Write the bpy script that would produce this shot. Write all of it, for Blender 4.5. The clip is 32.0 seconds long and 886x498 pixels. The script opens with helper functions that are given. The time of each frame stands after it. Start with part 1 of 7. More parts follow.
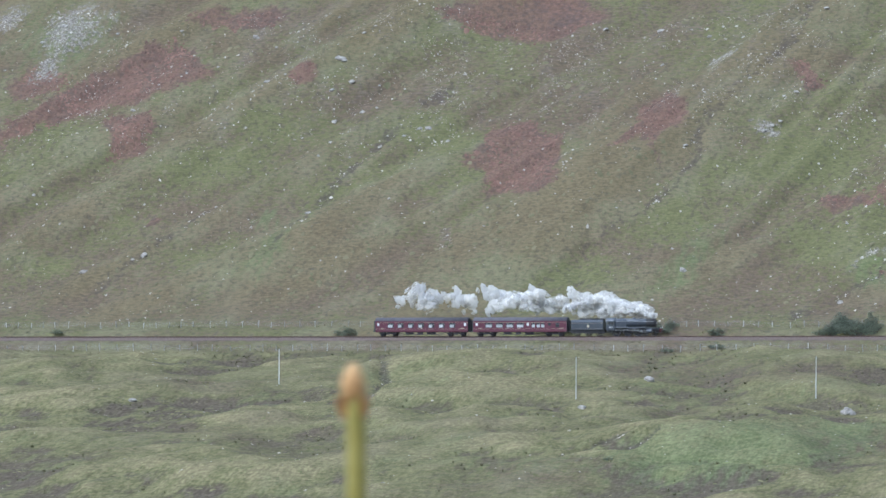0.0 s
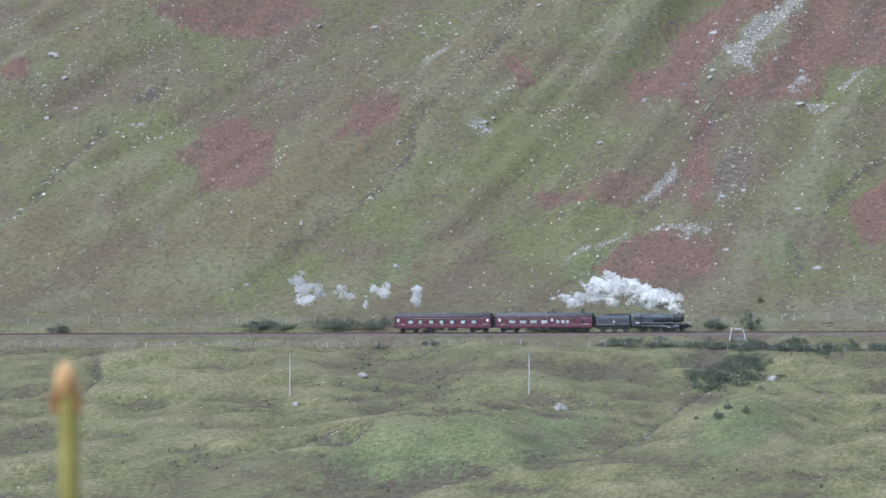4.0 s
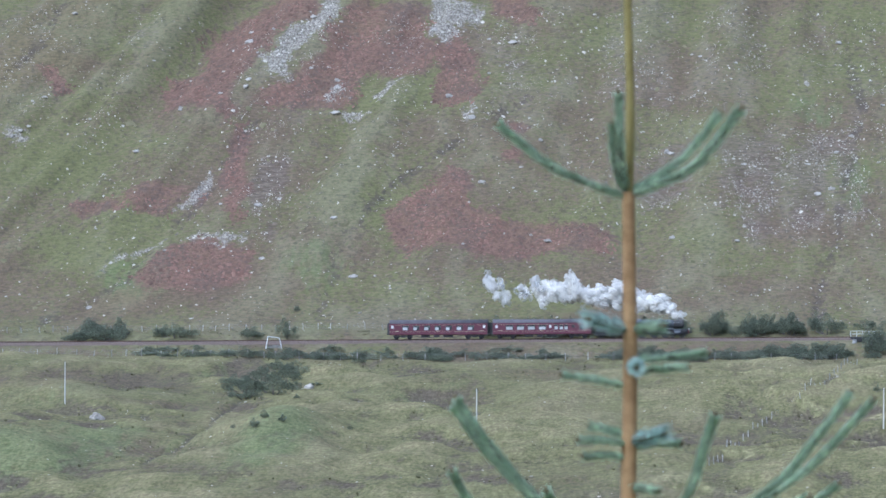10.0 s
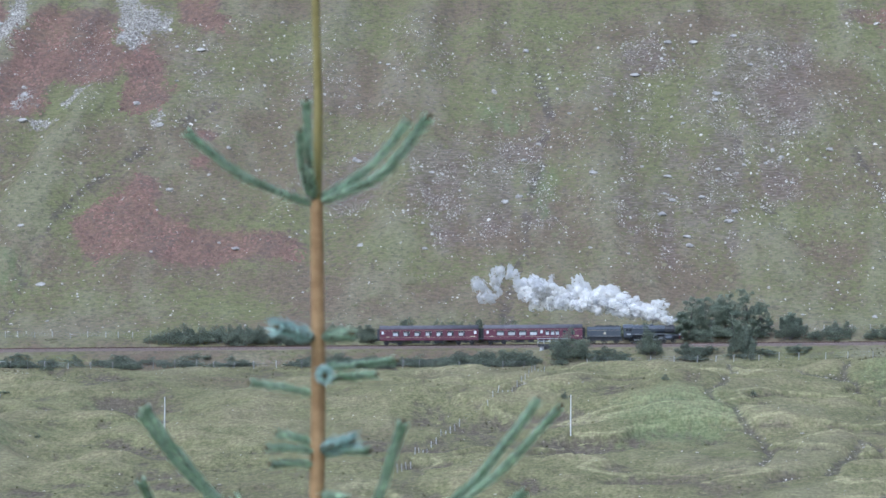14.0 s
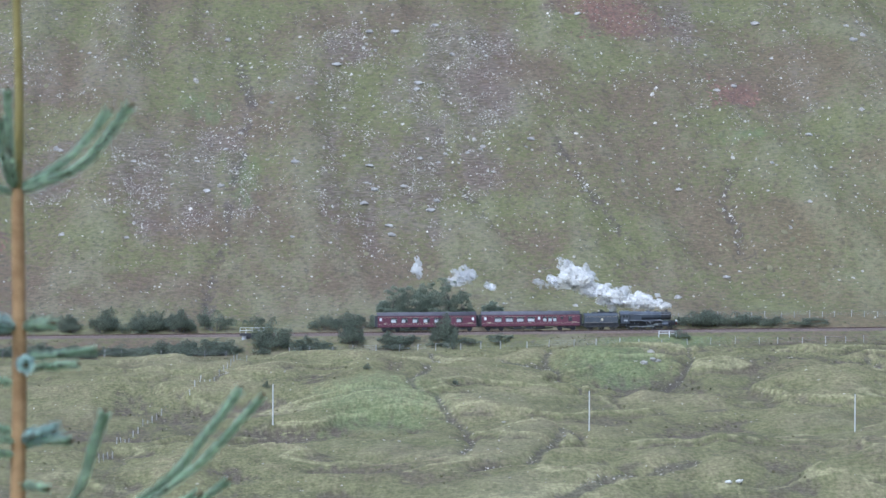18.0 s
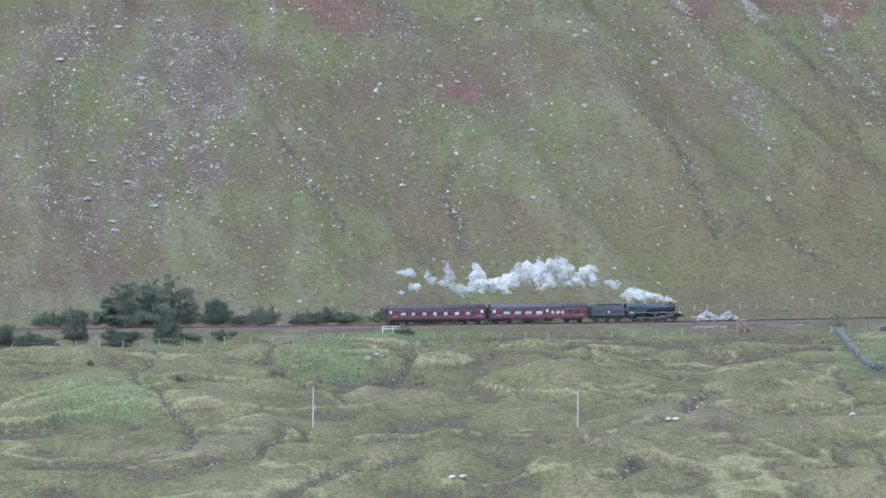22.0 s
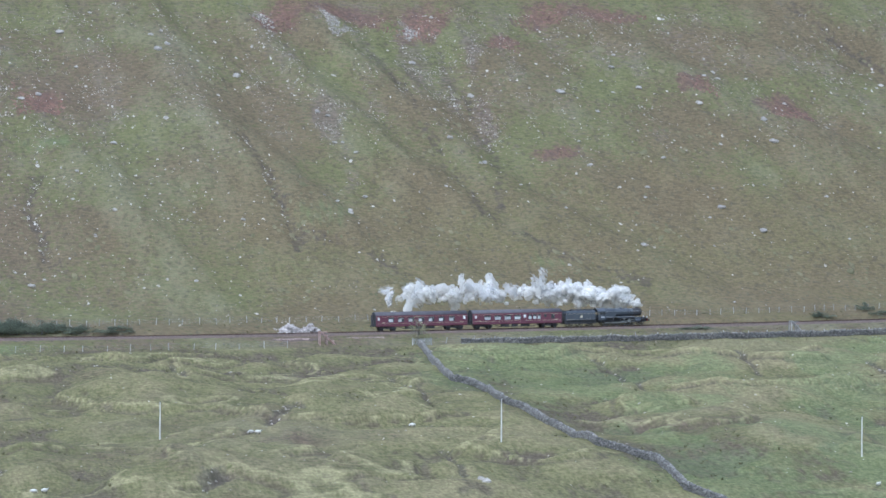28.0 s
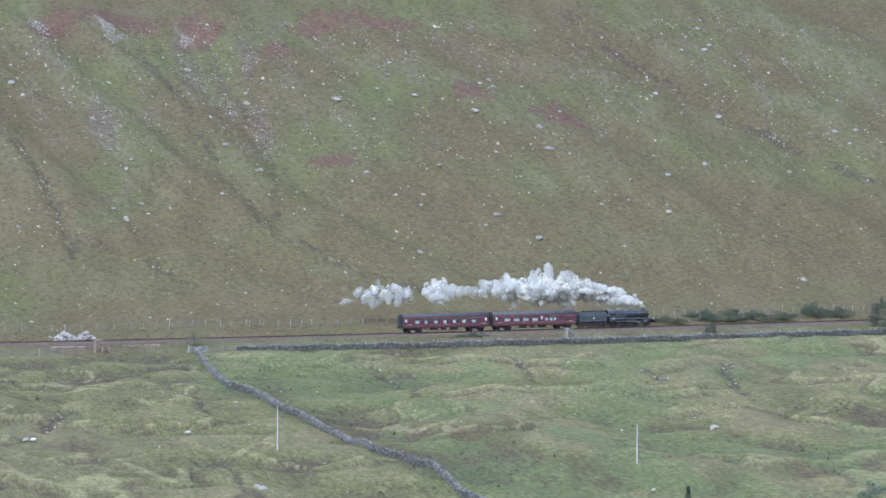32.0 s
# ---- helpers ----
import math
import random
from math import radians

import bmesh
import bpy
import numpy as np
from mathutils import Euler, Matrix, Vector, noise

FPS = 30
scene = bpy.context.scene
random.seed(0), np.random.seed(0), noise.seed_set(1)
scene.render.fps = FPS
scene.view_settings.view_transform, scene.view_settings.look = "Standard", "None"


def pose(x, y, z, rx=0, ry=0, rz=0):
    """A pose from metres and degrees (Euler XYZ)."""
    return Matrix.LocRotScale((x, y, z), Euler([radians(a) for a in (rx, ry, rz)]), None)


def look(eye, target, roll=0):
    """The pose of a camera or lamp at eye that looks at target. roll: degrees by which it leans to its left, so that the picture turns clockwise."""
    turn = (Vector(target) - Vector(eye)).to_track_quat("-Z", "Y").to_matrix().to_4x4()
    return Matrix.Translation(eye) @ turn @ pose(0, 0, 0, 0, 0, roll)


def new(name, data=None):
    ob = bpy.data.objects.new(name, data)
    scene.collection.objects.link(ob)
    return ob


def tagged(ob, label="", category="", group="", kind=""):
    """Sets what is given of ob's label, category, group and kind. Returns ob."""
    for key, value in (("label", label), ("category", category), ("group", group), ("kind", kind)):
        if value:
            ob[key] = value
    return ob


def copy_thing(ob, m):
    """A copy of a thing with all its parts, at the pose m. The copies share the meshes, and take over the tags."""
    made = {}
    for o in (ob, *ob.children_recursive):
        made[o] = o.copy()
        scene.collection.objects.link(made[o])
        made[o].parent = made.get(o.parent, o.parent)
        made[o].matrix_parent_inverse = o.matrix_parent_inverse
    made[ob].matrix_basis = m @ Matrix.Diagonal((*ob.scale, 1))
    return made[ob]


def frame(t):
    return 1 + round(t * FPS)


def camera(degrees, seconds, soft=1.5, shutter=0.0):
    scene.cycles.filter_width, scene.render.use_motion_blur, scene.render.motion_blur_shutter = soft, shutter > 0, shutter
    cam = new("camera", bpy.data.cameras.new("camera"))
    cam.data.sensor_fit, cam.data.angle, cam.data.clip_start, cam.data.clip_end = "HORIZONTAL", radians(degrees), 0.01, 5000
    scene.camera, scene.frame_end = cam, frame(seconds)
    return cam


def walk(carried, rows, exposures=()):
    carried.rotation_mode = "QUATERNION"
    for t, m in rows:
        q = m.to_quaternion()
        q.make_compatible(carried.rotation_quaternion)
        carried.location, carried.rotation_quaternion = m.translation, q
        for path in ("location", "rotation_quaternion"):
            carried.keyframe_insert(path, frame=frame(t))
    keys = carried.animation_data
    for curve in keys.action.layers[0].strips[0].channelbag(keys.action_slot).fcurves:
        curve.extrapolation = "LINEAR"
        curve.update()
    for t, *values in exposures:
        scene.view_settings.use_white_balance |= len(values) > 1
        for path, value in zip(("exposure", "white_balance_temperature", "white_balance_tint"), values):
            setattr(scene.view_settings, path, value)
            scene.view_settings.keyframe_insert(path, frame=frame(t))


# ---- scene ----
cam = camera(11.0, 32.0, soft=1.6)
# a long lens focused on the far side of the glen
cam.data.dof.use_dof, cam.data.dof.focus_distance, cam.data.dof.aperture_fstop = True, 905.0, 40.0
# seconds, heading to the left of north, tilt
PATH = (
    (0, 14.178, -0.665), (0.5, 13.681, -0.678), (1, 13.178, -0.662), (1.5, 12.706, -0.666), (2, 12.263, -0.647),
    (2.5, 11.836, -0.648), (3, 11.416, -0.674), (3.5, 11.036, -0.689), (5.5, 9.078, -0.696), (6, 8.537, -0.648),
    (6.5, 8.042, -0.662), (7, 7.608, -0.583), (7.5, 7.157, -0.556), (8, 6.726, -0.544), (8.5, 6.242, -0.552),
    (9, 5.758, -0.565), (9.5, 5.330, -0.560), (10, 4.842, -0.599), (10.5, 4.405, -0.591), (11, 3.923, -0.582),
    (11.5, 3.491, -0.565), (12, 2.961, -0.563), (12.5, 2.490, -0.555), (13, 1.923, -0.555), (13.5, 1.428, -0.558),
    (14, 0.960, -0.502), (14.5, 0.494, -0.503), (16.5, -1.273, -0.583), (17, -1.798, -0.598), (17.5, -2.263, -0.619),
    (18, -2.749, -0.637), (18.5, -3.135, -0.658), (19, -3.564, -0.674), (19.5, -4.017, -0.672), (20, -4.474, -0.690),
    (20.5, -4.945, -0.699), (21, -5.375, -0.683), (21.5, -5.766, -0.709), (22, -6.188, -0.691), (22.5, -6.600, -0.674),
    (23, -7.022, -0.638), (23.5, -7.459, -0.638), (24, -7.905, -0.639), (24.5, -8.344, -0.638), (25, -8.723, -0.604),
    (25.5, -9.144, -0.608), (27.5, -10.866, -0.541), (28, -11.389, -0.534), (28.5, -11.827, -0.524), (29, -12.232, -0.525),
    (29.5, -12.540, -0.490), (30, -12.916, -0.479), (30.5, -13.255, -0.509), (31, -13.617, -0.479), (31.5, -13.885, -0.459),
    (32, -14.178, -0.441),
)
walk(cam, [(t, pose(0, 0, 0, 90 + tilt, 0, turn)) for t, turn, tilt in PATH], [(0, 0.46, 5050, 7), (4, 0.46, 5020, 8), (7, 0.47, 4880, 9), (13, 0.50, 4860, 10), (19, 0.50, 4850, 10), (22, 0.46, 4850, 9), (26, 0.46, 4930, 8), (32, 0.46, 4970, 8)])

# ---- light: high overcast, sun diffused behind the cloud ----
sky_world = bpy.data.worlds.new("overcast_sky")
scene.world = sky_world
sky_world.use_nodes = True
wn = sky_world.node_tree.nodes
sky = wn.new("ShaderNodeTexSky")
sky.sky_type, sky.sun_disc = "NISHITA", False
sky.sun_elevation, sky.sun_rotation = radians(56), radians(218)
sky.dust_density, sky.air_density = 4.0, 1.0
# cloud takes most of the blue out of the sky
veil = wn.new("ShaderNodeHueSaturation")
veil.inputs["Saturation"].default_value = 0.6
sky_world.node_tree.links.new(sky.outputs[0], veil.inputs["Color"])
sky_world.node_tree.links.new(veil.outputs[0], wn["Background"].inputs["Color"])
wn["Background"].inputs["Strength"].default_value = 0.14
sun_data = bpy.data.lights.new("sun", "SUN")
sun_data.energy, sun_data.angle, sun_data.color = 1.25, radians(40), (1.0, 0.98, 0.95)
sun = new("sun", sun_data)
sun.matrix_world = look((-200, -260, 490), (0, 0, 0))


# ---- plan of the ground (x east, y north, metres from the eye; z above the eye) ----
def lattice(ix, iy, seed):
    h = (ix * 374761393 + iy * 668265263 + seed * 974711) & 0xFFFFFFFF
    h = ((h ^ (h >> 13)) * 1274126177) & 0xFFFFFFFF
    return ((h ^ (h >> 16)) & 0xFFFF) / 65535.0 * 2 - 1


def wave(x, y, seed=0):
    """Smooth value noise, -1 to 1."""
    x, y = np.asarray(x, float), np.asarray(y, float)
    ix, iy = np.floor(x).astype(np.int64), np.floor(y).astype(np.int64)
    fx, fy = x - ix, y - iy
    fx, fy = fx * fx * (3 - 2 * fx), fy * fy * (3 - 2 * fy)
    a, b = lattice(ix, iy, seed), lattice(ix + 1, iy, seed)
    c, d = lattice(ix, iy + 1, seed), lattice(ix + 1, iy + 1, seed)
    return (a + (b - a) * fx) * (1 - fy) + (c + (d - c) * fx) * fy


def rough(x, y, seed=0, octaves=3):
    return sum(wave(x * 2 ** k + 17.3 * k, y * 2 ** k - 9.1 * k, seed + k) / 2 ** k for k in range(octaves))


def ease(a, b, v):
    v = np.clip((np.asarray(v, float) - a) / (b - a), 0, 1)
    return v * v * (3 - 2 * v)


def rail_y(x):
    """The line of the railway: straight, then bending away to the north."""
    a = np.clip(np.asarray(x, float) - 85, 0, None)
    c = np.minimum(a, 240)
    return 905 + 760 - np.sqrt(760.0 ** 2 - c * c) + (a - c) * 240 / math.sqrt(760.0 ** 2 - 240 ** 2)


def rail_z(x):
    x = np.clip(np.asarray(x, float), -700, 700)
    return -26.65 + 0.0083 * x + 0.0045 * np.clip(x - 150, 0, None)


# burns on the hill: x, height above the rails
HILL_BURNS_WEST = (
    ((-208.5, 10.3), (-210.5, 17.5), (-204.4, 22.8), (-196.2, 27.9), (-192.3, 35.4), (-192.3, 43.3), (-186.9, 50.5), (-178.3, 60.9), (-176.3, 72.5)),
    ((-103.8, 4.6), (-102.5, 19), (-97.2, 26.5), (-88.8, 34.8), (-79.7, 40.3), (-67.3, 49.8)),
    ((-279.5, 16.5), (-274.5, 27.7), (-262, 50), (-254.8, 55)),
    ((-160, 3.6), (-147.3, 11.1), (-141.8, 18.1), (-132.8, 31.7), (-127.1, 45.6)),
    ((-317.2, 8.2), (-307.2, 18), (-296.3, 29.9)),
    ((-3.2, 3.4), (-1, 13.1), (6.4, 47.2), (4, 59.6)),
)
HILL_BURNS_EAST = (
    ((90.9, 9.1), (83.6, 19.2), (75.9, 29.3), (72.2, 38.5)),
    ((114.6, 10.7), (108.5, 15.8), (105.6, 26.6), (110.4, 33.1)),
    ((161.5, 15.8), (161.3, 24.4), (159.4, 31.2)),
    ((185.4, 9.7), (174.8, 15), (161.3, 19.3), (159.1, 29.4), (156.5, 38.5)),
    ((237, 8.1), (220.1, 14.4), (206.5, 23.1), (200.3, 35.3), (197, 53.4), (190.7, 63.2)),
    ((209.4, 20.5), (212.3, 35.7), (212.3, 50.9), (208.2, 62.9)),
    ((370.2, 28.6), (349.6, 39.8), (334.8, 48.1), (311.5, 64.5), (303, 72.9)),
    ((55.7, 20.5), (50.6, 30.3), (45.8, 45.9)),
)
HILL_BURNS = HILL_BURNS_WEST + HILL_BURNS_EAST
# burns and ditches in the pasture: x, metres south of the rails
FIELD_BURNS = (
    ((39.6, 21.4), (39.2, 70.4), (32.5, 117.7), (33.2, 128.7), (36.2, 133.3), (36.9, 151.4), (40.2, 171.6), (39.2, 180.1), (35.1, 225.4)),
    ((63.7, 23.3), (60.3, 60.7), (60.7, 79.7), (62.3, 115.5)),
    ((88.7, 10.4), (87.8, 59.6), (83, 77.7), (78.4, 93.8)),
    ((37.9, 238.6), (42.8, 235.4), (47.5, 223.1), (53.6, 193.5), (56.6, 194.2)),
    ((46.2, 26.7), (51.6, 61.1), (58.5, 64.5)),
    ((46.5, 269.2), (55.5, 254.4), (61.9, 244.9), (68.5, 236)),
    ((-152.4, 227.4), (-149.6, 214.5), (-146.2, 206.1)),
    ((-145, 219.2), (-142.4, 215), (-141.7, 207.7)),
    ((-104.1, 211.8), (-102, 185.7), (-102.3, 157.5), (-104.1, 99.7)),
    ((-116.6, 134.3), (-113.3, 146.4)),
    ((120.8, 53.5), (115.5, 108.8), (124.5, 101.6), (127.1, 117.2)),
    ((116.6, 187.4), (123.8, 160.7), (126.7, 162.7)),
    ((92.7, 192.5), (97.2, 198.2)),
    ((98.7, 252.4), (94.6, 257.9)),
    ((134.7, 250.2), (137.3, 233.4), (138.6, 218.4)),
    ((202.8, 53.2), (204.5, 71.9), (198.9, 108.8)),
    ((232.7, 54), (227.1, 87.5)),
    ((252.8, 81.2), (249.3, 106.4)),
    ((272.2, 71.8), (264.5, 100.6), (253.4, 143.4)),
    ((155.9, 86.4), (153.8, 118.5), (152.5, 140.1)),
    ((-234.1, 34.4), (-216.2, 89.2), (-212.7, 117.7)),
    ((-2.7, 95), (2.3, 73.5), (9.7, 48.6)),
    ((290.2, 92.8), (291.6, 117.6)),
)
# knolls in the pasture: x, metres south, half width, half depth, height
KNOLLS_WEST = (
    (-284, 72.6, 12.3, 21, 1.4), (-253.2, 122.5, 11.5, 21, 1.4), (-202.1, 58.8, 13.5, 26, 1.9),
    (-145.9, 52.4, 12.6, 21, 1.4), (-135.4, 201.9, 17.3, 26, 1.9), (-159.8, 36.1, 10.7, 18.5, 1),
    (-132.7, 168.4, 13.6, 26, 1.9), (-88, 179.3, 8, 31, 2.3), (-69.3, 67.9, 12.3, 21, 1.4),
    (-20.5, 99.8, 14.8, 26, 1.9), (23.8, 104.9, 15.7, 31, 2.3),
)
KNOLLS_EAST = (
    (73.7, 54.7, 11, 23.5, 1.6), (29.7, 86.5, 8, 21, 1.4), (100.7, 67, 17.5, 26, 1.9),
    (108.8, 114.5, 16.5, 21, 1.4), (77.3, 219.3, 10.1, 21, 1.4), (92.7, 243.5, 10.6, 21, 1.4),
    (127.2, 158.3, 9.2, 16, 0.9), (138.1, 150.6, 13, 18.5, 1.2), (193.2, 144.2, 7.5, 18.5, 1.2),
    (188.8, 214.9, 11.9, 26, 1.9), (267.4, 92.5, 12, 21, 1.4), (263.2, 168.4, 8.1, 26, 1.9),
)
KNOLLS = KNOLLS_WEST + KNOLLS_EAST


# the dry-stone wall down the pasture: x, y
WALL_LINE = (
    (175.7, 895.9), (172.5, 874.1), (170.5, 858.2), (167.4, 832.3), (165.8, 814.8),
    (168, 812.8), (168.9, 804.5), (162.8, 757.2), (164.7, 748.1), (162.8, 722.4),
    (163.5, 709.4), (161.9, 685.1), (165, 681.3), (166.6, 676.3), (167.7, 669.3),
    (166.2, 654.7), (165.1, 642.1), (166.9, 637), (168.7, 631.9),
)


def along(x, v, line, wobble, seed):
    """Distance of (x, v) from a bent line."""
    best = np.full(np.shape(x), 1e9)
    x = x + wobble * wave(x / 4, v / 4, seed)
    for (x0, v0), (x1, v1) in zip(line, line[1:]):
        dx, dv = x1 - x0, v1 - v0
        k = np.clip(((x - x0) * dx + (v - v0) * dv) / (dx * dx + dv * dv), 0, 1)
        best = np.minimum(best, np.hypot(x - x0 - k * dx, v - v0 - k * dv))
    return best


def hill_profile(s):
    """Height of the smooth hillside above the rails, s metres north of them."""
    s = np.asarray(s, float)
    u = np.clip((s - 12) / 34, 0, 1)
    h = 0.14 * np.clip(s - 4, 0, None) + 0.48 * 34 * (u ** 3 - u ** 4 / 2) + 0.48 * np.clip(s - 46, 0, None)
    return np.where(s > 420, h - 0.0009 * np.clip(s - 420, 0, 300) ** 2 - 0.54 * np.clip(s - 720, 0, None), h)


def lines(x, s):
    """The pasture's terraces run where this is nought."""
    return rough(x / 26, s / 24, 801, 3) - 0.15


def terraced(x):
    """The pasture is ribbed in the east and only tussocky in the west."""
    return 0.15 + 0.85 * ease(-90, 30, x)


def ground(x, y):
    """Height of the ground."""
    x, y = np.asarray(x, float), np.asarray(y, float)
    s = y - rail_y(x)
    rz = rail_z(x)
    # hillside
    h = hill_profile(s)
    ramp = ease(16, 60, s)
    lean = np.clip(-x / 220, -1, 1)
    spur = rough((x - lean * s * 0.9) / 30, s / 150, 5, 2) * (2.2 + 0.5 * ease(-80, -180, x)) + rough((x - lean * s * 0.85) / 11, s / 70, 15, 2) * (0.5 + 1.0 * ease(-60, -160, x)) + rough(x / 11 - lean * s * 0.07, s / 24, 8, 3) * 0.7
    hill = rz + h + ramp * spur + ease(8, 20, s) * (rough(x / 4.5, s / 4.5, 21, 2) * 0.3 + rough(x / 2, s / 2, 24, 1) * 0.14)
    for k, line in enumerate(HILL_BURNS):
        d = along(x, h, line, 1.0, 31 + k)
        hill = hill - ease(3.0, 0.3, d) * 0.6 * (0.6 + 0.5 * wave(x / 3, s / 5, 47)) * ease(6, 14, s)
    # pasture
    q = np.clip(-s, 0, None)
    bank = np.interp(x, (-330, -120, -100, 0, 30, 80, 150, 185, 350), (1.8, 2.0, 2.8, 3.2, 2.8, 2.0, 1.8, 2.0, 2.2))
    field = rz - bank * ease(3.5, 13, q) - 0.043 * q
    calm = ease(14, 34, q)
    # the wall stands on even ground
    even = 0.15 + 0.85 * ease(2, 14, along(x, y, WALL_LINE, 0.0, 0))
    field = field + calm * (rough(x / 22, s / 34, 51, 2) * 1.3 + rough(x / 8, s / 13, 55, 2) * 0.8 * even) + calm * 1.1 * even * terraced(x) * (ease(-0.05, 0.06, lines(x, s)) - 0.5) + ease(9, 16, q) * (rough(x / 3.6, s / 6, 58, 2) * 0.13 + rough(x / 1.7, s / 3.0, 61, 2) * 0.05)
    for kx, kq, wx, wq, kh in KNOLLS:
        field = field + 1.35 * even * kh * np.exp(-((x - kx) / wx) ** 2 - ((q - kq) / wq) ** 2)
    for k, line in enumerate(FIELD_BURNS):
        d = along(x * 1.0, q / 5, [(a, b / 5) for a, b in line], 1.2, 71 + k)
        field = field - ease(1.4, 0.2, d) * 0.75 * calm
    # valley bottom and the bank on which the camera stands
    near = np.interp(y, (-1500, -600, -120, -30, 0, 5, 30, 100, 250, 400, 600), (260, 150, 34, 7, -1.7, -2.4, -6.5, -18, -40, -48, -46))
    near = near + rough(x / 40, y / 40, 91, 2) * 1.2 * ease(40, 160, np.abs(y))
    field = near + (field - near) * ease(590, 670, y - 0.2 * np.clip(np.abs(x) - 200, 0, 300))
    # the level bed of the railway with its shallow ditches
    z = np.where(s > 0, hill, field)
    bed = rz - 0.62 - 0.5 * ease(2.6, 5.0, np.abs(s))
    return bed + (z - bed) * ease(4.5, 11, np.abs(s))


# ---- materials ----
def material(name):
    m = bpy.data.materials.new(name)
    m.use_nodes = True
    return m, m.node_tree, m.node_tree.nodes["Principled BSDF"]


def add(tree, kind, **inputs):
    n = tree.nodes.new(kind)
    for k, v in inputs.items():
        n.inputs[k.replace("_", " ")].default_value = v
    return n


def rgb(c):
    return (c[0], c[1], c[2], 1.0)


def mixed(tree, fac, a, b):
    n = tree.nodes.new("ShaderNodeMix")
    n.data_type = "RGBA"
    for key, v in ((0, fac), (6, a), (7, b)):
        if isinstance(v, bpy.types.NodeSocket):
            tree.links.new(v, n.inputs[key])
        else:
            n.inputs[key].default_value = v
    return n.outputs[2]


def maths(tree, op, a, b=0.0, clamp=False):
    n = tree.nodes.new("ShaderNodeMath")
    n.operation, n.use_clamp = op, clamp
    for key, v in ((0, a), (1, b)):
        if isinstance(v, bpy.types.NodeSocket):
            tree.links.new(v, n.inputs[key])
        else:
            n.inputs[key].default_value = v
    return n.outputs[0]


def step(tree, v, lo, hi):
    n = tree.nodes.new("ShaderNodeMapRange")
    n.interpolation_type = "SMOOTHSTEP"
    tree.links.new(v, n.inputs[0])
    n.inputs[1].default_value, n.inputs[2].default_value = lo, hi
    return n.outputs[0]


def grain(tree, scale, detail=3.0, stretch=(1, 1, 1), coord="Object", seed=0.0):
    tc = tree.nodes.new("ShaderNodeTexCoord")
    mp = tree.nodes.new("ShaderNodeMapping")
    mp.inputs["Scale"].default_value, mp.inputs["Location"].default_value = stretch, (seed, seed * 0.7, 0)
    n = add(tree, "ShaderNodeTexNoise", Scale=scale, Detail=detail)
    tree.links.new(tc.outputs[coord], mp.inputs[0])
    tree.links.new(mp.outputs[0], n.inputs["Vector"])
    return n.outputs["Fac"]


def bumped(tree, bsdf, height, strength=0.3, distance=0.05):
    b = add(tree, "ShaderNodeBump", Strength=strength, Distance=distance)
    tree.links.new(height, b.inputs["Height"])
    tree.links.new(b.outputs[0], bsdf.inputs["Normal"])


def surface(name, a, b, scale=4.0, roughness=0.7, metallic=0.0, bump=0.2, spread=0.35, specular=0.3, per="object", distance=0.02):
    """A worn two-tone surface, varied from piece to piece."""
    m, tree, bsdf = material(name)
    n1, n2 = grain(tree, scale), grain(tree, scale * 7.3, 2.0, seed=3.1)
    f = step(tree, maths(tree, "ADD", maths(tree, "MULTIPLY", n1, 0.65), maths(tree, "MULTIPLY", n2, 0.35)), 0.32, 0.68)
    col = mixed(tree, f, rgb(a), rgb(b))
    if per == "object":
        rnd = tree.nodes.new("ShaderNodeObjectInfo").outputs["Random"]
    else:
        rnd = tree.nodes.new("ShaderNodeNewGeometry").outputs["Random Per Island"]
    hsv = tree.nodes.new("ShaderNodeHueSaturation")
    tree.links.new(col, hsv.inputs["Color"])
    tree.links.new(maths(tree, "ADD", maths(tree, "MULTIPLY", rnd, spread), 1 - spread / 2), hsv.inputs["Value"])
    tree.links.new(hsv.outputs[0], bsdf.inputs["Base Color"])
    bsdf.inputs["Roughness"].default_value, bsdf.inputs["Metallic"].default_value = roughness, metallic
    bsdf.inputs["Specular IOR Level"].default_value = specular
    if bump:
        bumped(tree, bsdf, n2, bump, distance)
    return m


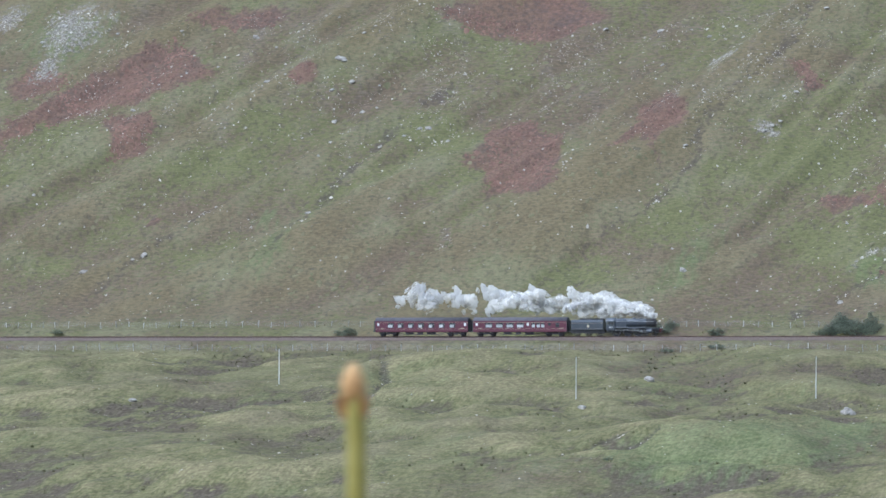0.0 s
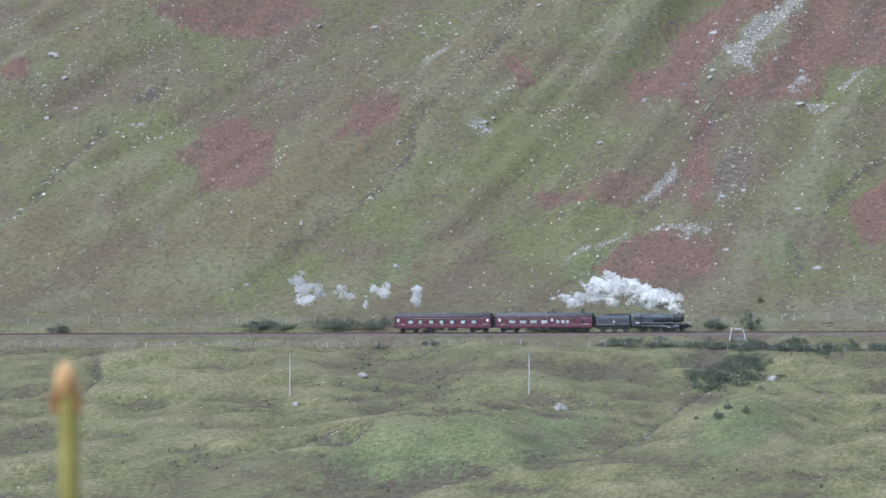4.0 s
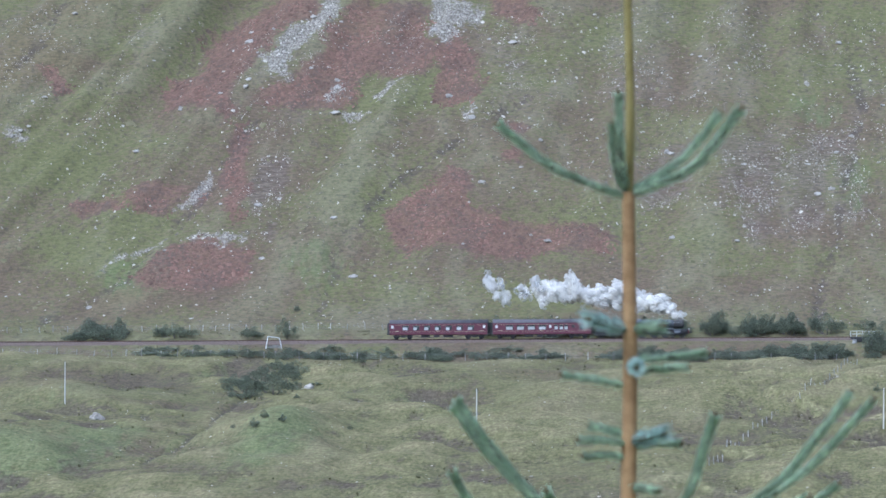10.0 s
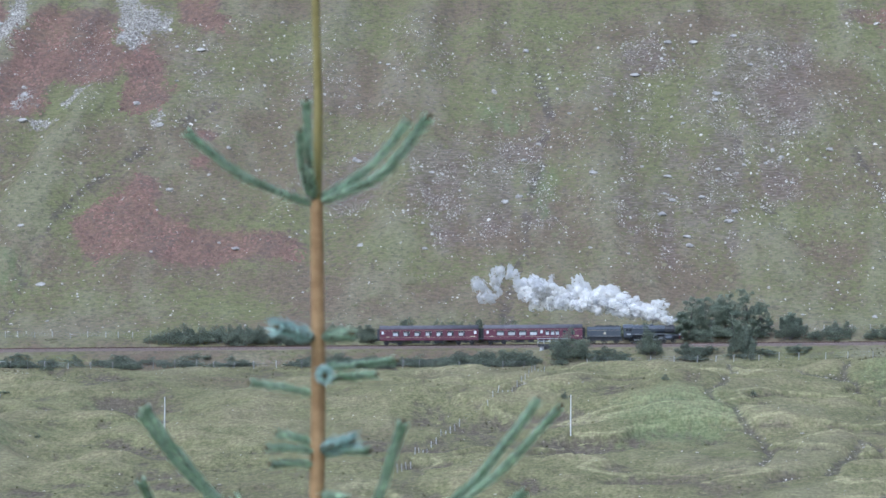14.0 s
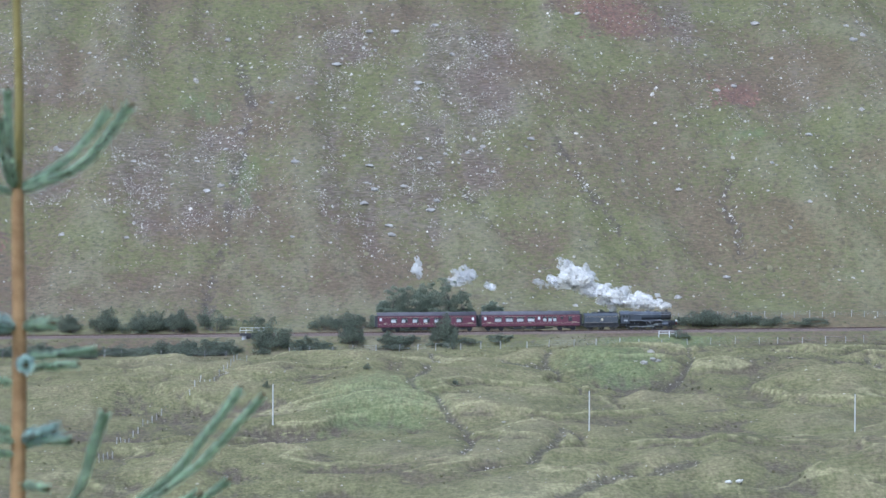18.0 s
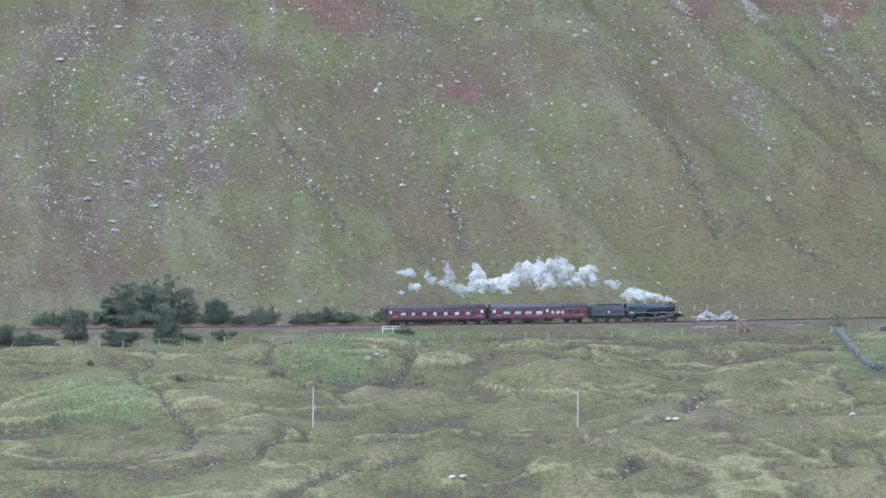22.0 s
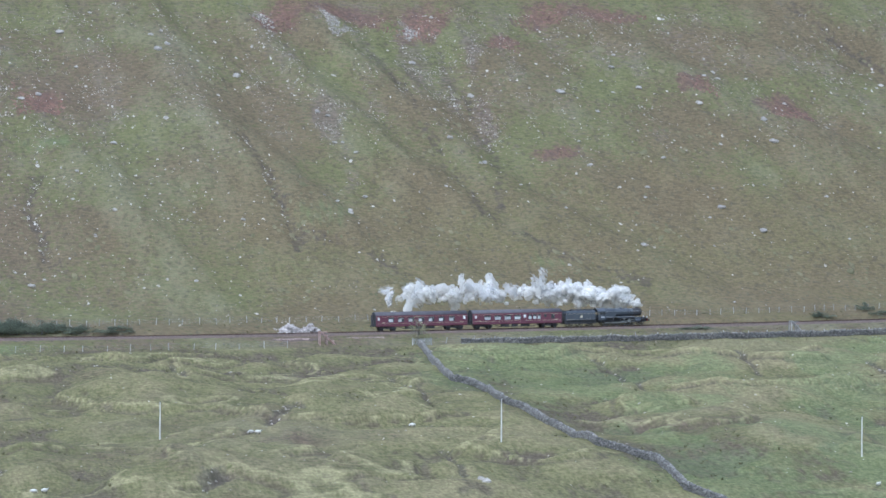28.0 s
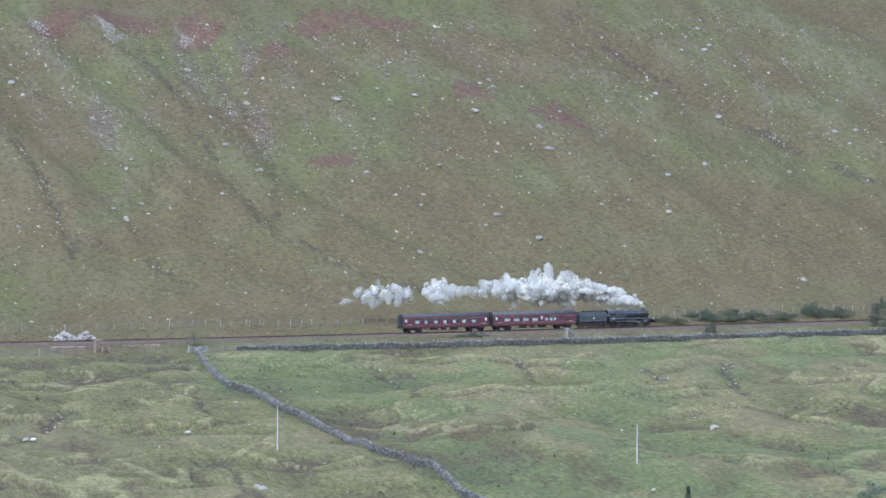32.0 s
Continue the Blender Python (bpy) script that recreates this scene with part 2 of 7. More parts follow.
def moor():
    """Hill grass, bracken, scree, wet green flushes and peaty burns, laid out by the ground's own masks."""
    m, tree, bsdf = material("moor_ground")

    def mask(name, lo, hi, noise, amount):
        at = tree.nodes.new("ShaderNodeAttribute")
        at.attribute_name = name
        return step(tree, maths(tree, "ADD", at.outputs["Fac"], maths(tree, "MULTIPLY", maths(tree, "SUBTRACT", noise, 0.5), amount)), lo, hi)

    broad = grain(tree, 0.05, 5.0, (0.7, 0.8, 0.8))
    streak = grain(tree, 1.7, 4.0, (0.5, 0.5, 1.7), seed=41.0)
    mid = grain(tree, 0.16, 4.0, (1, 0.45, 0.45), seed=5.0)
    clump = grain(tree, 0.9, 3.0, (1, 0.8, 0.8), seed=11.0)
    fine = grain(tree, 3.2, 3.0, (1, 0.55, 0.55), seed=21.0)
    dash = grain(tree, 1.9, 3.0, (0.28, 0.0, 1.5), seed=51.0)
    rush = grain(tree, 0.8, 4.0, (1, 0.2, 0.4), seed=31.0)
    patchy = maths(tree, "ADD", maths(tree, "MULTIPLY", broad, 0.5), maths(tree, "MULTIPLY", maths(tree, "ADD", clump, streak), 0.25))
    base = mixed(tree, step(tree, patchy, 0.42, 0.58), rgb(GRASS_OLIVE), rgb(GRASS_BROWN))
    base = mixed(tree, maths(tree, "MULTIPLY", mask("dry", 0.35, 1.0, mid, 1.5), 0.55), base, rgb(GRASS_STRAW))
    base = mixed(tree, maths(tree, "MULTIPLY", mask("ochre", 0.3, 0.8, patchy, 2.5), 0.75), base, rgb(GRASS_OCHRE))
    base = mixed(tree, maths(tree, "MULTIPLY", step(tree, clump, 0.5, 0.72), 0.55), base, rgb(GRASS_DARK))
    base = mixed(tree, mask("pasture", 0.2, 0.9, mid, 0.9), base, mixed(tree, mask("dry", 0.3, 1.1, rush, 1.3), mixed(tree, mask("dry", 0.0, 0.5, rush, 1.0), rgb(FIELD_WET_SHADE), rgb(FIELD_GREEN)), rgb(FIELD_STRAW)))
    # straw crests and undercut feet, with their light and shade put into the colour
    base = mixed(tree, maths(tree, "MULTIPLY", mask("edge", 0.3, 1.0, rush, 1.0), 0.65), base, rgb(FIELD_CREST_LIGHT))
    base = mixed(tree, maths(tree, "MULTIPLY", mask("foot", 0.2, 1.0, rush, 1.1), 0.75), base, rgb(FIELD_WET_SHADE))
    rocky = mixed(tree, step(tree, dash, 0.38, 0.62), rgb(STONY), rgb(STONY_PALE))
    base = mixed(tree, maths(tree, "MULTIPLY", mask("stony", 0.25, 0.95, maths(tree, "ADD", maths(tree, "MULTIPLY", dash, 0.6), maths(tree, "MULTIPLY", mid, 0.4)), 2.6), 0.58), base, rocky)
    base = mixed(tree, maths(tree, "MULTIPLY", mask("lush", 0.3, 1.1, rush, 1.6), 0.52), base, rgb(LUSH))
    brk = mixed(tree, step(tree, maths(tree, "ADD", maths(tree, "MULTIPLY", clump, 0.4), maths(tree, "ADD", maths(tree, "MULTIPLY", mid, 0.35), maths(tree, "MULTIPLY", streak, 0.25))), 0.42, 0.62), rgb(BRACKEN), rgb(BRACKEN_DARK))
    base = mixed(tree, maths(tree, "MULTIPLY", mask("bracken", 0.36, 0.72, maths(tree, "ADD", maths(tree, "MULTIPLY", mid, 0.35), maths(tree, "MULTIPLY", maths(tree, "ADD", clump, streak), 0.33)), 1.9), 0.82), base, brk)
    base = mixed(tree, maths(tree, "MULTIPLY", mask("scree", 0.35, 0.85, clump, 1.8), 0.8), base, mixed(tree, step(tree, fine, 0.35, 0.65), rgb(SCREE_DARK), rgb(SCREE)))
    base = mixed(tree, maths(tree, "MULTIPLY", mask("burn", 0.2, 0.9, clump, 1.5), 0.6), base, rgb(PEAT))
    base = mixed(tree, mask("bed", 0.4, 0.8, clump, 0.6), base, mixed(tree, fine, rgb(BALLAST), rgb(BALLAST_DARK)))
    hsv = tree.nodes.new("ShaderNodeHueSaturation")
    tree.links.new(base, hsv.inputs["Color"])
    tone = maths(tree, "MULTIPLY", maths(tree, "ADD", maths(tree, "MULTIPLY", fine, 0.6), 0.7), maths(tree, "ADD", maths(tree, "ADD", maths(tree, "MULTIPLY", step(tree, streak, 0.3, 0.7), 0.34), maths(tree, "MULTIPLY", step(tree, mid, 0.32, 0.68), 0.08)), 0.79))
    # dead stalks and dark tufts fleck the pasture
    fleck = grain(tree, 2.6, 4.0, (0.8, 0.22, 0.5), seed=61.0)
    on_field = tree.nodes.new("ShaderNodeAttribute")
    on_field.attribute_name = "pasture"
    uneven = maths(tree, "MULTIPLY", on_field.outputs["Fac"], maths(tree, "SUBTRACT", step(tree, fleck, 0.36, 0.64), 0.5))
    tone = maths(tree, "MULTIPLY", tone, maths(tree, "ADD", maths(tree, "MULTIPLY", uneven, 0.42), 1.0))
    tree.links.new(tone, hsv.inputs["Value"])
    tree.links.new(hsv.outputs[0], bsdf.inputs["Base Color"])
    bsdf.inputs["Roughness"].default_value, bsdf.inputs["Specular IOR Level"].default_value = 0.95, 0.1
    bumped(tree, bsdf, maths(tree, "ADD", clump, maths(tree, "MULTIPLY", fine, 0.5)), 0.55, 0.4)
    return m


GRASS_OLIVE, GRASS_BROWN, GRASS_STRAW, GRASS_DARK = (0.152, 0.147, 0.066), (0.145, 0.108, 0.072), (0.200, 0.180, 0.110), (0.085, 0.084, 0.056)
FIELD_GREEN, FIELD_STRAW, LUSH = (0.161, 0.152, 0.068), (0.232, 0.200, 0.104), (0.145, 0.182, 0.076)
# wet hollows, also painted shade at terrace feet; straw with painted crest light
FIELD_WET_SHADE, FIELD_CREST_LIGHT = (0.116, 0.094, 0.064), (0.335, 0.300, 0.155)
GRASS_OCHRE = (0.160, 0.126, 0.067)
BRACKEN, BRACKEN_DARK = (0.190, 0.113, 0.083), (0.110, 0.076, 0.062)
SCREE, SCREE_DARK, STONY, PEAT = (0.36, 0.325, 0.27), (0.15, 0.13, 0.11), (0.088, 0.062, 0.054), (0.080, 0.066, 0.058)
STONY_PALE = (0.180, 0.140, 0.118)
BALLAST, BALLAST_DARK = (0.165, 0.124, 0.102), (0.108, 0.084, 0.070)
M_MOOR = moor()
M_STONE = surface("lichened_stone", (0.23, 0.205, 0.165), (0.53, 0.48, 0.395), 1.5, 0.85, per="island", spread=0.7)
M_BOULDER = surface("grey_boulder", (0.24, 0.22, 0.19), (0.48, 0.44, 0.375), 0.9, 0.9, spread=0.3, bump=0.5)
M_TUFT = surface("hill_tussock", (0.130, 0.124, 0.066), (0.205, 0.180, 0.105), 0.25, 0.95, per="island", spread=0.3, bump=0.6, specular=0.05, distance=0.1)
M_TUFT2 = surface("pasture_tussock", (0.135, 0.132, 0.062), (0.250, 0.228, 0.115), 0.3, 0.95, per="island", spread=0.4, bump=0.6, specular=0.05, distance=0.1)
M_RUSH = surface("dark_rush", (0.115, 0.112, 0.062), (0.190, 0.170, 0.092), 0.4, 0.95, per="island", spread=0.5, bump=0, specular=0.05)
M_FERN = surface("bracken_frond", (0.120, 0.078, 0.060), (0.215, 0.126, 0.092), 0.12, 0.95, per="island", spread=0.55, bump=0, specular=0.1)
M_RAIL = surface("rusty_rail", (0.10, 0.06, 0.045), (0.18, 0.12, 0.09), 2.0, 0.5, 0.6)
M_SLEEPER = surface("weathered_sleeper", (0.10, 0.085, 0.075), (0.19, 0.16, 0.14), 2.0, 0.9)
M_BALLAST = surface("ballast_stone", (0.108, 0.080, 0.066), (0.185, 0.138, 0.112), 3.0, 0.95, per="island", spread=0.6)
M_POST = surface("bleached_post", (0.30, 0.28, 0.25), (0.50, 0.48, 0.44), 3.0, 0.9, spread=0.5)
M_POLE = surface("silvered_pole", (0.50, 0.48, 0.43), (0.68, 0.66, 0.60), 1.2, 0.85)
M_WIRE = surface("dull_wire", (0.25, 0.25, 0.25), (0.35, 0.35, 0.35), 9.0, 0.5, 0.8, bump=0)
M_BLACK = surface("black_engine_paint", (0.078, 0.086, 0.099), (0.106, 0.115, 0.129), 1.2, 0.32, 0.0, 0.05, specular=0.5, spread=0.2)
M_EDGE_LIGHT = surface("grey_edge_highlight", (0.16, 0.165, 0.17), (0.34, 0.34, 0.34), 3.0, 0.5)
M_SOOT = surface("sooty_iron", (0.054, 0.054, 0.057), (0.094, 0.090, 0.088), 2.0, 0.75, 0.3, 0.2)
M_STEEL = surface("bright_steel", (0.45, 0.45, 0.45), (0.62, 0.62, 0.62), 3.0, 0.35, 0.9, 0.05)
M_MAROON = surface("maroon_coach_paint", (0.136, 0.050, 0.070), (0.170, 0.064, 0.086), 0.8, 0.26, 0.0, 0.03, specular=0.7, spread=0.1)
M_ROOF = surface("grey_coach_roof", (0.082, 0.074, 0.080), (0.125, 0.115, 0.122), 0.9, 0.85)
M_LINE = surface("cream_lining", (0.55, 0.47, 0.30), (0.62, 0.55, 0.38), 4.0, 0.5)
M_WHITE = surface("off_white_paint", (0.70, 0.70, 0.68), (0.82, 0.82, 0.80), 2.0, 0.6)
M_CURTAIN = surface("blind_and_reflection", (0.46, 0.47, 0.47), (0.64, 0.64, 0.62), 3.0, 0.8)
M_COAL = surface("coal", (0.012, 0.012, 0.013), (0.035, 0.035, 0.036), 6.0, 0.6, bump=0.8)


def glass():
    m, tree, bsdf = material("window_glass")
    bsdf.inputs["Base Color"].default_value = (0.05, 0.055, 0.06, 1)
    bsdf.inputs["Roughness"].default_value, bsdf.inputs["Specular IOR Level"].default_value = 0.06, 1.0
    return m


M_GLASS = glass()


def leafy(name, a, b, scale, spread):
    """Foliage: light comes through the leaves as well as off them."""
    m = surface(name, a, b, scale, 0.8, per="island", spread=spread, bump=0, specular=0.2)
    tree = m.node_tree
    bsdf = tree.nodes["Principled BSDF"]
    back, both = tree.nodes.new("ShaderNodeBsdfTranslucent"), tree.nodes.new("ShaderNodeMixShader")
    tree.links.new(bsdf.inputs["Base Color"].links[0].from_socket, back.inputs["Color"])
    tree.links.new(bsdf.outputs[0], both.inputs[1])
    tree.links.new(back.outputs[0], both.inputs[2])
    both.inputs[0].default_value = 0.55
    tree.links.new(both.outputs[0], tree.nodes["Material Output"].inputs["Surface"])
    return m


# ---- building helpers ----
def link(name, bm, mat, parent=None, label="", smooth=False):
    me = bpy.data.meshes.new(name)
    bm.to_mesh(me)
    bm.free()
    me.materials.append(mat)
    if smooth:
        me.shade_smooth()
    ob = new(name, me)
    if parent:
        ob.parent = parent
    if label:
        ob["label"] = label
    return ob


def part(name, bm, mat, parent, label="", smooth=False):
    return link(name, bm, mat, parent, label, smooth)


def share(name, ob, parent, m):
    """One more piece on the mesh of ob."""
    p = new(name, ob.data)
    p.parent, p.matrix_basis = parent, m
    if ob.get("label"):
        p["label"] = ob["label"]
    return p


def arrays(name, verts, faces, mat, smooth=False):
    """A mesh object from numpy arrays; all faces have the same number of corners."""
    me = bpy.data.meshes.new(name)
    n, k = faces.shape
    me.vertices.add(len(verts))
    me.vertices.foreach_set("co", verts.astype(np.float32).ravel())
    me.loops.add(n * k)
    me.loops.foreach_set("vertex_index", faces.astype(np.int32).ravel())
    me.polygons.add(n)
    me.polygons.foreach_set("loop_start", np.arange(0, n * k, k, dtype=np.int32))
    me.polygons.foreach_set("use_smooth", np.full(n, smooth))
    me.update(calc_edges=True)
    me.materials.append(mat)
    return new(name, me)


def box(bm, x0, x1, y0, y1, z0, z1, bevel=0.0):
    v = bmesh.ops.create_cube(bm, size=1, matrix=Matrix.LocRotScale(((x0 + x1) / 2, (y0 + y1) / 2, (z0 + z1) / 2), None, (x1 - x0, y1 - y0, z1 - z0)))["verts"]
    if bevel:
        bmesh.ops.bevel(bm, geom=list({e for a in v for e in a.link_edges}), offset=bevel, segments=2, affect="EDGES")
    return bm


def rod(bm, a, b, r0, r1=None, seg=12, cap=True):
    a, b = Vector(a), Vector(b)
    d = b - a
    m = Matrix.Translation((a + b) / 2) @ d.to_track_quat("Z", "Y").to_matrix().to_4x4()
    bmesh.ops.create_cone(bm, cap_ends=cap, segments=seg, radius1=r0, radius2=r0 if r1 is None else r1, depth=d.length, matrix=m)
    return bm


def lathe(bm, profile, axis, centre, seg=16):
    """Revolve (r, along) round an axis 'x', 'y' or 'z'."""
    rings = []
    for r, h in profile:
        ring = []
        for k in range(seg):
            c, s = r * math.cos(2 * math.pi * k / seg), r * math.sin(2 * math.pi * k / seg)
            p = {"x": (h, c, s), "y": (c, h, s), "z": (c, s, h)}[axis]
            ring.append(bm.verts.new(Vector(p) + Vector(centre)))
        rings.append(ring)
    for a, b in zip(rings, rings[1:]):
        for k in range(seg):
            bm.faces.new((a[k], a[(k + 1) % seg], b[(k + 1) % seg], b[k]))
    bm.faces.new(rings[0]), bm.faces.new(rings[-1])
    bmesh.ops.recalc_face_normals(bm, faces=bm.faces)
    return bm


def extrude_yz(bm, outline, x0, x1):
    """A prism along x with a cross-section of (y, z)."""
    a = [bm.verts.new((x0, y, z)) for y, z in outline]
    b = [bm.verts.new((x1, y, z)) for y, z in outline]
    n = len(outline)
    for k in range(n):
        bm.faces.new((a[k], a[(k + 1) % n], b[(k + 1) % n], b[k]))
    bm.faces.new(a), bm.faces.new(b)
    bmesh.ops.recalc_face_normals(bm, faces=bm.faces)
    return bm


def B():
    return bmesh.new()


def thing(name, m, label, category, group=""):
    ob = new(name)
    ob.empty_display_size = 0.2
    ob.matrix_basis = m
    return tagged(ob, label, category, group)


# ---- the ground ----
# vegetation on the hill: x, height above the rails, half width, half height, lean
BRACKEN_WEST = (
    (-311.9, 70.3, 11.5, 3.2, 0), (-171.9, 54.1, 4.4, 1.6, 0), (-308.5, 25.6, 3.1, 1.2, 0),
    (-291, 55.1, 3.7, 2.5, 0), (-354, 54, 6, 4.5, 0), (-144.6, 29.8, 11, 3, 0), (-68.7, 43, 5, 2.2, 0), (-156.7, 27, 6, 2.2, 0),
)
# outlines of the larger stands: x, height above the rails
BRACKEN_STANDS_WEST = (
    ((-242.4, 46.9), (-231.5, 45.7), (-224.5, 40.7), (-222.3, 33), (-223.4, 27.4), (-236.3, 28), (-239.3, 32.3), (-244.7, 34.8), (-242.3, 40.1)),
    ((-209.3, 48.5), (-202, 49.7), (-195.5, 43.5), (-199.9, 39.5), (-198.9, 34.5), (-204.8, 38.8), (-213.6, 35.1), (-208.6, 40.7)),
    ((-358.3, 45.7), (-347.7, 51.2), (-339.7, 56.8), (-331.2, 61.8), (-321.1, 63.6), (-311.7, 57.1), (-326.5, 50), (-335.4, 48.8), (-349.6, 44.7), (-354.7, 39.5)),
    ((-334.4, 46.9), (-322.6, 47.8), (-322, 44.1), (-320, 37.6), (-329.7, 38.2)),
    ((-263.4, 69.5), (-255.3, 76), (-236.1, 78), (-221.5, 74), (-234.3, 67.4), (-252.7, 66.4)),
)
BRACKEN_STANDS_MIDDLE = (
    ((-143.7, 64.9), (-135.7, 72), (-123.8, 76), (-115.4, 74), (-116.5, 68.3), (-125.2, 63.6), (-132, 50.6), (-131.7, 45), (-147, 49.1), (-148.9, 57.1), (-141.5, 59)),
    ((-112.9, 67.7), (-106.8, 74), (-91.9, 74), (-90.9, 65.8), (-88, 60), (-93, 54), (-104.1, 56.2), (-106.1, 47.8), (-122, 47.5), (-127.5, 49.4), (-120.2, 55.6), (-113.6, 62.1)),
    ((-90.3, 61.5), (-85.9, 67.4), (-80, 60.9), (-76.6, 55.3), (-76.7, 48.8), (-84, 46.6), (-89.4, 48.8), (-88.4, 54)),
)
BRACKEN_STANDS_LOW = (
    ((-96.3, 25.2), (-87.6, 31.4), (-81.5, 35.4), (-76.3, 32.6), (-74.8, 25.8), (-63.9, 24.3), (-49.5, 22.7), (-43.3, 19.3), (-51.4, 17.4), (-60.7, 16.2), (-89, 16.5), (-94.4, 20.9)),
    ((-148.7, 12.8), (-140.1, 16.8), (-133.5, 19.6), (-124.1, 20.6), (-120, 18.1), (-120.9, 11), (-128.5, 8.2), (-138, 8.5)),
    ((-129.1, 44.7), (-126.3, 46), (-125, 35.7), (-123, 21.8), (-127.8, 23), (-131, 33.9)),
    ((-80.9, 77), (-68.5, 77), (-66, 66.4), (-71.1, 66.4), (-76.9, 71.4)),
    ((-71.5, 38.2), (-68, 39.8), (-64.1, 37.3), (-66.9, 35.4), (-71.3, 36)),
)
SCREE_FANS = (
    ((-127.6, 58.4), (-125.7, 61.8), (-120.6, 66.4), (-116.7, 69.2), (-113.8, 74), (-108.5, 75), (-112.8, 67), (-115.7, 63.6), (-120.8, 58.7), (-121.5, 53.4), (-125.6, 56.5)),
    ((-93.2, 77), (-86.1, 77), (-85.9, 73.9), (-79.7, 72.9), (-79.3, 69.5), (-85.1, 68.3), (-86.3, 63.3), (-90.8, 64.6), (-90.6, 69.8)),
    ((-111.4, 54), (-107.9, 55.3), (-107.4, 51.2), (-110.6, 49.4)),
    ((-100.8, 50.9), (-95.7, 54.3), (-93.3, 54.6), (-98.7, 49.4)),
    ((-107.8, 47.5), (-101.7, 48.8), (-100.7, 46), (-107.3, 45)),
    ((-80.4, 49.1), (-77.4, 45.3), (-79.3, 43.5)),
    ((-138.2, 27.1), (-135.3, 35.1), (-132.4, 31.4), (-135.8, 27.4)),
)
BRACKEN_EAST = (
    (88.4, 65.3, 12.7, 5.7, 0), (112.5, 49.8, 8.7, 3.7, 0), (190.2, 71.1, 14.1, 3.2, 0),
    (289.4, 48.2, 5.7, 4.6, 0), (229.2, 38, 6.8, 2, 0), (250.7, 70.9, 11.7, 3.1, 0),
    (85.8, 68.3, 14, 4.5, 0), (267.2, 51.5, 5.1, 2.5, 0),
    (173, 70, 9, 4, -20), (207, 69, 10, 3.5, -20), (238, 71, 11, 4, -15), (222, 62, 4, 2, 0),
)
SCREES = (
    (-177.4, 43.4, 3.7, 2.5, 0), (-143.5, 17.6, 8.8, 1.1, -35), (-128.9, 19.2, 5.9, 1.1, 0),
    (-352.1, 66.9, 7, 7, 0), (-353.3, 58.8, 2.8, 3.1, 0), (-369.7, 71.7, 5.1, 3.2, 0),
    (168, 68, 1.6, 4.5, -40), (184, 68, 1.8, 4.5, -40), (203, 68, 2.5, 2.2, -30), (-195.2, 59, 2.8, 1.8, 0),
)
STONY_SLOPES = (
    (32.7, 32, 36.1, 7.2, 0), (49.5, 45.8, 19.7, 14.8, 0), (20.9, 39, 19.5, 17, 0),
    (-5.8, 34.5, 19.3, 9.7, 0), (35.3, 27.3, 19.1, 13.1, 0), (44.3, 60.3, 22.7, 6.3, 0),
    (176.3, 46.2, 3.1, 16, 0), (209.8, 60.4, 7.6, 13.9, 0), (201.5, 59.1, 6.3, 7.6, 0),
    (212.9, 48.9, 3.7, 10, 0), (-241.4, 18.7, 2.4, 2.4, 0), (-64.9, 54.6, 7.5, 6.2, 0),
    (-32.9, 32.9, 18.1, 7.2, 0), (-5.1, 30.2, 24, 10.8, 0), (-118.4, 29.8, 4.8, 9.6, 0),
    (106.7, 68, 8.9, 7.6, 0),
)
FLUSHES = (
    (-186, 16.2, 4.7, 8.2, 30), (-187.8, 13.5, 4.7, 10.5, 30), (-277.9, 18.4, 4.7, 9.4, 30),
    (-144.1, 12.6, 7, 4.7, 0), (-354, 65.2, 15.2, 7.6, 0), (-101.6, 65.5, 8.9, 3.8, 0),
    (-105.9, 14.4, 7, 5.8, 0), (215.5, 12.7, 4.7, 1.8, 0), (3.8, 30, 3, 7, 0), (-3.5, 47.5, 8, 2.5, 0), (115.9, 40.2, 9.8, 1.8, 0),
    (169.2, 21.3, 7.1, 3.6, 0), (-285, 24, 5, 3, -30),
)
# greener grass in the pasture: x, metres south, half width, half depth
GREENS = (
    (-86.5, 191.7, 7, 40.5), (-86.7, 200.3, 5.2, 36), (71.7, 66.1, 10.3, 28.8),
    (180.2, 63.6, 15.5, 36), (191.1, 56, 14.6, 31.5), (187.8, 164.8, 6.4, 19.8),
    (228.2, 140.6, 12.2, 31.5), (175.7, 252.3, 13.6, 36), (26.5, 141, 12.2, 31.5),
    (85.4, 9.1, 13.2, 16.2), (177.2, 245.7, 10.5, 27), (166.9, 95.4, 8.9, 22.5),
    (-115.5, 186.2, 7.1, 27), (217.4, 215.6, 12.7, 36), (-130.9, 225.5, 16.7, 27),
    (-124.4, 212.6, 15.3, 22.5),
)


def patches(x, h, rows):
    out = np.zeros(np.shape(x))
    xw = x + 3.0 * wave(x / 7, h / 5, 301) + 1.5 * wave(x / 2.2, h / 1.8, 303)
    hw = h + 1.6 * wave(x / 7, h / 5, 302) + 0.9 * wave(x / 2.2, h / 1.5, 304)
    for px, ph, rx, rh, lean in rows:
        c, s = math.cos(radians(-lean)), math.sin(radians(-lean))
        u, v = (xw - px) * c + (hw - ph) * s, -(xw - px) * s + (hw - ph) * c
        out = np.maximum(out, 1 - 0.5 * np.sqrt((u / rx) ** 2 + (v / rh) ** 2) ** 2)
    return np.clip(out, 0, 1)


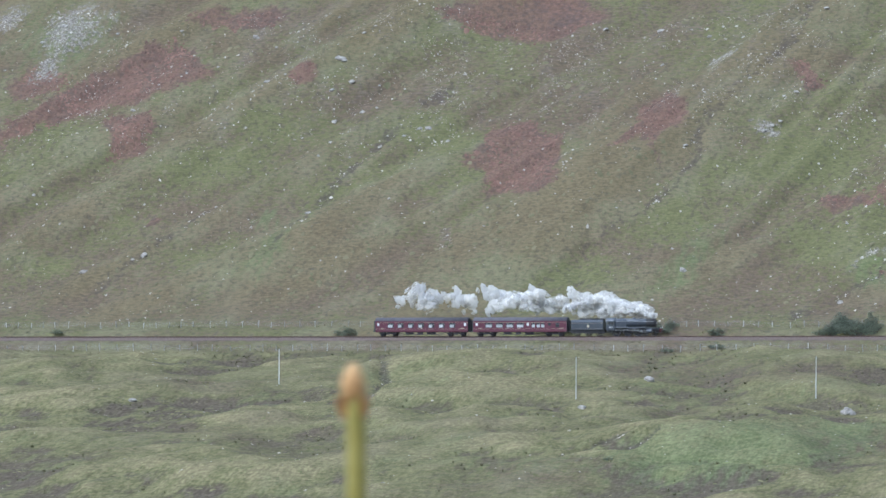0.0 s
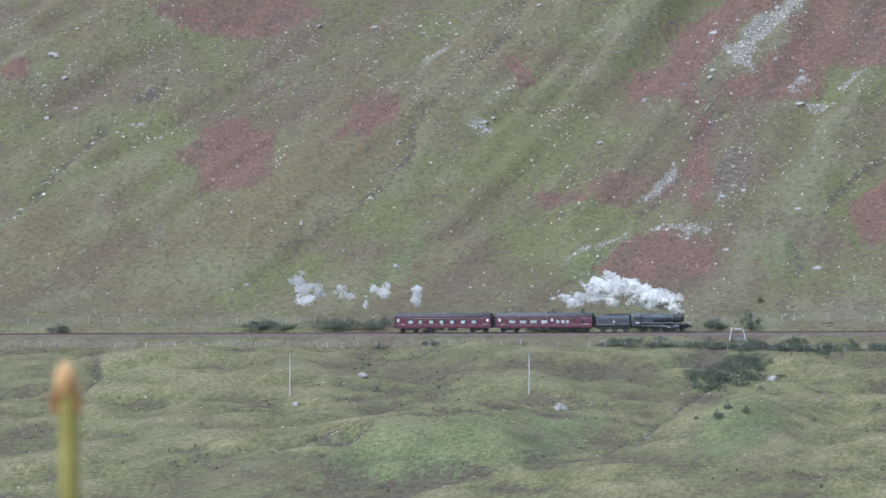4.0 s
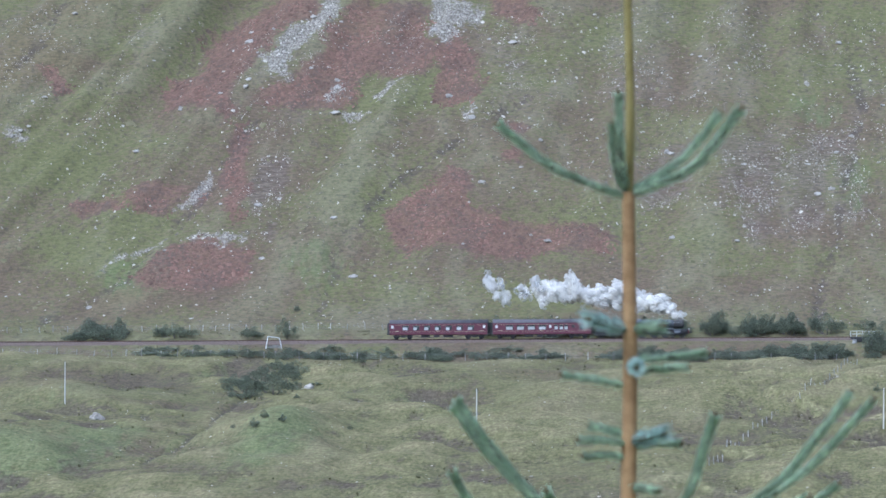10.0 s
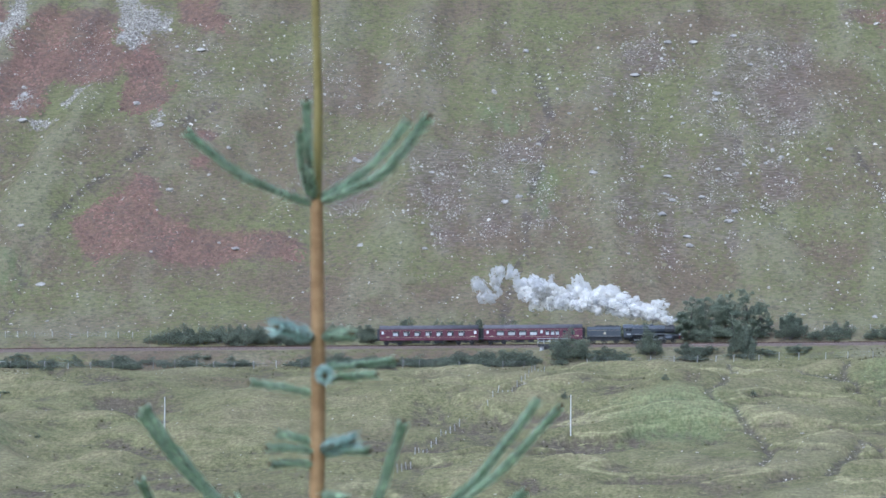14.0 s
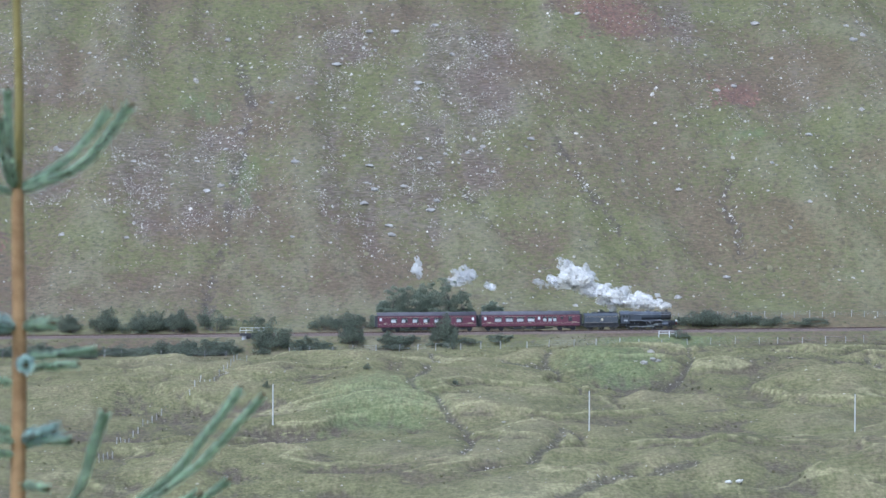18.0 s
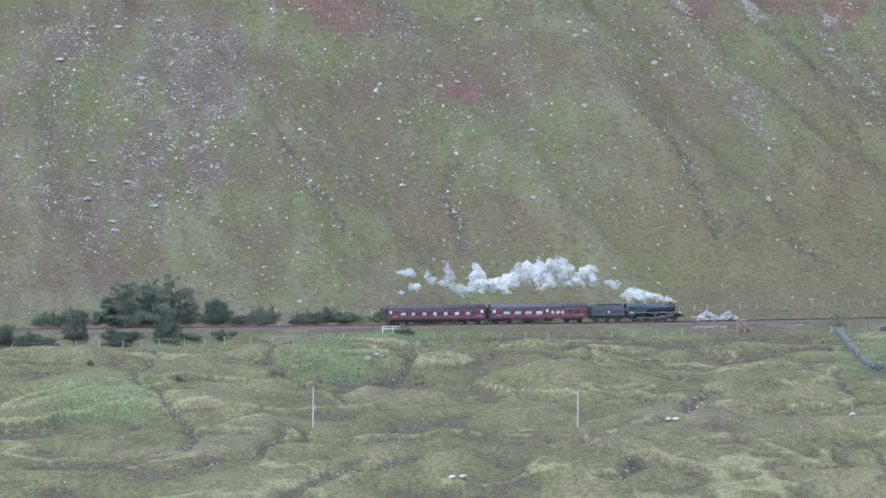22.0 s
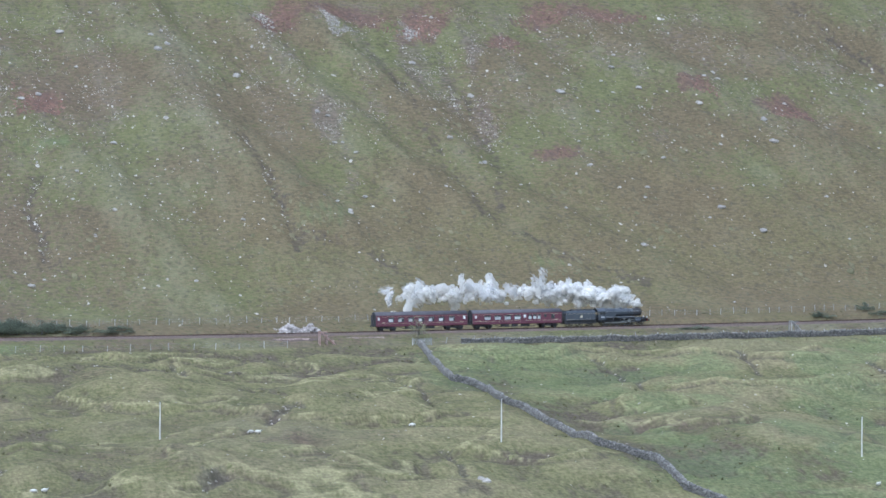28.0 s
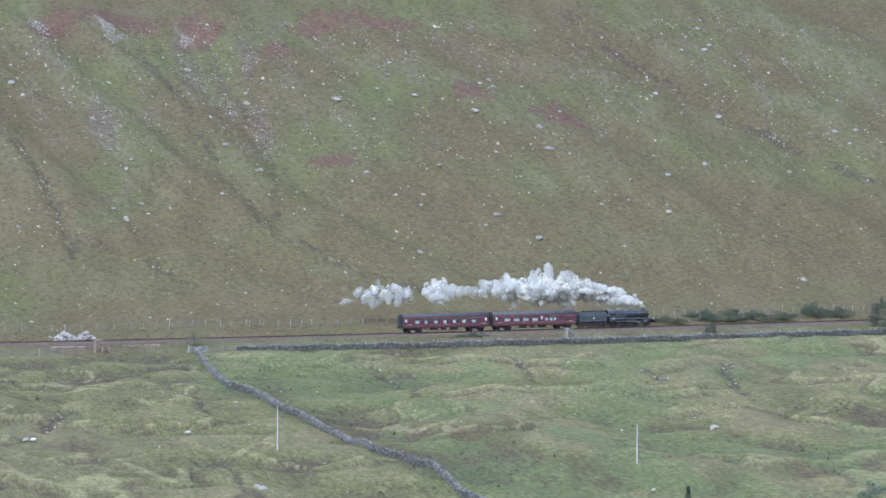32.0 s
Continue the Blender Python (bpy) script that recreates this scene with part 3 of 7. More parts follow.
def stands(x, h, outlines, soft):
    """Nought to one across the ragged rims of the outlines."""
    out = np.zeros(np.shape(x))
    xw = x + 1.8 * wave(x / 5, h / 3, 301) + 0.9 * wave(x / 1.8, h / 1.2, 303)
    hw = h + 1.0 * wave(x / 6, h / 3.5, 302) + 0.6 * wave(x / 2.2, h / 1.2, 304)
    for line in outlines:
        ring = line + line[:1]
        far = np.full(np.shape(x), 1e9)
        odd = np.zeros(np.shape(x), bool)
        for (x0, h0), (x1, h1) in zip(ring, ring[1:]):
            dx, dh = x1 - x0, h1 - h0
            k = np.clip(((xw - x0) * dx + (hw - h0) * dh) / (dx * dx + dh * dh), 0, 1)
            far = np.minimum(far, np.hypot(xw - x0 - k * dx, hw - h0 - k * dh))
            odd ^= ((h0 > hw) != (h1 > hw)) & (xw < x0 + dx * (hw - h0) / (dh if dh else 1e-9))
        out = np.maximum(out, np.clip(0.5 + np.where(odd, far, -far) / (2 * soft), 0, 1))
    return out


def masks(x, y):
    s = y - rail_y(x)
    h = hill_profile(s)
    q = -s
    hill = (s > 4) & (s < 400)
    out = {"bracken": np.maximum.reduce([0.85 * patches(x, h, BRACKEN_WEST), 0.74 * patches(x, h, BRACKEN_EAST), 0.95 * stands(x, h, BRACKEN_STANDS_WEST, 2.0), 0.88 * stands(x, h, BRACKEN_STANDS_MIDDLE, 2.4), 0.9 * stands(x, h, BRACKEN_STANDS_LOW, 2.0)]) * hill}
    out["scree"] = np.maximum(0.8 * patches(x, h, SCREES), stands(x, h, SCREE_FANS, 1.2)) * hill
    stony = patches(x, h, STONY_SLOPES) * hill
    chute = ease(-0.7, 0.7, rough(x / 4.5, s / 40, 811, 2) + 0.6 * rough(x / 14, s / 12, 815, 2))
    out["stony"] = np.maximum(ease(0.0, 1.0, stony + 0.25 * rough(x / 8, s / 8, 831, 2) * (stony > 0)) * (0.3 + 0.65 * chute), 0.42 * ease(20, 55, h) * chute) * hill
    lush = patches(x, h, FLUSHES) * hill * 0.8
    for gx, gq, rx, rq in GREENS:
        lush = np.maximum(lush, np.clip(1 - 0.5 * (((x - gx) / rx) ** 2 + ((q - gq) / rq) ** 2), 0, 1) * (s < -8))
    far = (ease(150, 185, x) + 0.55 * (1 - terraced(x))) * ease(12, 30, q)
    lush = np.maximum(lush, far * np.clip(0.4 + 0.95 * rough(x / 11, s / 26, 911, 3), 0, 1))
    out["lush"] = lush
    burn = np.zeros(np.shape(x))
    for k, line in enumerate(HILL_BURNS):
        burn = np.maximum(burn, ease(2.2, 0.2, along(x, h, line, 1.0, 31 + k)) * hill * (0.55 + 0.35 * wave(x / 6, h / 3, 91)))
    for k, line in enumerate(FIELD_BURNS):
        burn = np.maximum(burn, ease(1.0, 0.1, along(x, q / 5, [(a, b / 5) for a, b in line], 1.2, 71 + k)) * (s < -12))
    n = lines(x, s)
    # where terrace shading is painted: pale along the crests, dark at the feet
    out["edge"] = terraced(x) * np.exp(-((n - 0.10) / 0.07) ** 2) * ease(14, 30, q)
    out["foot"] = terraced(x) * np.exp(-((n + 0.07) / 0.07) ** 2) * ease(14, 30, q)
    out["burn"] = burn
    out["pasture"] = ease(6, 20, q) * (0.75 + 0.25 * rough(x / 30, s / 50, 401, 2))
    lean = np.clip(-x / 220, -1, 1)
    crest = rough((x - lean * s * 0.9) / 30, s / 150, 5, 2) * 0.18 + rough((x - lean * s * 0.85) / 11, s / 70, 15, 2) * 0.22 * ease(-40, -140, x) + rough(x / 11 - lean * s * 0.07, s / 24, 8, 3) * 0.22
    mound = rough(x / 22, s / 34, 51, 2) * 0.3 + rough(x / 8, s / 13, 55, 2) * 0.35 + (1 - terraced(x)) * rough(x / 6, s / 9, 921, 3) * 0.4
    out["dry"] = np.clip(0.5 + np.where(s > 0, crest * (1.1 + 0.8 * ease(-60, -160, x)), mound * (1 + 0.5 * ease(140, 190, x)) + 0.2 * ease(140, 220, x)), 0, 1)
    out["ochre"] = np.maximum(ease(30, 190, x) * (0.5 + 0.35 * ease(50, 12, h)), ease(-60, -190, x) * np.clip(0.35 + 1.1 * crest, 0, 0.9)) * hill
    out["bed"] = np.maximum(ease(3.2 + 1.8 * ease(-60, -120, x), 2.4, np.abs(s)), 0.9 * ease(1.3, 0.6, np.hypot((x - 151.5) / 7, (s + 6.5) / 3)))
    return out


def spaced(*stops):
    """Coordinates from stop to stop: (start, step), ..., end."""
    out = [np.arange(a[0], (b[0] if isinstance(b, tuple) else b), a[1]) for a, b in zip(stops, stops[1:])]
    return np.concatenate(out + [[stops[-1]]])


GRID = {}


def sample(name, x, s):
    """A layer of the ground sheet at x, s metres north of the rails."""
    gx, gs, v = GRID["x"], GRID["s"], GRID[name]
    i = np.clip(np.searchsorted(gx, x) - 1, 0, len(gx) - 2)
    j = np.clip(np.searchsorted(gs, s) - 1, 0, len(gs) - 2)
    a, b = (x - gx[i]) / (gx[i + 1] - gx[i]), (s - gs[j]) / (gs[j + 1] - gs[j])
    return (v[j, i] * (1 - a) + v[j, i + 1] * a) * (1 - b) + (v[j + 1, i] * (1 - a) + v[j + 1, i + 1] * a) * b


def on_ground(x, y):
    """Height of the ground sheet near the railway."""
    x, y = np.asarray(x, float), np.asarray(y, float)
    return sample("z", x, y - rail_y(x))


def make_ground():
    gx = spaced((-2600, 120), (-440, 8), (-385, 0.8), (395, 8), (460, 120), 2600)
    gs = spaced((-2400, 120), (-960, 12), (-890, 25), (-300, 4), (-268, 1.5), (-16, 0.6), (16, 1.0), (140, 6), (230, 40), (900, 150), 1800)
    x, s = np.meshgrid(gx, gs)
    y = s + 905 + (rail_y(x) - 905) * ease(-600, -300, s)
    z = ground(x, y)
    r, c = x.shape
    i = np.arange(r * c).reshape(r, c)
    faces = np.stack([i[:-1, :-1], i[:-1, 1:], i[1:, 1:], i[1:, :-1]], -1).reshape(-1, 4)
    layers = masks(x, y)
    GRID.update(layers, z=z, x=gx, s=gs)
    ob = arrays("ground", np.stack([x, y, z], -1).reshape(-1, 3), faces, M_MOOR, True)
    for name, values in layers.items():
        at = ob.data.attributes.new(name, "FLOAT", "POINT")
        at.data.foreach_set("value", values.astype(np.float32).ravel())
    return tagged(ob, "rough moor hillside and pasture with bracken, scree and burns", "ground", kind="structure")


make_ground()

ICO = np.array([(0, -0.526, 0.851), (0, 0.526, 0.851), (0, -0.526, -0.851), (0, 0.526, -0.851), (-0.526, 0.851, 0), (0.526, 0.851, 0),
                (-0.526, -0.851, 0), (0.526, -0.851, 0), (0.851, 0, 0.526), (0.851, 0, -0.526), (-0.851, 0, 0.526), (-0.851, 0, -0.526)])
ICO_FACES = np.array([(0, 8, 1), (0, 1, 10), (0, 10, 6), (0, 6, 7), (0, 7, 8), (3, 5, 9), (3, 4, 5), (3, 11, 4), (3, 2, 11), (3, 9, 2),
                      (1, 8, 5), (1, 5, 4), (1, 4, 10), (10, 4, 11), (10, 11, 6), (6, 11, 2), (6, 2, 7), (7, 2, 9), (7, 9, 8), (8, 9, 5)])


# small clumps need no underside
DOME_FACES = ICO_FACES[ICO[ICO_FACES][:, :, 2].mean(1) > -0.3]


def scatter(name, x, y, size, mat, label, category, flat=0.65, sink=0.15, seed=3):
    """Many small stones, joined."""
    rng = np.random.default_rng(seed)
    n = len(x)
    v = ICO[None] * (1 + rng.uniform(-0.3, 0.3, (n, 12, 1))) * (size[:, None, None] * np.stack([rng.uniform(0.85, 1.7, n), np.ones(n), rng.uniform(0.7, 1.2, n) * flat], -1)[:, None, :])
    a = rng.uniform(0, 6.28, n)
    c, s = np.cos(a)[:, None], np.sin(a)[:, None]
    v = np.stack([v[..., 0] * c - v[..., 1] * s, v[..., 0] * s + v[..., 1] * c, v[..., 2]], -1)
    # each lies along the slope
    gx, gy = (on_ground(x + 0.5, y) - on_ground(x - 0.5, y)), (on_ground(x, y + 0.5) - on_ground(x, y - 0.5))
    v[..., 2] += v[..., 0] * gx[:, None] + v[..., 1] * gy[:, None]
    v += np.stack([x, y, on_ground(x, y) + sink * size], -1)[:, None, :]
    f = (DOME_FACES[None] + 12 * np.arange(n)[:, None, None]).reshape(-1, 3)
    return tagged(arrays(name, v.reshape(-1, 3), f, mat), label, category, kind="stuff")


LAYERS = ("bracken", "scree", "stony", "lush", "burn", "dry")


def pick(n, want, x0, x1, s0, s1, seed):
    """n places with chance want(x, s, masks)."""
    rng = np.random.default_rng(seed)
    xs, ys = np.zeros(0), np.zeros(0)
    while len(xs) < n:
        x, s = rng.uniform(x0, x1, 40000), rng.uniform(s0, s1, 40000)
        y = rail_y(x) + s
        keep = rng.uniform(0, 1, 40000) < want(x, s, {name: sample(name, x, s) for name in LAYERS})
        xs, ys = np.append(xs, x[keep]), np.append(ys, y[keep])
    return xs[:n], ys[:n]


def stones():
    rng = np.random.default_rng(12)

    def want(x, s, k):
        band = np.clip(0.5 + 0.8 * rough(x / 17, s / 22, 501, 2), 0, 1) * np.clip(0.25 + 1.3 * rough(x / 4.5, s / 3.5, 505, 2), 0.06, 1.2)
        return np.clip(0.02 + 0.09 * band * ease(25, 80, s) + 0.12 * k["stony"] * band + 0.4 * (k["scree"] > 0.45) + 0.32 * (k["burn"] > 0.45) * (0.3 + band) - 0.3 * (k["bracken"] > 0.55), 0.008, 1) * (1 - 0.7 * ease(110, 200, x)) * (1 - 0.6 * ease(-100, -190, x))

    x, y = pick(10500, want, -375, 385, 14, 138, 4)
    scatter("scree_stones", x, y, rng.gamma(1.3, 0.05, len(x)) + 0.05, M_STONE, "pale lichened stones strewn over the hillside", "stones", seed=5)

    x, y = pick(26000, lambda x, s, k: np.clip(k["stony"] - 0.12, 0, 1) * np.clip(0.35 + 1.1 * rough(x / 3.4, s / 3, 821, 2), 0.03, 1), -375, 385, 14, 138, 8)
    scatter("chute_stones", x, y, rng.gamma(1.2, 0.028, len(x)) + 0.035, M_STONE, "small pale stones in the stony chutes of the hill", "stones", seed=9)

    def field(x, s, k):
        return 0.04 + 0.9 * (k["burn"] > 0.3)

    x, y = pick(3200, field, -300, 320, -262, -14, 6)
    scatter("pasture_stones", x, y, rng.gamma(1.5, 0.035, len(x)) + 0.05, M_STONE, "small pale stones lying in the pasture", "stones", seed=7)


stones()


def tufts(name, x, y, height, mat, label, category, seed, sway=0.25):
    """Clumps of blades, joined: six thin triangles each."""
    rng = np.random.default_rng(seed)
    n = len(x)
    a = rng.uniform(0, 6.28, (n, 6))
    r = rng.uniform(0.05, 0.32, (n, 6)) * height[:, None] * 1.6
    cx, cy = x[:, None] + r * np.cos(a), y[:, None] + r * np.sin(a)
    z = on_ground(x, y)[:, None] - 0.05
    w = 0.22 * height[:, None] * rng.uniform(0.7, 1.4, (n, 6))
    t = a + 1.57
    tipx, tipy = cx + sway * np.cos(a) * height[:, None] * 2, cy + sway * np.sin(a) * height[:, None] * 2
    h = height[:, None] * rng.uniform(0.6, 1.2, (n, 6))
    v = np.stack([np.stack([cx - w * np.cos(t), cy - w * np.sin(t), z + 0 * cx], -1), np.stack([cx + w * np.cos(t), cy + w * np.sin(t), z + 0 * cx], -1), np.stack([tipx, tipy, z + h], -1)], 2)
    f = np.arange(n * 18).reshape(-1, 3)
    return tagged(arrays(name, v.reshape(-1, 3), f, mat), label, category, kind="stuff")


def grasses():
    rng = np.random.default_rng(15)
    # tussocks: low rounded clumps, with loose blades between them
    x, y = pick(7000, lambda x, s, k: np.clip(0.2 + 0.8 * rough(x / 7, s / 9, 601, 2) - k["scree"] - k["bracken"] - 0.3 * k["stony"], 0, 1), -375, 385, 6, 138, 16)
    scatter("hill_tussocks", x, y, rng.gamma(3.0, 0.07, len(x)) + 0.1, M_TUFT, "low olive and brown grass tussocks over the hillside", "grass", 0.3, 0.12, 17)
    x, y = pick(14000, lambda x, s, k: np.clip(0.2 + 0.7 * rough(x / 5, s / 14, 611, 2) - k["burn"] - 0.4 * k["lush"], 0, 1), -310, 325, -266, -9, 18)
    scatter("pasture_tussocks", x, y, rng.gamma(2.5, 0.06, len(x)) + 0.08, M_TUFT2, "rough straw and green grass tussocks in the pasture", "grass", 0.3, -0.05, 19)
    x, y = pick(2600, lambda x, s, k: np.clip(1.4 - 3.2 * k["dry"] + 0.9 * rough(x / 4, s / 10, 631, 2), 0, 1), -310, 325, -262, -14, 24)
    tufts("rushes", x, y, rng.uniform(0.2, 0.5, len(x)), M_RUSH, "dark rushes in the wet hollows of the pasture", "rushes", 25)
    x, y = pick(11000, lambda x, s, k: np.clip(2.2 * k["bracken"] - 1.0 + 0.8 * rough(x / 6, s / 6, 641, 2), 0, 1) * (k["bracken"] > 0.3), -375, 385, 8, 138, 20)
    scatter("bracken", x, y, rng.gamma(3.0, 0.05, len(x)) + 0.1, M_FERN, "rust-red dead bracken on the hillside", "bracken", 0.4, -0.1, 21)
    x, y = pick(7000, lambda x, s, k: np.clip(0.3 + 0.6 * rough(x / 9, s / 14, 621, 2), 0, 1), -330, 345, -30, 16, 22)
    keep = np.abs(y - rail_y(x)) > 4.2
    tufts("verge_grass", x[keep], y[keep], rng.uniform(0.15, 0.36, keep.sum()), M_TUFT, "long rough grass on the railway verges", "grass", 23)


grasses()


# ---- the railway ----
RX = np.linspace(-720, 720, 14401)
RS = np.concatenate([[0], np.cumsum(np.hypot(np.diff(RX), np.diff(rail_y(RX))))])
RS -= np.interp(0, RX, RS)


def rail_at(d):
    """Place of the rail top's middle, d metres along the line."""
    x = float(np.interp(d, RS, RX))
    return Vector((x, float(rail_y(x)), float(rail_z(x))))


def ribbon(name, section, d0, d1, pitch, mat, parent=None, label=""):
    """A section of (offset north, height) swept along the line."""
    d = np.arange(d0, d1 + pitch, pitch)
    x = np.interp(d, RS, RX)
    p = np.stack([x, rail_y(x), rail_z(x)], -1)
    t = np.gradient(p[:, :2], axis=0)
    t /= np.linalg.norm(t, axis=1)[:, None]
    k = len(section)
    v = np.stack([np.stack([p[:, 0] - t[:, 1] * o, p[:, 1] + t[:, 0] * o, p[:, 2] + h], -1) for o, h in section], 1).reshape(-1, 3)
    i = np.arange(len(d) * k).reshape(len(d), k)
    j = np.roll(i, -1, 1)
    f = np.stack([i[:-1], j[:-1], j[1:], i[1:]], -1).reshape(-1, 4)
    ob = arrays(name, v, f, mat)
    if parent:
        ob.parent = parent
    if label:
        ob["label"] = label
    return ob


def make_track():
    line = tagged(new("railway_track"), "single railway line on brown stone ballast", "railway track", kind="structure")
    ribbon("ballast_bed", [(-2.6, -0.8), (-1.75, -0.24), (1.75, -0.24), (2.6, -0.8)], -480, 520, 2.0, M_BALLAST, line)
    for side in (-0.75, 0.75):
        ribbon("rail", [(side - 0.07, -0.15), (side - 0.03, -0.11), (side - 0.035, 0), (side + 0.035, 0), (side + 0.03, -0.11), (side + 0.07, -0.15)], -480, 520, 2.0, M_RAIL, line)
    vs, fs = [], []
    cube = np.array([(x, y, z) for x in (-0.125, 0.125) for y in (-1.3, 1.3) for z in (-0.26, -0.14)])
    cf = np.array([(0, 1, 3, 2), (4, 6, 7, 5), (0, 4, 5, 1), (2, 3, 7, 6), (1, 5, 7, 3), (0, 2, 6, 4)])
    for n, d in enumerate(np.arange(-330, 340, 0.72)):
        p, a = rail_at(d), (rail_at(d + 0.5) - rail_at(d - 0.5)).normalized()
        vs.append(np.stack([p.x + cube[:, 0] * a.x - cube[:, 1] * a.y, p.y + cube[:, 0] * a.y + cube[:, 1] * a.x, p.z + cube[:, 2]], -1))
        fs.append(cf + 8 * n)
    ties = tagged(arrays("sleepers", np.concatenate(vs), np.concatenate(fs), M_SLEEPER), kind="stuff")
    ties.parent = line


make_track()


# ---- the train: x forward from the middle of each vehicle, z from the rail top ----
def wheel_mesh(r, spokes, width=0.14):
    bm = B()
    lathe(bm, [(r * 0.84, -width / 2), (r * 0.97, -width / 2), (r, 0), (r * 0.97, width / 2), (r * 0.84, width / 2)], "y", (0, 0, 0), 28)
    for f in [f for f in bm.faces if len(f.verts) > 8]:
        bm.faces.remove(f)
    lathe(bm, [(r * 0.2, -width * 0.6), (r * 0.2, width * 0.6)], "y", (0, 0, 0), 14)
    for k in range(spokes):
        a = 2 * math.pi * k / spokes
        rod(bm, (0.15 * r * math.cos(a), 0, 0.15 * r * math.sin(a)), (0.9 * r * math.cos(a), 0, 0.9 * r * math.sin(a)), 0.035, seg=5)
    if spokes == 0:
        lathe(bm, [(r * 0.9, -0.03), (r * 0.9, 0.03)], "y", (0, 0, 0), 20)
    return bm


WHEELS, RODS = [], []


def wheelset(parent, x, r, spokes, weight=False):
    """An axle with two wheels that turns on its vehicle."""
    bm = wheel_mesh(r, spokes)
    bmesh.ops.translate(bm, verts=bm.verts, vec=(0, -0.75, 0))
    other = wheel_mesh(r, spokes)
    bmesh.ops.translate(other, verts=other.verts, vec=(0, 0.75, 0))
    me = bpy.data.meshes.new("tmp")
    other.to_mesh(me)
    other.free()
    bm.from_mesh(me)
    bpy.data.meshes.remove(me)
    rod(bm, (0, -0.75, 0), (0, 0.75, 0), 0.08, seg=10)
    ob = part("wheelset", bm, M_SOOT, parent)
    rim = B()
    lathe(rim, [(r * 0.975, -0.83), (r * 1.0, -0.825), (r * 1.0, -0.80), (r * 0.975, -0.80)], "y", (0, 0, 0), 28)
    for f in [f for f in rim.faces if len(f.verts) > 8]:
        rim.faces.remove(f)
    part("tyre", rim, M_STEEL, ob, "bright steel tyre")
    if weight:
        w = B()
        box(w, -0.42, 0.42, -0.84, -0.70, -r * 0.82, -r * 0.5, 0.03)
        part("balance_weight", w, M_SOOT, ob)
        pin = B()
        rod(pin, (0, -0.80, 0.33), (0, -1.02, 0.33), 0.07, seg=10)
        part("crank_pin", pin, M_STEEL, ob)
    ob.matrix_basis = pose(x, 0, r)
    WHEELS.append((ob, x, r))
    return ob


def lettering(parent, x, y, z, w, h, mat=None, n=1, gap=0.12):
    """Plain bars where writing stands that cannot be read."""
    for k in range(n):
        bm = B()
        x0 = x + k * (w + gap)
        box(bm, x0, x0 + w, y - 0.004, y + 0.004, z, z + h)
        part("lettering", bm, mat or M_LINE, parent)


def buffers(parent, x, sign):
    for side in (-0.87, 0.87):
        bm = B()
        rod(bm, (x - sign * 0.5, side, 1.06), (x - sign * 0.08, side, 1.06), 0.1, seg=12)
        rod(bm, (x - sign * 0.06, side, 1.06), (x, side, 1.06), 0.23, 0.2, seg=16)
        part("buffer", bm, M_SOOT, parent)


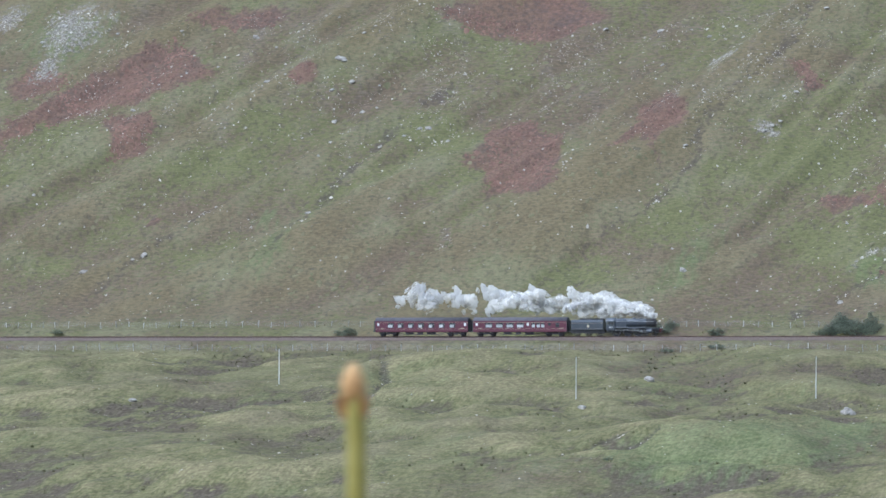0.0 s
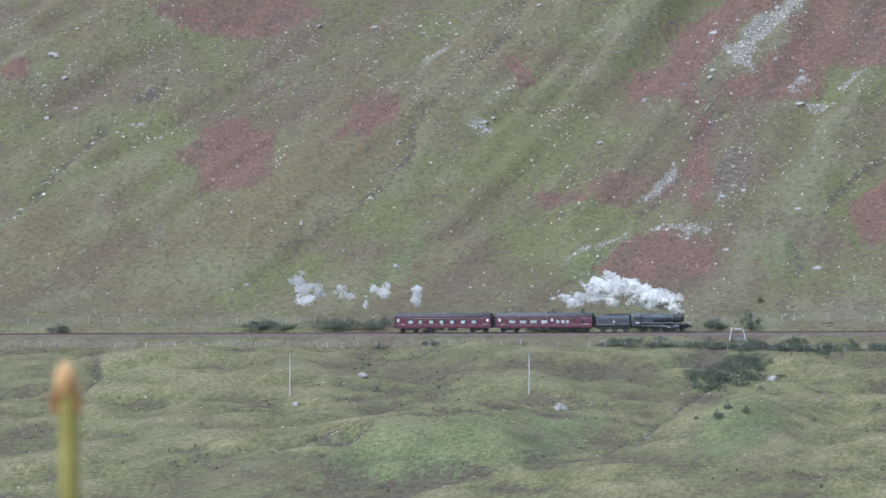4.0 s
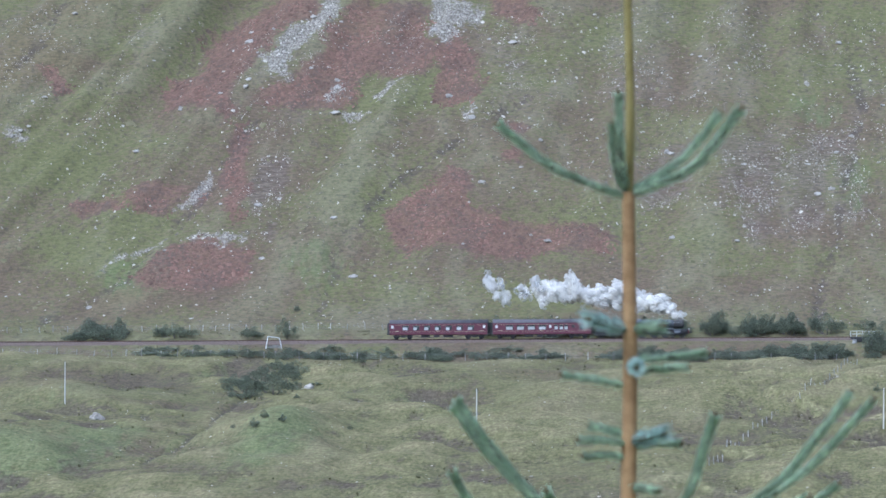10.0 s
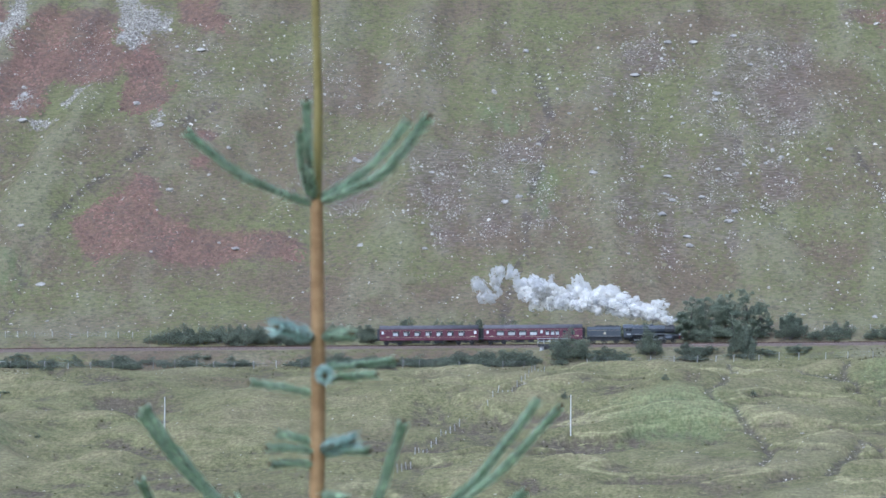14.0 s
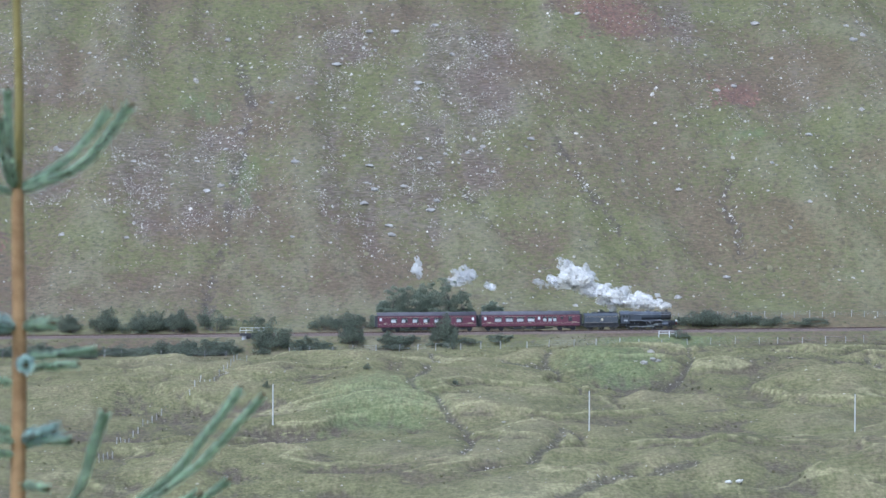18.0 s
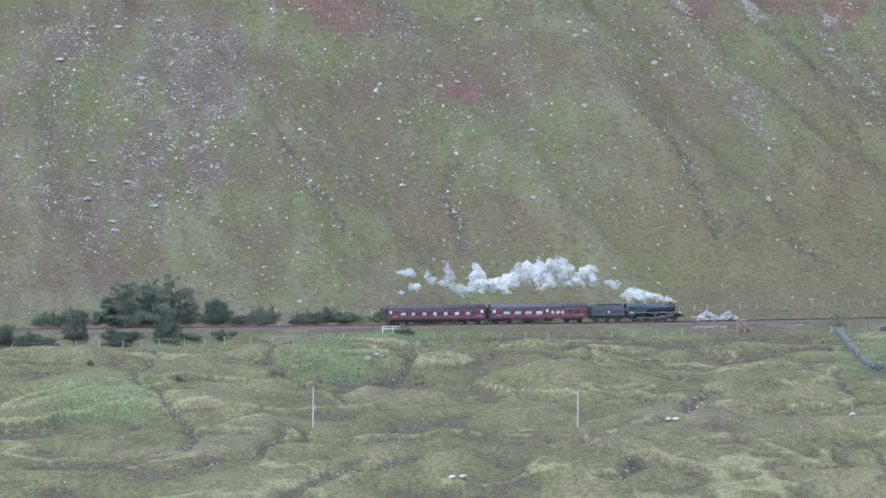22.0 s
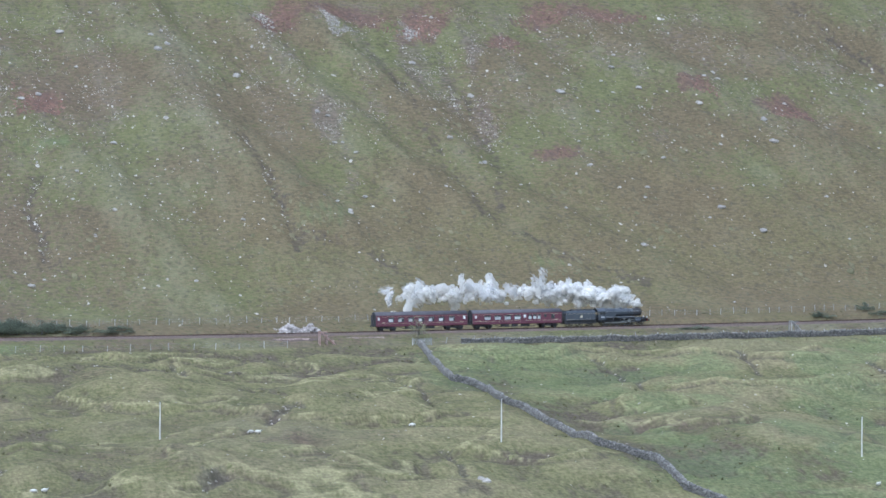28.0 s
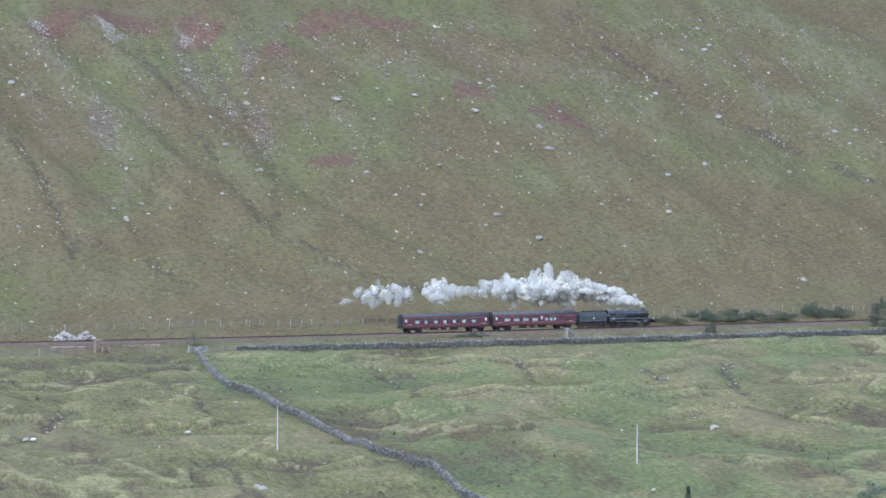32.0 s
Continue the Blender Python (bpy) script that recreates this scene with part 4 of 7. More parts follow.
def make_engine():
    e = thing("steam_locomotive", Matrix(), "black steam locomotive with worn steel rods", "locomotive")
    o = 5.9
    bm = B()
    lathe(bm, [(0.05, o - 9.9), (0.86, o - 9.9), (0.87, o - 8.0), (0.84, o - 7.4), (0.76, o - 3.5), (0.74, o - 3.45)], "x", (0, 0, 2.72), 32)
    part("boiler", bm, M_BLACK, e, "black boiler with a dull sheen", True)
    bm = B()
    lathe(bm, [(0.3, o - 3.5), (0.80, o - 3.5), (0.80, o - 1.75), (0.76, o - 1.66), (0.7, o - 1.62), (0.45, o - 1.52), (0.1, o - 1.48)], "x", (0, 0, 2.70), 32)
    part("smokebox", bm, M_SOOT, e, "sooty smokebox with a round door", True)
    bm = B()
    lathe(bm, [(0.16, o - 1.47), (0.16, o - 1.42), (0.03, o - 1.40)], "x", (0, 0, 2.70), 12)
    box(bm, o - 1.49, o - 1.46, -0.5, 0.5, 2.85, 2.89)
    box(bm, o - 1.49, o - 1.46, -0.5, 0.5, 2.51, 2.55)
    part("smokebox_door_strap", bm, M_STEEL, e, "bright steel door straps")
    for k in range(5):
        bm = B()
        x = o - 4.2 - 1.15 * k
        lathe(bm, [(0.79 + 0.018 * k, x - 0.04), (0.80 + 0.018 * k, x - 0.04), (0.80 + 0.018 * k, x + 0.04), (0.79 + 0.018 * k, x + 0.04)], "x", (0, 0, 2.72), 32)
        part("boiler_band", bm, M_BLACK, e)
    bm = B()
    lathe(bm, [(0.36, 3.42), (0.27, 3.52), (0.24, 3.70), (0.25, 3.80), (0.31, 3.83), (0.30, 3.88), (0.22, 3.88)], "z", (o - 2.45, 0, 0), 20)
    part("chimney", bm, M_SOOT, e, "short sooty chimney", True)
    bm = B()
    lathe(bm, [(0.42, 3.40), (0.36, 3.55), (0.32, 3.68), (0.18, 3.78), (0.03, 3.80)], "z", (o - 6.1, 0, 0), 20)
    part("dome", bm, M_BLACK, e, smooth=True)
    bm = B()
    lathe(bm, [(0.22, 3.42), (0.2, 3.55), (0.08, 3.6)], "z", (o - 4.6, 0, 0), 16)
    part("top_feed", bm, M_BLACK, e)
    for k in (-0.14, 0.14):
        bm = B()
        rod(bm, (o - 8.9, k, 3.5), (o - 8.9, k, 3.78), 0.07, seg=10)
        part("safety_valve", bm, M_STEEL, e, "brass safety valve")
    # firebox, wide at the shoulders
    bm = B()
    extrude_yz(bm, [(-0.68, 1.5), (-0.86, 2.0), (-0.88, 2.9), (-0.76, 3.35), (-0.5, 3.56), (0.5, 3.56), (0.76, 3.35), (0.88, 2.9), (0.86, 2.0), (0.68, 1.5)], o - 9.95, o - 7.5)
    part("firebox", bm, M_BLACK, e, "square-shouldered black firebox catching the sky")
    # running plate with its step down at the front
    bm = B()
    for side in (-1, 1):
        y0, y1 = sorted((side * 0.72, side * 1.3))
        box(bm, o - 9.9, o - 3.6, y0, y1, 1.83, 1.89)
        box(bm, o - 3.62, o - 3.5, y0, y1, 1.45, 1.89)
        box(bm, o - 3.6, o - 0.62, y0, y1, 1.42, 1.48)
    part("running_plate", bm, M_BLACK, e)
    # pale strips: the highlight along the running-plate edge, put into the colour
    for side in (-1, 1):
        bm = B()
        box(bm, o - 9.9, o - 3.55, side * 1.31 - 0.02, side * 1.31 + 0.02, 1.75, 1.9)
        part("valance", bm, M_EDGE_LIGHT, e, "running-plate edge with its highlight painted in grey")
    bm = B()
    box(bm, o - 0.66, o - 0.52, -1.3, 1.3, 0.85, 1.48, 0.01)
    part("buffer_beam", bm, surface("red_beam", (0.13, 0.02, 0.02), (0.19, 0.035, 0.03), 2.0, 0.5), e, "dull red buffer beam")
    buffers(e, o, 1)
    bm = B()
    box(bm, o - 11.5, o - 0.7, -0.62, -0.55, 0.75, 1.7)
    box(bm, o - 11.5, o - 0.7, 0.55, 0.62, 0.75, 1.7)
    box(bm, o - 11.5, o - 11.4, -0.6, 0.6, 0.75, 1.5)
    part("frame_plates", bm, M_SOOT, e)
    for side in (-1, 1):
        bm = B()
        rod(bm, (o - 3.35, side * 1.08, 1.0), (o - 2.2, side * 1.08, 1.07), 0.36, seg=18)
        box(bm, o - 3.35, o - 2.2, min(side * 0.7, side * 1.25), max(side * 0.7, side * 1.25), 1.2, 1.75, 0.1)
        part("cylinder", bm, M_BLACK, e)
        bm = B()
        box(bm, o - 4.9, o - 3.3, side * 1.08 - 0.05, side * 1.08 + 0.05, 1.16, 1.24)
        box(bm, o - 4.9, o - 3.3, side * 1.08 - 0.05, side * 1.08 + 0.05, 0.80, 0.88)
        part("slide_bars", bm, M_STEEL, e, "bright slide bars")
        bm = B()
        rod(bm, (o - 5.1, side * 1.14, 1.55), (o - 6.1, side * 1.14, 1.45), 0.06, seg=8)
        rod(bm, (o - 5.75, side * 1.14, 1.75), (o - 5.75, side * 1.14, 1.15), 0.07, seg=8)
        part("valve_gear", bm, M_STEEL, e, "bright steel valve gear")
        bm = B()
        rod(bm, (o - 9.8, side * 0.93, 2.95), (o - 1.9, side * 0.84, 2.95), 0.03, seg=6)
        part("handrail", bm, M_STEEL, e, "thin bright handrail")
        bm = B()
        box(bm, o - 7.2, o - 4.9, side * 1.33 - 0.02, side * 1.33 + 0.02, 1.52, 1.83)
        part("splasher", bm, M_BLACK, e)
    bm = B()
    rod(bm, (o - 4.6, -0.80, 3.3), (o - 4.9, -1.0, 2.0), 0.03, seg=6)
    part("feed_pipe", bm, M_SOOT, e)
    # cab
    bm = B()
    for side in (-1, 1):
        y0, y1 = sorted((side * 1.28, side * 1.32))
        box(bm, o - 11.55, o - 9.9, y0, y1, 1.25, 2.35)
        box(bm, o - 11.55, o - 11.3, y0, y1, 2.35, 3.05)
        box(bm, o - 10.68, o - 10.58, y0, y1, 2.35, 3.05)
        box(bm, o - 10.0, o - 9.9, y0, y1, 2.35, 3.05)
        box(bm, o - 11.55, o - 9.9, y0, y1, 2.95, 3.1)
    box(bm, o - 9.94, o - 9.88, -1.3, 1.3, 1.3, 3.4)
    box(bm, o - 11.6, o - 9.9, -1.25, 1.25, 1.2, 1.3)
    part("cab", bm, M_BLACK, e, "black cab with open side windows")
    bm = B()
    arc = [(1.42 * math.sin(a), 2.2 + 1.52 * math.cos(a) * 1.0) for a in np.linspace(-1.15, 1.15, 13)]
    extrude_yz(bm, arc + [(y * 0.97, z - 0.05) for y, z in reversed(arc)], o - 11.7, o - 9.85)
    part("cab_roof", bm, M_BLACK, e)
    for x in (o - 10.95, o - 10.3):
        bm = B()
        box(bm, x - 0.25, x + 0.25, -1.31, -1.295, 2.4, 2.9)
        part("cab_window", bm, M_GLASS, e)
    lettering(e, o - 10.95, -1.325, 1.72, 0.2, 0.22, M_WHITE, 3, 0.06)
    for side in (-0.9, 0.9):
        bm = B()
        lathe(bm, [(0.13, o - 0.62), (0.14, o - 0.48), (0.1, o - 0.44)], "x", (0, side, 1.68), 12)
        part("head_lamp", bm, M_WHITE, e, "white painted head lamp")
    bm = B()
    for x in (o - 5.1, o - 7.23, o - 9.65):
        lathe(bm, [(0.15, -1.0), (0.15, -0.9)], "y", (x, 0, 0.915), 12)
    box(bm, o - 9.65, o - 5.1, -0.985, -0.915, 0.855, 0.975)
    RODS.append(part("coupling_rod", bm, M_STEEL, e, "bright steel coupling rod"))
    bm = B()
    box(bm, 0, 2.9, -1.09, -1.02, -0.07, 0.07)
    lathe(bm, [(0.17, -1.1), (0.17, -1.0)], "y", (0, 0, 0), 12)
    box(bm, 2.75, 3.05, -1.16, -1.0, -0.2, 0.2, 0.02)
    RODS.append(part("connecting_rod", bm, M_STEEL, e, "bright steel connecting rod"))
    for x in (o - 1.8, o - 3.72):
        wheelset(e, x, 0.50, 10)
    for x in (o - 5.1, o - 7.23, o - 9.65):
        wheelset(e, x, 0.915, 19, True)
    return e


def make_tender():
    t = thing("tender", Matrix(), "black tender heaped with coal", "tender")
    bm = B()
    extrude_yz(bm, [(-1.3, 1.32), (-1.3, 2.85), (-1.16, 3.3), (-1.10, 3.3), (-1.2, 2.8), (1.2, 2.8), (1.10, 3.3), (1.16, 3.3), (1.3, 2.85), (1.3, 1.32)], -3.35, 3.2)
    part("tank", bm, M_BLACK, t, "black lined tender tank")
    bm = B()
    box(bm, -3.45, 3.45, -0.95, 0.95, 0.75, 1.3)
    for side in (-0.98, 0.98):
        box(bm, -3.45, 3.45, side - 0.03, side + 0.03, 0.6, 1.32)
    part("frame", bm, M_SOOT, t)
    bm = B()
    bmesh.ops.create_grid(bm, x_segments=26, y_segments=12, size=1, matrix=Matrix.LocRotScale((0.6, 0, 2.98), None, (2.4, 1.1, 1)))
    for v in bm.verts:
        v.co.z += 0.55 * (1 - (v.co.y / 1.15) ** 2) + random.uniform(-0.1, 0.1)
    bmesh.ops.solidify(bm, geom=bm.faces[:], thickness=0.15)
    part("coal", bm, M_COAL, t, "heaped black coal")
    bm = B()
    box(bm, 3.05, 3.15, -1.2, 1.2, 2.6, 3.45)
    part("bulkhead", bm, M_BLACK, t)
    bm = B()
    box(bm, -2.6, -2.0, -0.4, 0.4, 2.7, 3.2, 0.05)
    part("filler", bm, M_BLACK, t)
    for z in (1.5, 2.6):
        bm = B()
        box(bm, -3.2, 3.05, -1.308, -1.3, z, z + 0.03)
        part("lining", bm, M_LINE, t)
    bm = B()
    lathe(bm, [(0.02, -1.31), (0.24, -1.308), (0.24, -1.302)], "y", (0.1, 0, 2.05), 16)
    part("crest", bm, M_LINE, t, "small pale painted crest")
    for side in (-1.15, 1.15):
        for x in (-2.28, 0, 2.28):
            bm = B()
            box(bm, x - 0.2, x + 0.2, side - 0.08, side + 0.08, 0.5, 0.85, 0.03)
            part("axlebox", bm, M_SOOT, t)
    buffers(t, -3.75, -1)
    for x in (-2.28, 0, 2.28):
        wheelset(t, x, 0.65, 12)
    return t


def make_coach(windows, toilets, blinds, door, label):
    """windows: (middle, width) from the rear end; blinds: which of them show pale cloth and painted reflection."""
    c = thing("passenger_coach", Matrix(), label, "railway coach", "coaches of the train")
    r = -9.7
    z0, z1, z2, z3 = 1.02, 1.80, 2.72, 3.10
    holes = sorted([(r + m - w / 2, r + m + w / 2) for m, w in windows])
    for side in (-1, 1):
        y0, y1 = sorted((side * 1.33, side * 1.37))
        bm = B()
        box(bm, r, -r, y0, y1, z0, z1)
        box(bm, r, -r, y0, y1, z2, z3)
        edge = r
        for a, b in holes + [(-r, -r)]:
            if a - edge > 0.02:
                box(bm, edge, a, y0, y1, z1, z2)
            edge = b
        part("side_wall", bm, M_MAROON, c, "glossy maroon side panelling")
        # the side tucks in below the waist
        bm = B()
        extrude_yz(bm, [(side * 1.37, z0), (side * 1.28, z0 - 0.16), (side * 1.24, z0 - 0.16), (side * 1.33, z0)], r, -r)
        part("sole_panel", bm, M_MAROON, c)
        for k, (a, b) in enumerate(holes):
            small = b - a < 0.6
            bm = B()
            box(bm, a - 0.0, b, side * 1.345 - 0.004, side * 1.345 + 0.004, z1 + (0.35 if small else 0), z2)
            w = part("window", bm, M_WHITE if small and k in toilets else M_GLASS, c, "frosted white pane" if small and k in toilets else "")
            if small:
                bm = B()
                box(bm, a, b, y0, y1, z1, z1 + 0.35)
                part("panel", bm, M_MAROON, c)
                continue
            bm = B()
            box(bm, a, b, side * 1.362 - 0.008, side * 1.362 + 0.008, z2 - 0.27, z2 - 0.235)
            part("glazing_bar", bm, M_STEEL, w)
            # cloth, with the sky's reflection in the glass put into its pale colour
            if k in blinds:
                bm = B()
                box(bm, a + 0.08, a + (b - a) * blinds[k], side * 1.352 - 0.002, side * 1.352 + 0.002, z1 + 0.02, z1 + 0.55)
                part("blind", bm, M_CURTAIN, w, "pale cloth and painted reflection behind the glass")
    for z in (1.50, 2.80):
        bm = B()
        box(bm, r, -r, -1.374, -1.37, z, z + 0.025)
        part("lining", bm, M_LINE, c, "thin cream lining")
    lettering(c, r + 1.2, -1.376, 1.58, 0.13, 0.12, M_LINE, 4, 0.05)
    lettering(c, r + 9.3, -1.376, 1.58, 0.13, 0.12, M_LINE, 3, 0.05)
    lettering(c, -r - 1.6, -1.376, 1.58, 0.13, 0.12, M_LINE, 5, 0.05)
    for x in door:
        bm = B()
        for k in (x - 0.36, x + 0.36):
            box(bm, k - 0.012, k + 0.012, -1.378, -1.368, 0.95, 2.9)
        part("door_seam", bm, M_SOOT, c)
        bm = B()
        rod(bm, (x + 0.25, -1.41, 1.5), (x + 0.25, -1.41, 1.75), 0.02, seg=6)
        part("door_handle", bm, M_STEEL, c, "brass door handle")
    arc = [(1.37 * math.sin(a), z3 + 0.72 * (math.cos(a) - math.cos(1.35)) / (1 - math.cos(1.35))) for a in np.linspace(-1.35, 1.35, 17)]
    arc = [(y * 1.37 / (1.37 * math.sin(1.35)), z) for y, z in arc]
    bm = B()
    extrude_yz(bm, arc + [(y * 0.96, z - 0.05) for y, z in reversed(arc)], r, -r)
    part("roof", bm, M_ROOF, c, "weathered grey roof", True)
    for k in range(8):
        bm = B()
        rod(bm, (r + 1.6 + 2.3 * k, -0.5, 3.7), (r + 1.6 + 2.3 * k, -0.5, 3.9), 0.1, 0.06, seg=8)
        part("roof_vent", bm, M_ROOF, c)
    for s in (-1, 1):
        bm = B()
        extrude_yz(bm, [(-1.37, z0 - 0.1), (-1.37, z3), *arc[1:-1], (1.37, z3), (1.37, z0 - 0.1)], s * 9.72 - 0.03, s * 9.72 + 0.03)
        part("end_wall", bm, M_SOOT, c, "black coach end")
        bm = B()
        box(bm, min(s * 9.75, s * 10.18), max(s * 9.75, s * 10.18), -0.55, 0.55, 1.15, 3.2, 0.05)
        part("gangway", bm, M_SOOT, c, "black bellows gangway")
        buffers(c, s * 10.22, s)
    bm = B()
    box(bm, r, -r, -1.2, 1.2, 0.88, 1.03)
    part("underframe", bm, M_SOOT, c)
    for x, w, h in ((-2.6, 1.6, 0.45), (-0.4, 1.1, 0.5), (1.9, 1.8, 0.42)):
        bm = B()
        box(bm, x - w / 2, x + w / 2, -1.15, -0.6, 0.88 - h, 0.9, 0.04)
        part("battery_box", bm, M_SOOT, c)
    bm = B()
    rod(bm, (-5.2, -1.0, 0.9), (-3.6, -1.0, 0.42), 0.05, seg=6)
    rod(bm, (-3.6, -1.0, 0.42), (3.6, -1.0, 0.42), 0.05, seg=6)
    rod(bm, (3.6, -1.0, 0.42), (5.2, -1.0, 0.9), 0.05, seg=6)
    part("truss", bm, M_SOOT, c)
    for s in (-7.09, 7.09):
        bm = B()
        for side in (-1.05, 1.05):
            box(bm, s - 1.9, s + 1.9, side - 0.05, side + 0.05, 0.5, 0.72, 0.03)
            for x in (s - 1.3, s + 1.3):
                box(bm, x - 0.16, x + 0.16, side - 0.1, side + 0.1, 0.32, 0.62, 0.03)
            box(bm, s - 0.4, s + 0.4, side - 0.07, side + 0.07, 0.38, 0.6, 0.04)
        box(bm, s - 0.25, s + 0.25, -1.0, 1.0, 0.55, 0.88)
        part("bogie", bm, M_SOOT, c)
        for x in (s - 1.295, s + 1.295):
            wheelset(c, x, 0.457, 0)
    return c


ENGINE = make_engine()
TENDER = make_tender()
COACH_FRONT = make_coach([(0.75, 0.45), (3.3, 1.5), (5.5, 1.5), (7.65, 1.5), (9.8, 1.5), (11.35, 0.45), (12.5, 0.75), (13.5, 0.75), (14.45, 0.75), (15.85, 0.55), (17.5, 0.75)],
                         (0, 5), {1: 0.9, 2: 0.9, 3: 0.9, 4: 0.9, 6: 0.9, 7: 0.95, 8: 0.9}, (1.75, 15.85, 18.7), "maroon coach with drawn pale blinds and a grey roof")
# blinds widened here to paint the pale light seen in the windows
COACH_REAR = make_coach([(0.6, 0.45), (3.2, 1.25), (5.3, 1.25), (7.45, 1.25), (9.6, 1.25), (11.75, 1.25), (13.9, 1.25), (16.1, 1.25), (18.75, 0.45)],
                        (0, 8), {1: 0.8, 2: 0.6, 3: 0.7, 4: 0.6, 5: 0.6, 6: 0.7, 7: 0.75}, (1.6, 17.7), "maroon coach with blinds, painted window light and a black end")


# ---- bushes, trees and stones ----
def leaf_cloud(lumps, count, size, seed, squash=1.0):
    """Leaf clumps on the skins of a few lumps: (x, y, z, radius). Two small triangles each."""
    rng = np.random.default_rng(seed)
    w = np.array([l[3] ** 2 for l in lumps])
    which = rng.choice(len(lumps), count, p=w / w.sum())
    c = np.array(lumps)[which]
    d = rng.normal(size=(count, 3))
    d /= np.linalg.norm(d, axis=1)[:, None]
    d[:, 2] = np.where(d[:, 2] < -0.35, -d[:, 2], d[:, 2])
    p = c[:, :3] + d * c[:, 3:4] * (rng.uniform(0.45, 1.0, (count, 1)) + 0.14 * np.abs(rng.normal(size=(count, 1)))) * np.array([1, 1, squash])
    face = 0.6 * d + np.array([0, -0.15, 0.7]) + 0.5 * rng.normal(size=(count, 3))
    a = np.cross(face, rng.normal(size=(count, 3)))
    b = np.cross(face, a)
    a *= (size * rng.uniform(0.6, 1.3, count) / np.linalg.norm(a, axis=1))[:, None]
    b *= (size * 0.8 * rng.uniform(0.6, 1.2, count) / np.linalg.norm(b, axis=1))[:, None]
    v = np.stack([p - a, p + b, p + a, p - b], 1).reshape(-1, 3)
    return v, np.arange(count * 4).reshape(-1, 4)


M_LEAF = leafy("dark_gorse_leaf", (0.150, 0.172, 0.126), (0.270, 0.290, 0.200), 0.8, 0.8)
M_BIRCH = leafy("birch_leaf", (0.200, 0.235, 0.172), (0.340, 0.370, 0.262), 0.6, 0.7)
M_WILLOW = leafy("thin_pale_leaf", (0.25, 0.26, 0.16), (0.37, 0.37, 0.23), 0.6, 0.5)
M_BARK = surface("grey_bark", (0.10, 0.09, 0.08), (0.22, 0.20, 0.18), 4.0, 0.9)


def make_bush(seed, place):
    """One unit wide and one high; scaled where it stands."""
    rng = random.Random(seed)
    lumps = []
    for k in range(24):
        a, r = rng.uniform(0, 6.28), rng.uniform(0, 0.8) ** 0.7
        s = rng.uniform(0.13, 0.27)
        lumps.append((r * math.cos(a), r * math.sin(a), rng.uniform(0.06, max(0.2, 0.85 - 0.65 * r)), s))
    bush = thing("gorse_bush", place, "dense dark green gorse bush beside the railway", "bush", "bushes along the railway")
    v, f = leaf_cloud(lumps, 2600, 0.032, seed)
    v[:, 2] = np.maximum(v[:, 2], -0.05)
    crown = arrays("crown", v, f, M_LEAF)
    crown.parent = bush
    bm = B()
    for k in range(5):
        x, y, z, r = lumps[k]
        rod(bm, (0.1 * x, 0.1 * y, -0.1), (x * 0.8, y * 0.8, z), 0.03, 0.012, 5)
    part("stem", bm, M_BARK, bush)
    return bush


BUSHES_1 = (
    (-251.3, 8, 2.8, 2.3), (-178.9, -17, 1.4, 1.3), (-145.9, 8, 6.2, 3.4), (-151.6, 8, 2.8, 2), (-173.5, 8, 1.6, 1.1), (-314.4, 9, 2.4, 1.1),
    (-207.3, 9, 6.3, 2.3), (-194.4, 9, 6.3, 2.5), (-186.3, 9, 4, 2.5), (-174, 9, 1.8, 1.4), (-150.7, 8, 2.5, 2.3), (-68.4, 9, 4.5, 3.6),
    (-59.4, 9, 4.5, 4), (-53.8, 9, 3.4, 3.8), (-96.7, -16, 3.7, 2.2), (-91.3, -20, 1.5, 1.5), (-78.7, -14, 4.9, 2.9),
)
BUSHES_2 = (
    (-147.4, 9, 5.7, 4.1), (-142.2, 9, 2.8, 4.8), (-131.3, 9, 5.1, 3.2), (-115.9, 9, 3.2, 2.5), (-108.9, 9, 2.3, 4.5), (-23.4, 9, 3.4, 4.7),
    (-29.5, 9, 2.8, 4), (-13.9, 9, 3.9, 4.5), (-8.3, 9, 3.9, 4.9), (-96.8, -15, 3.5, 2.2), (-77.1, -13, 4.9, 2.6), (-132.7, -13, 5, 2),
    (-123.7, -13, 4.4, 2.2), (-114.7, -14, 4.4, 2.4), (-169.9, -12, 1.7, 1.6), (-40.9, -12, 3.8, 2), (-33.2, -12, 4.4, 2), (-22.3, -13, 5.5, 2),
)
BUSHES_3 = (
    (-77.6, -14, 5.5, 2.6), (-40.3, -13, 4.4, 2.4), (-28.2, -13, 4.9, 2.6), (-19.4, -13, 4.4, 2.6), (-10.6, -14, 5.5, 3.1), (-1.9, -14, 4.9, 2.8),
    (-69.4, 9, 3.9, 3.6), (-62.6, 9, 4.5, 3.8), (-55.9, 9, 4.5, 3.8), (-51.4, 9, 2.8, 2.7), (25.5, 9, 4.5, 4), (19.9, 9, 3.4, 3.4),
    (-46.9, 9, 4.5, 3.4), (-30.1, 9, 2.8, 4), (-23.4, 9, 3.4, 4.9), (-15.5, 9, 3.4, 4.5), (-8.8, 9, 3.9, 4.9), (-1, 9, 3.9, 4.7),
    (26.3, -9, 2.2, 3.7), (9.8, -10, 4.9, 2.9), (18.6, -11, 4.4, 1.6), (34, -10, 4.4, 2.2), (43.9, -9, 2.4, 4.2), (-6.6, -12, 4.9, 2.9),
    (1, -12, 4.4, 3.1), (-105.8, -14, 4.4, 2.4), (-90.3, -14, 4.9, 2.4), (-66.1, -13, 4.9, 2.4), (-56.2, -13, 4.4, 2.2), (-34.8, -12, 4.4, 2.2),
)
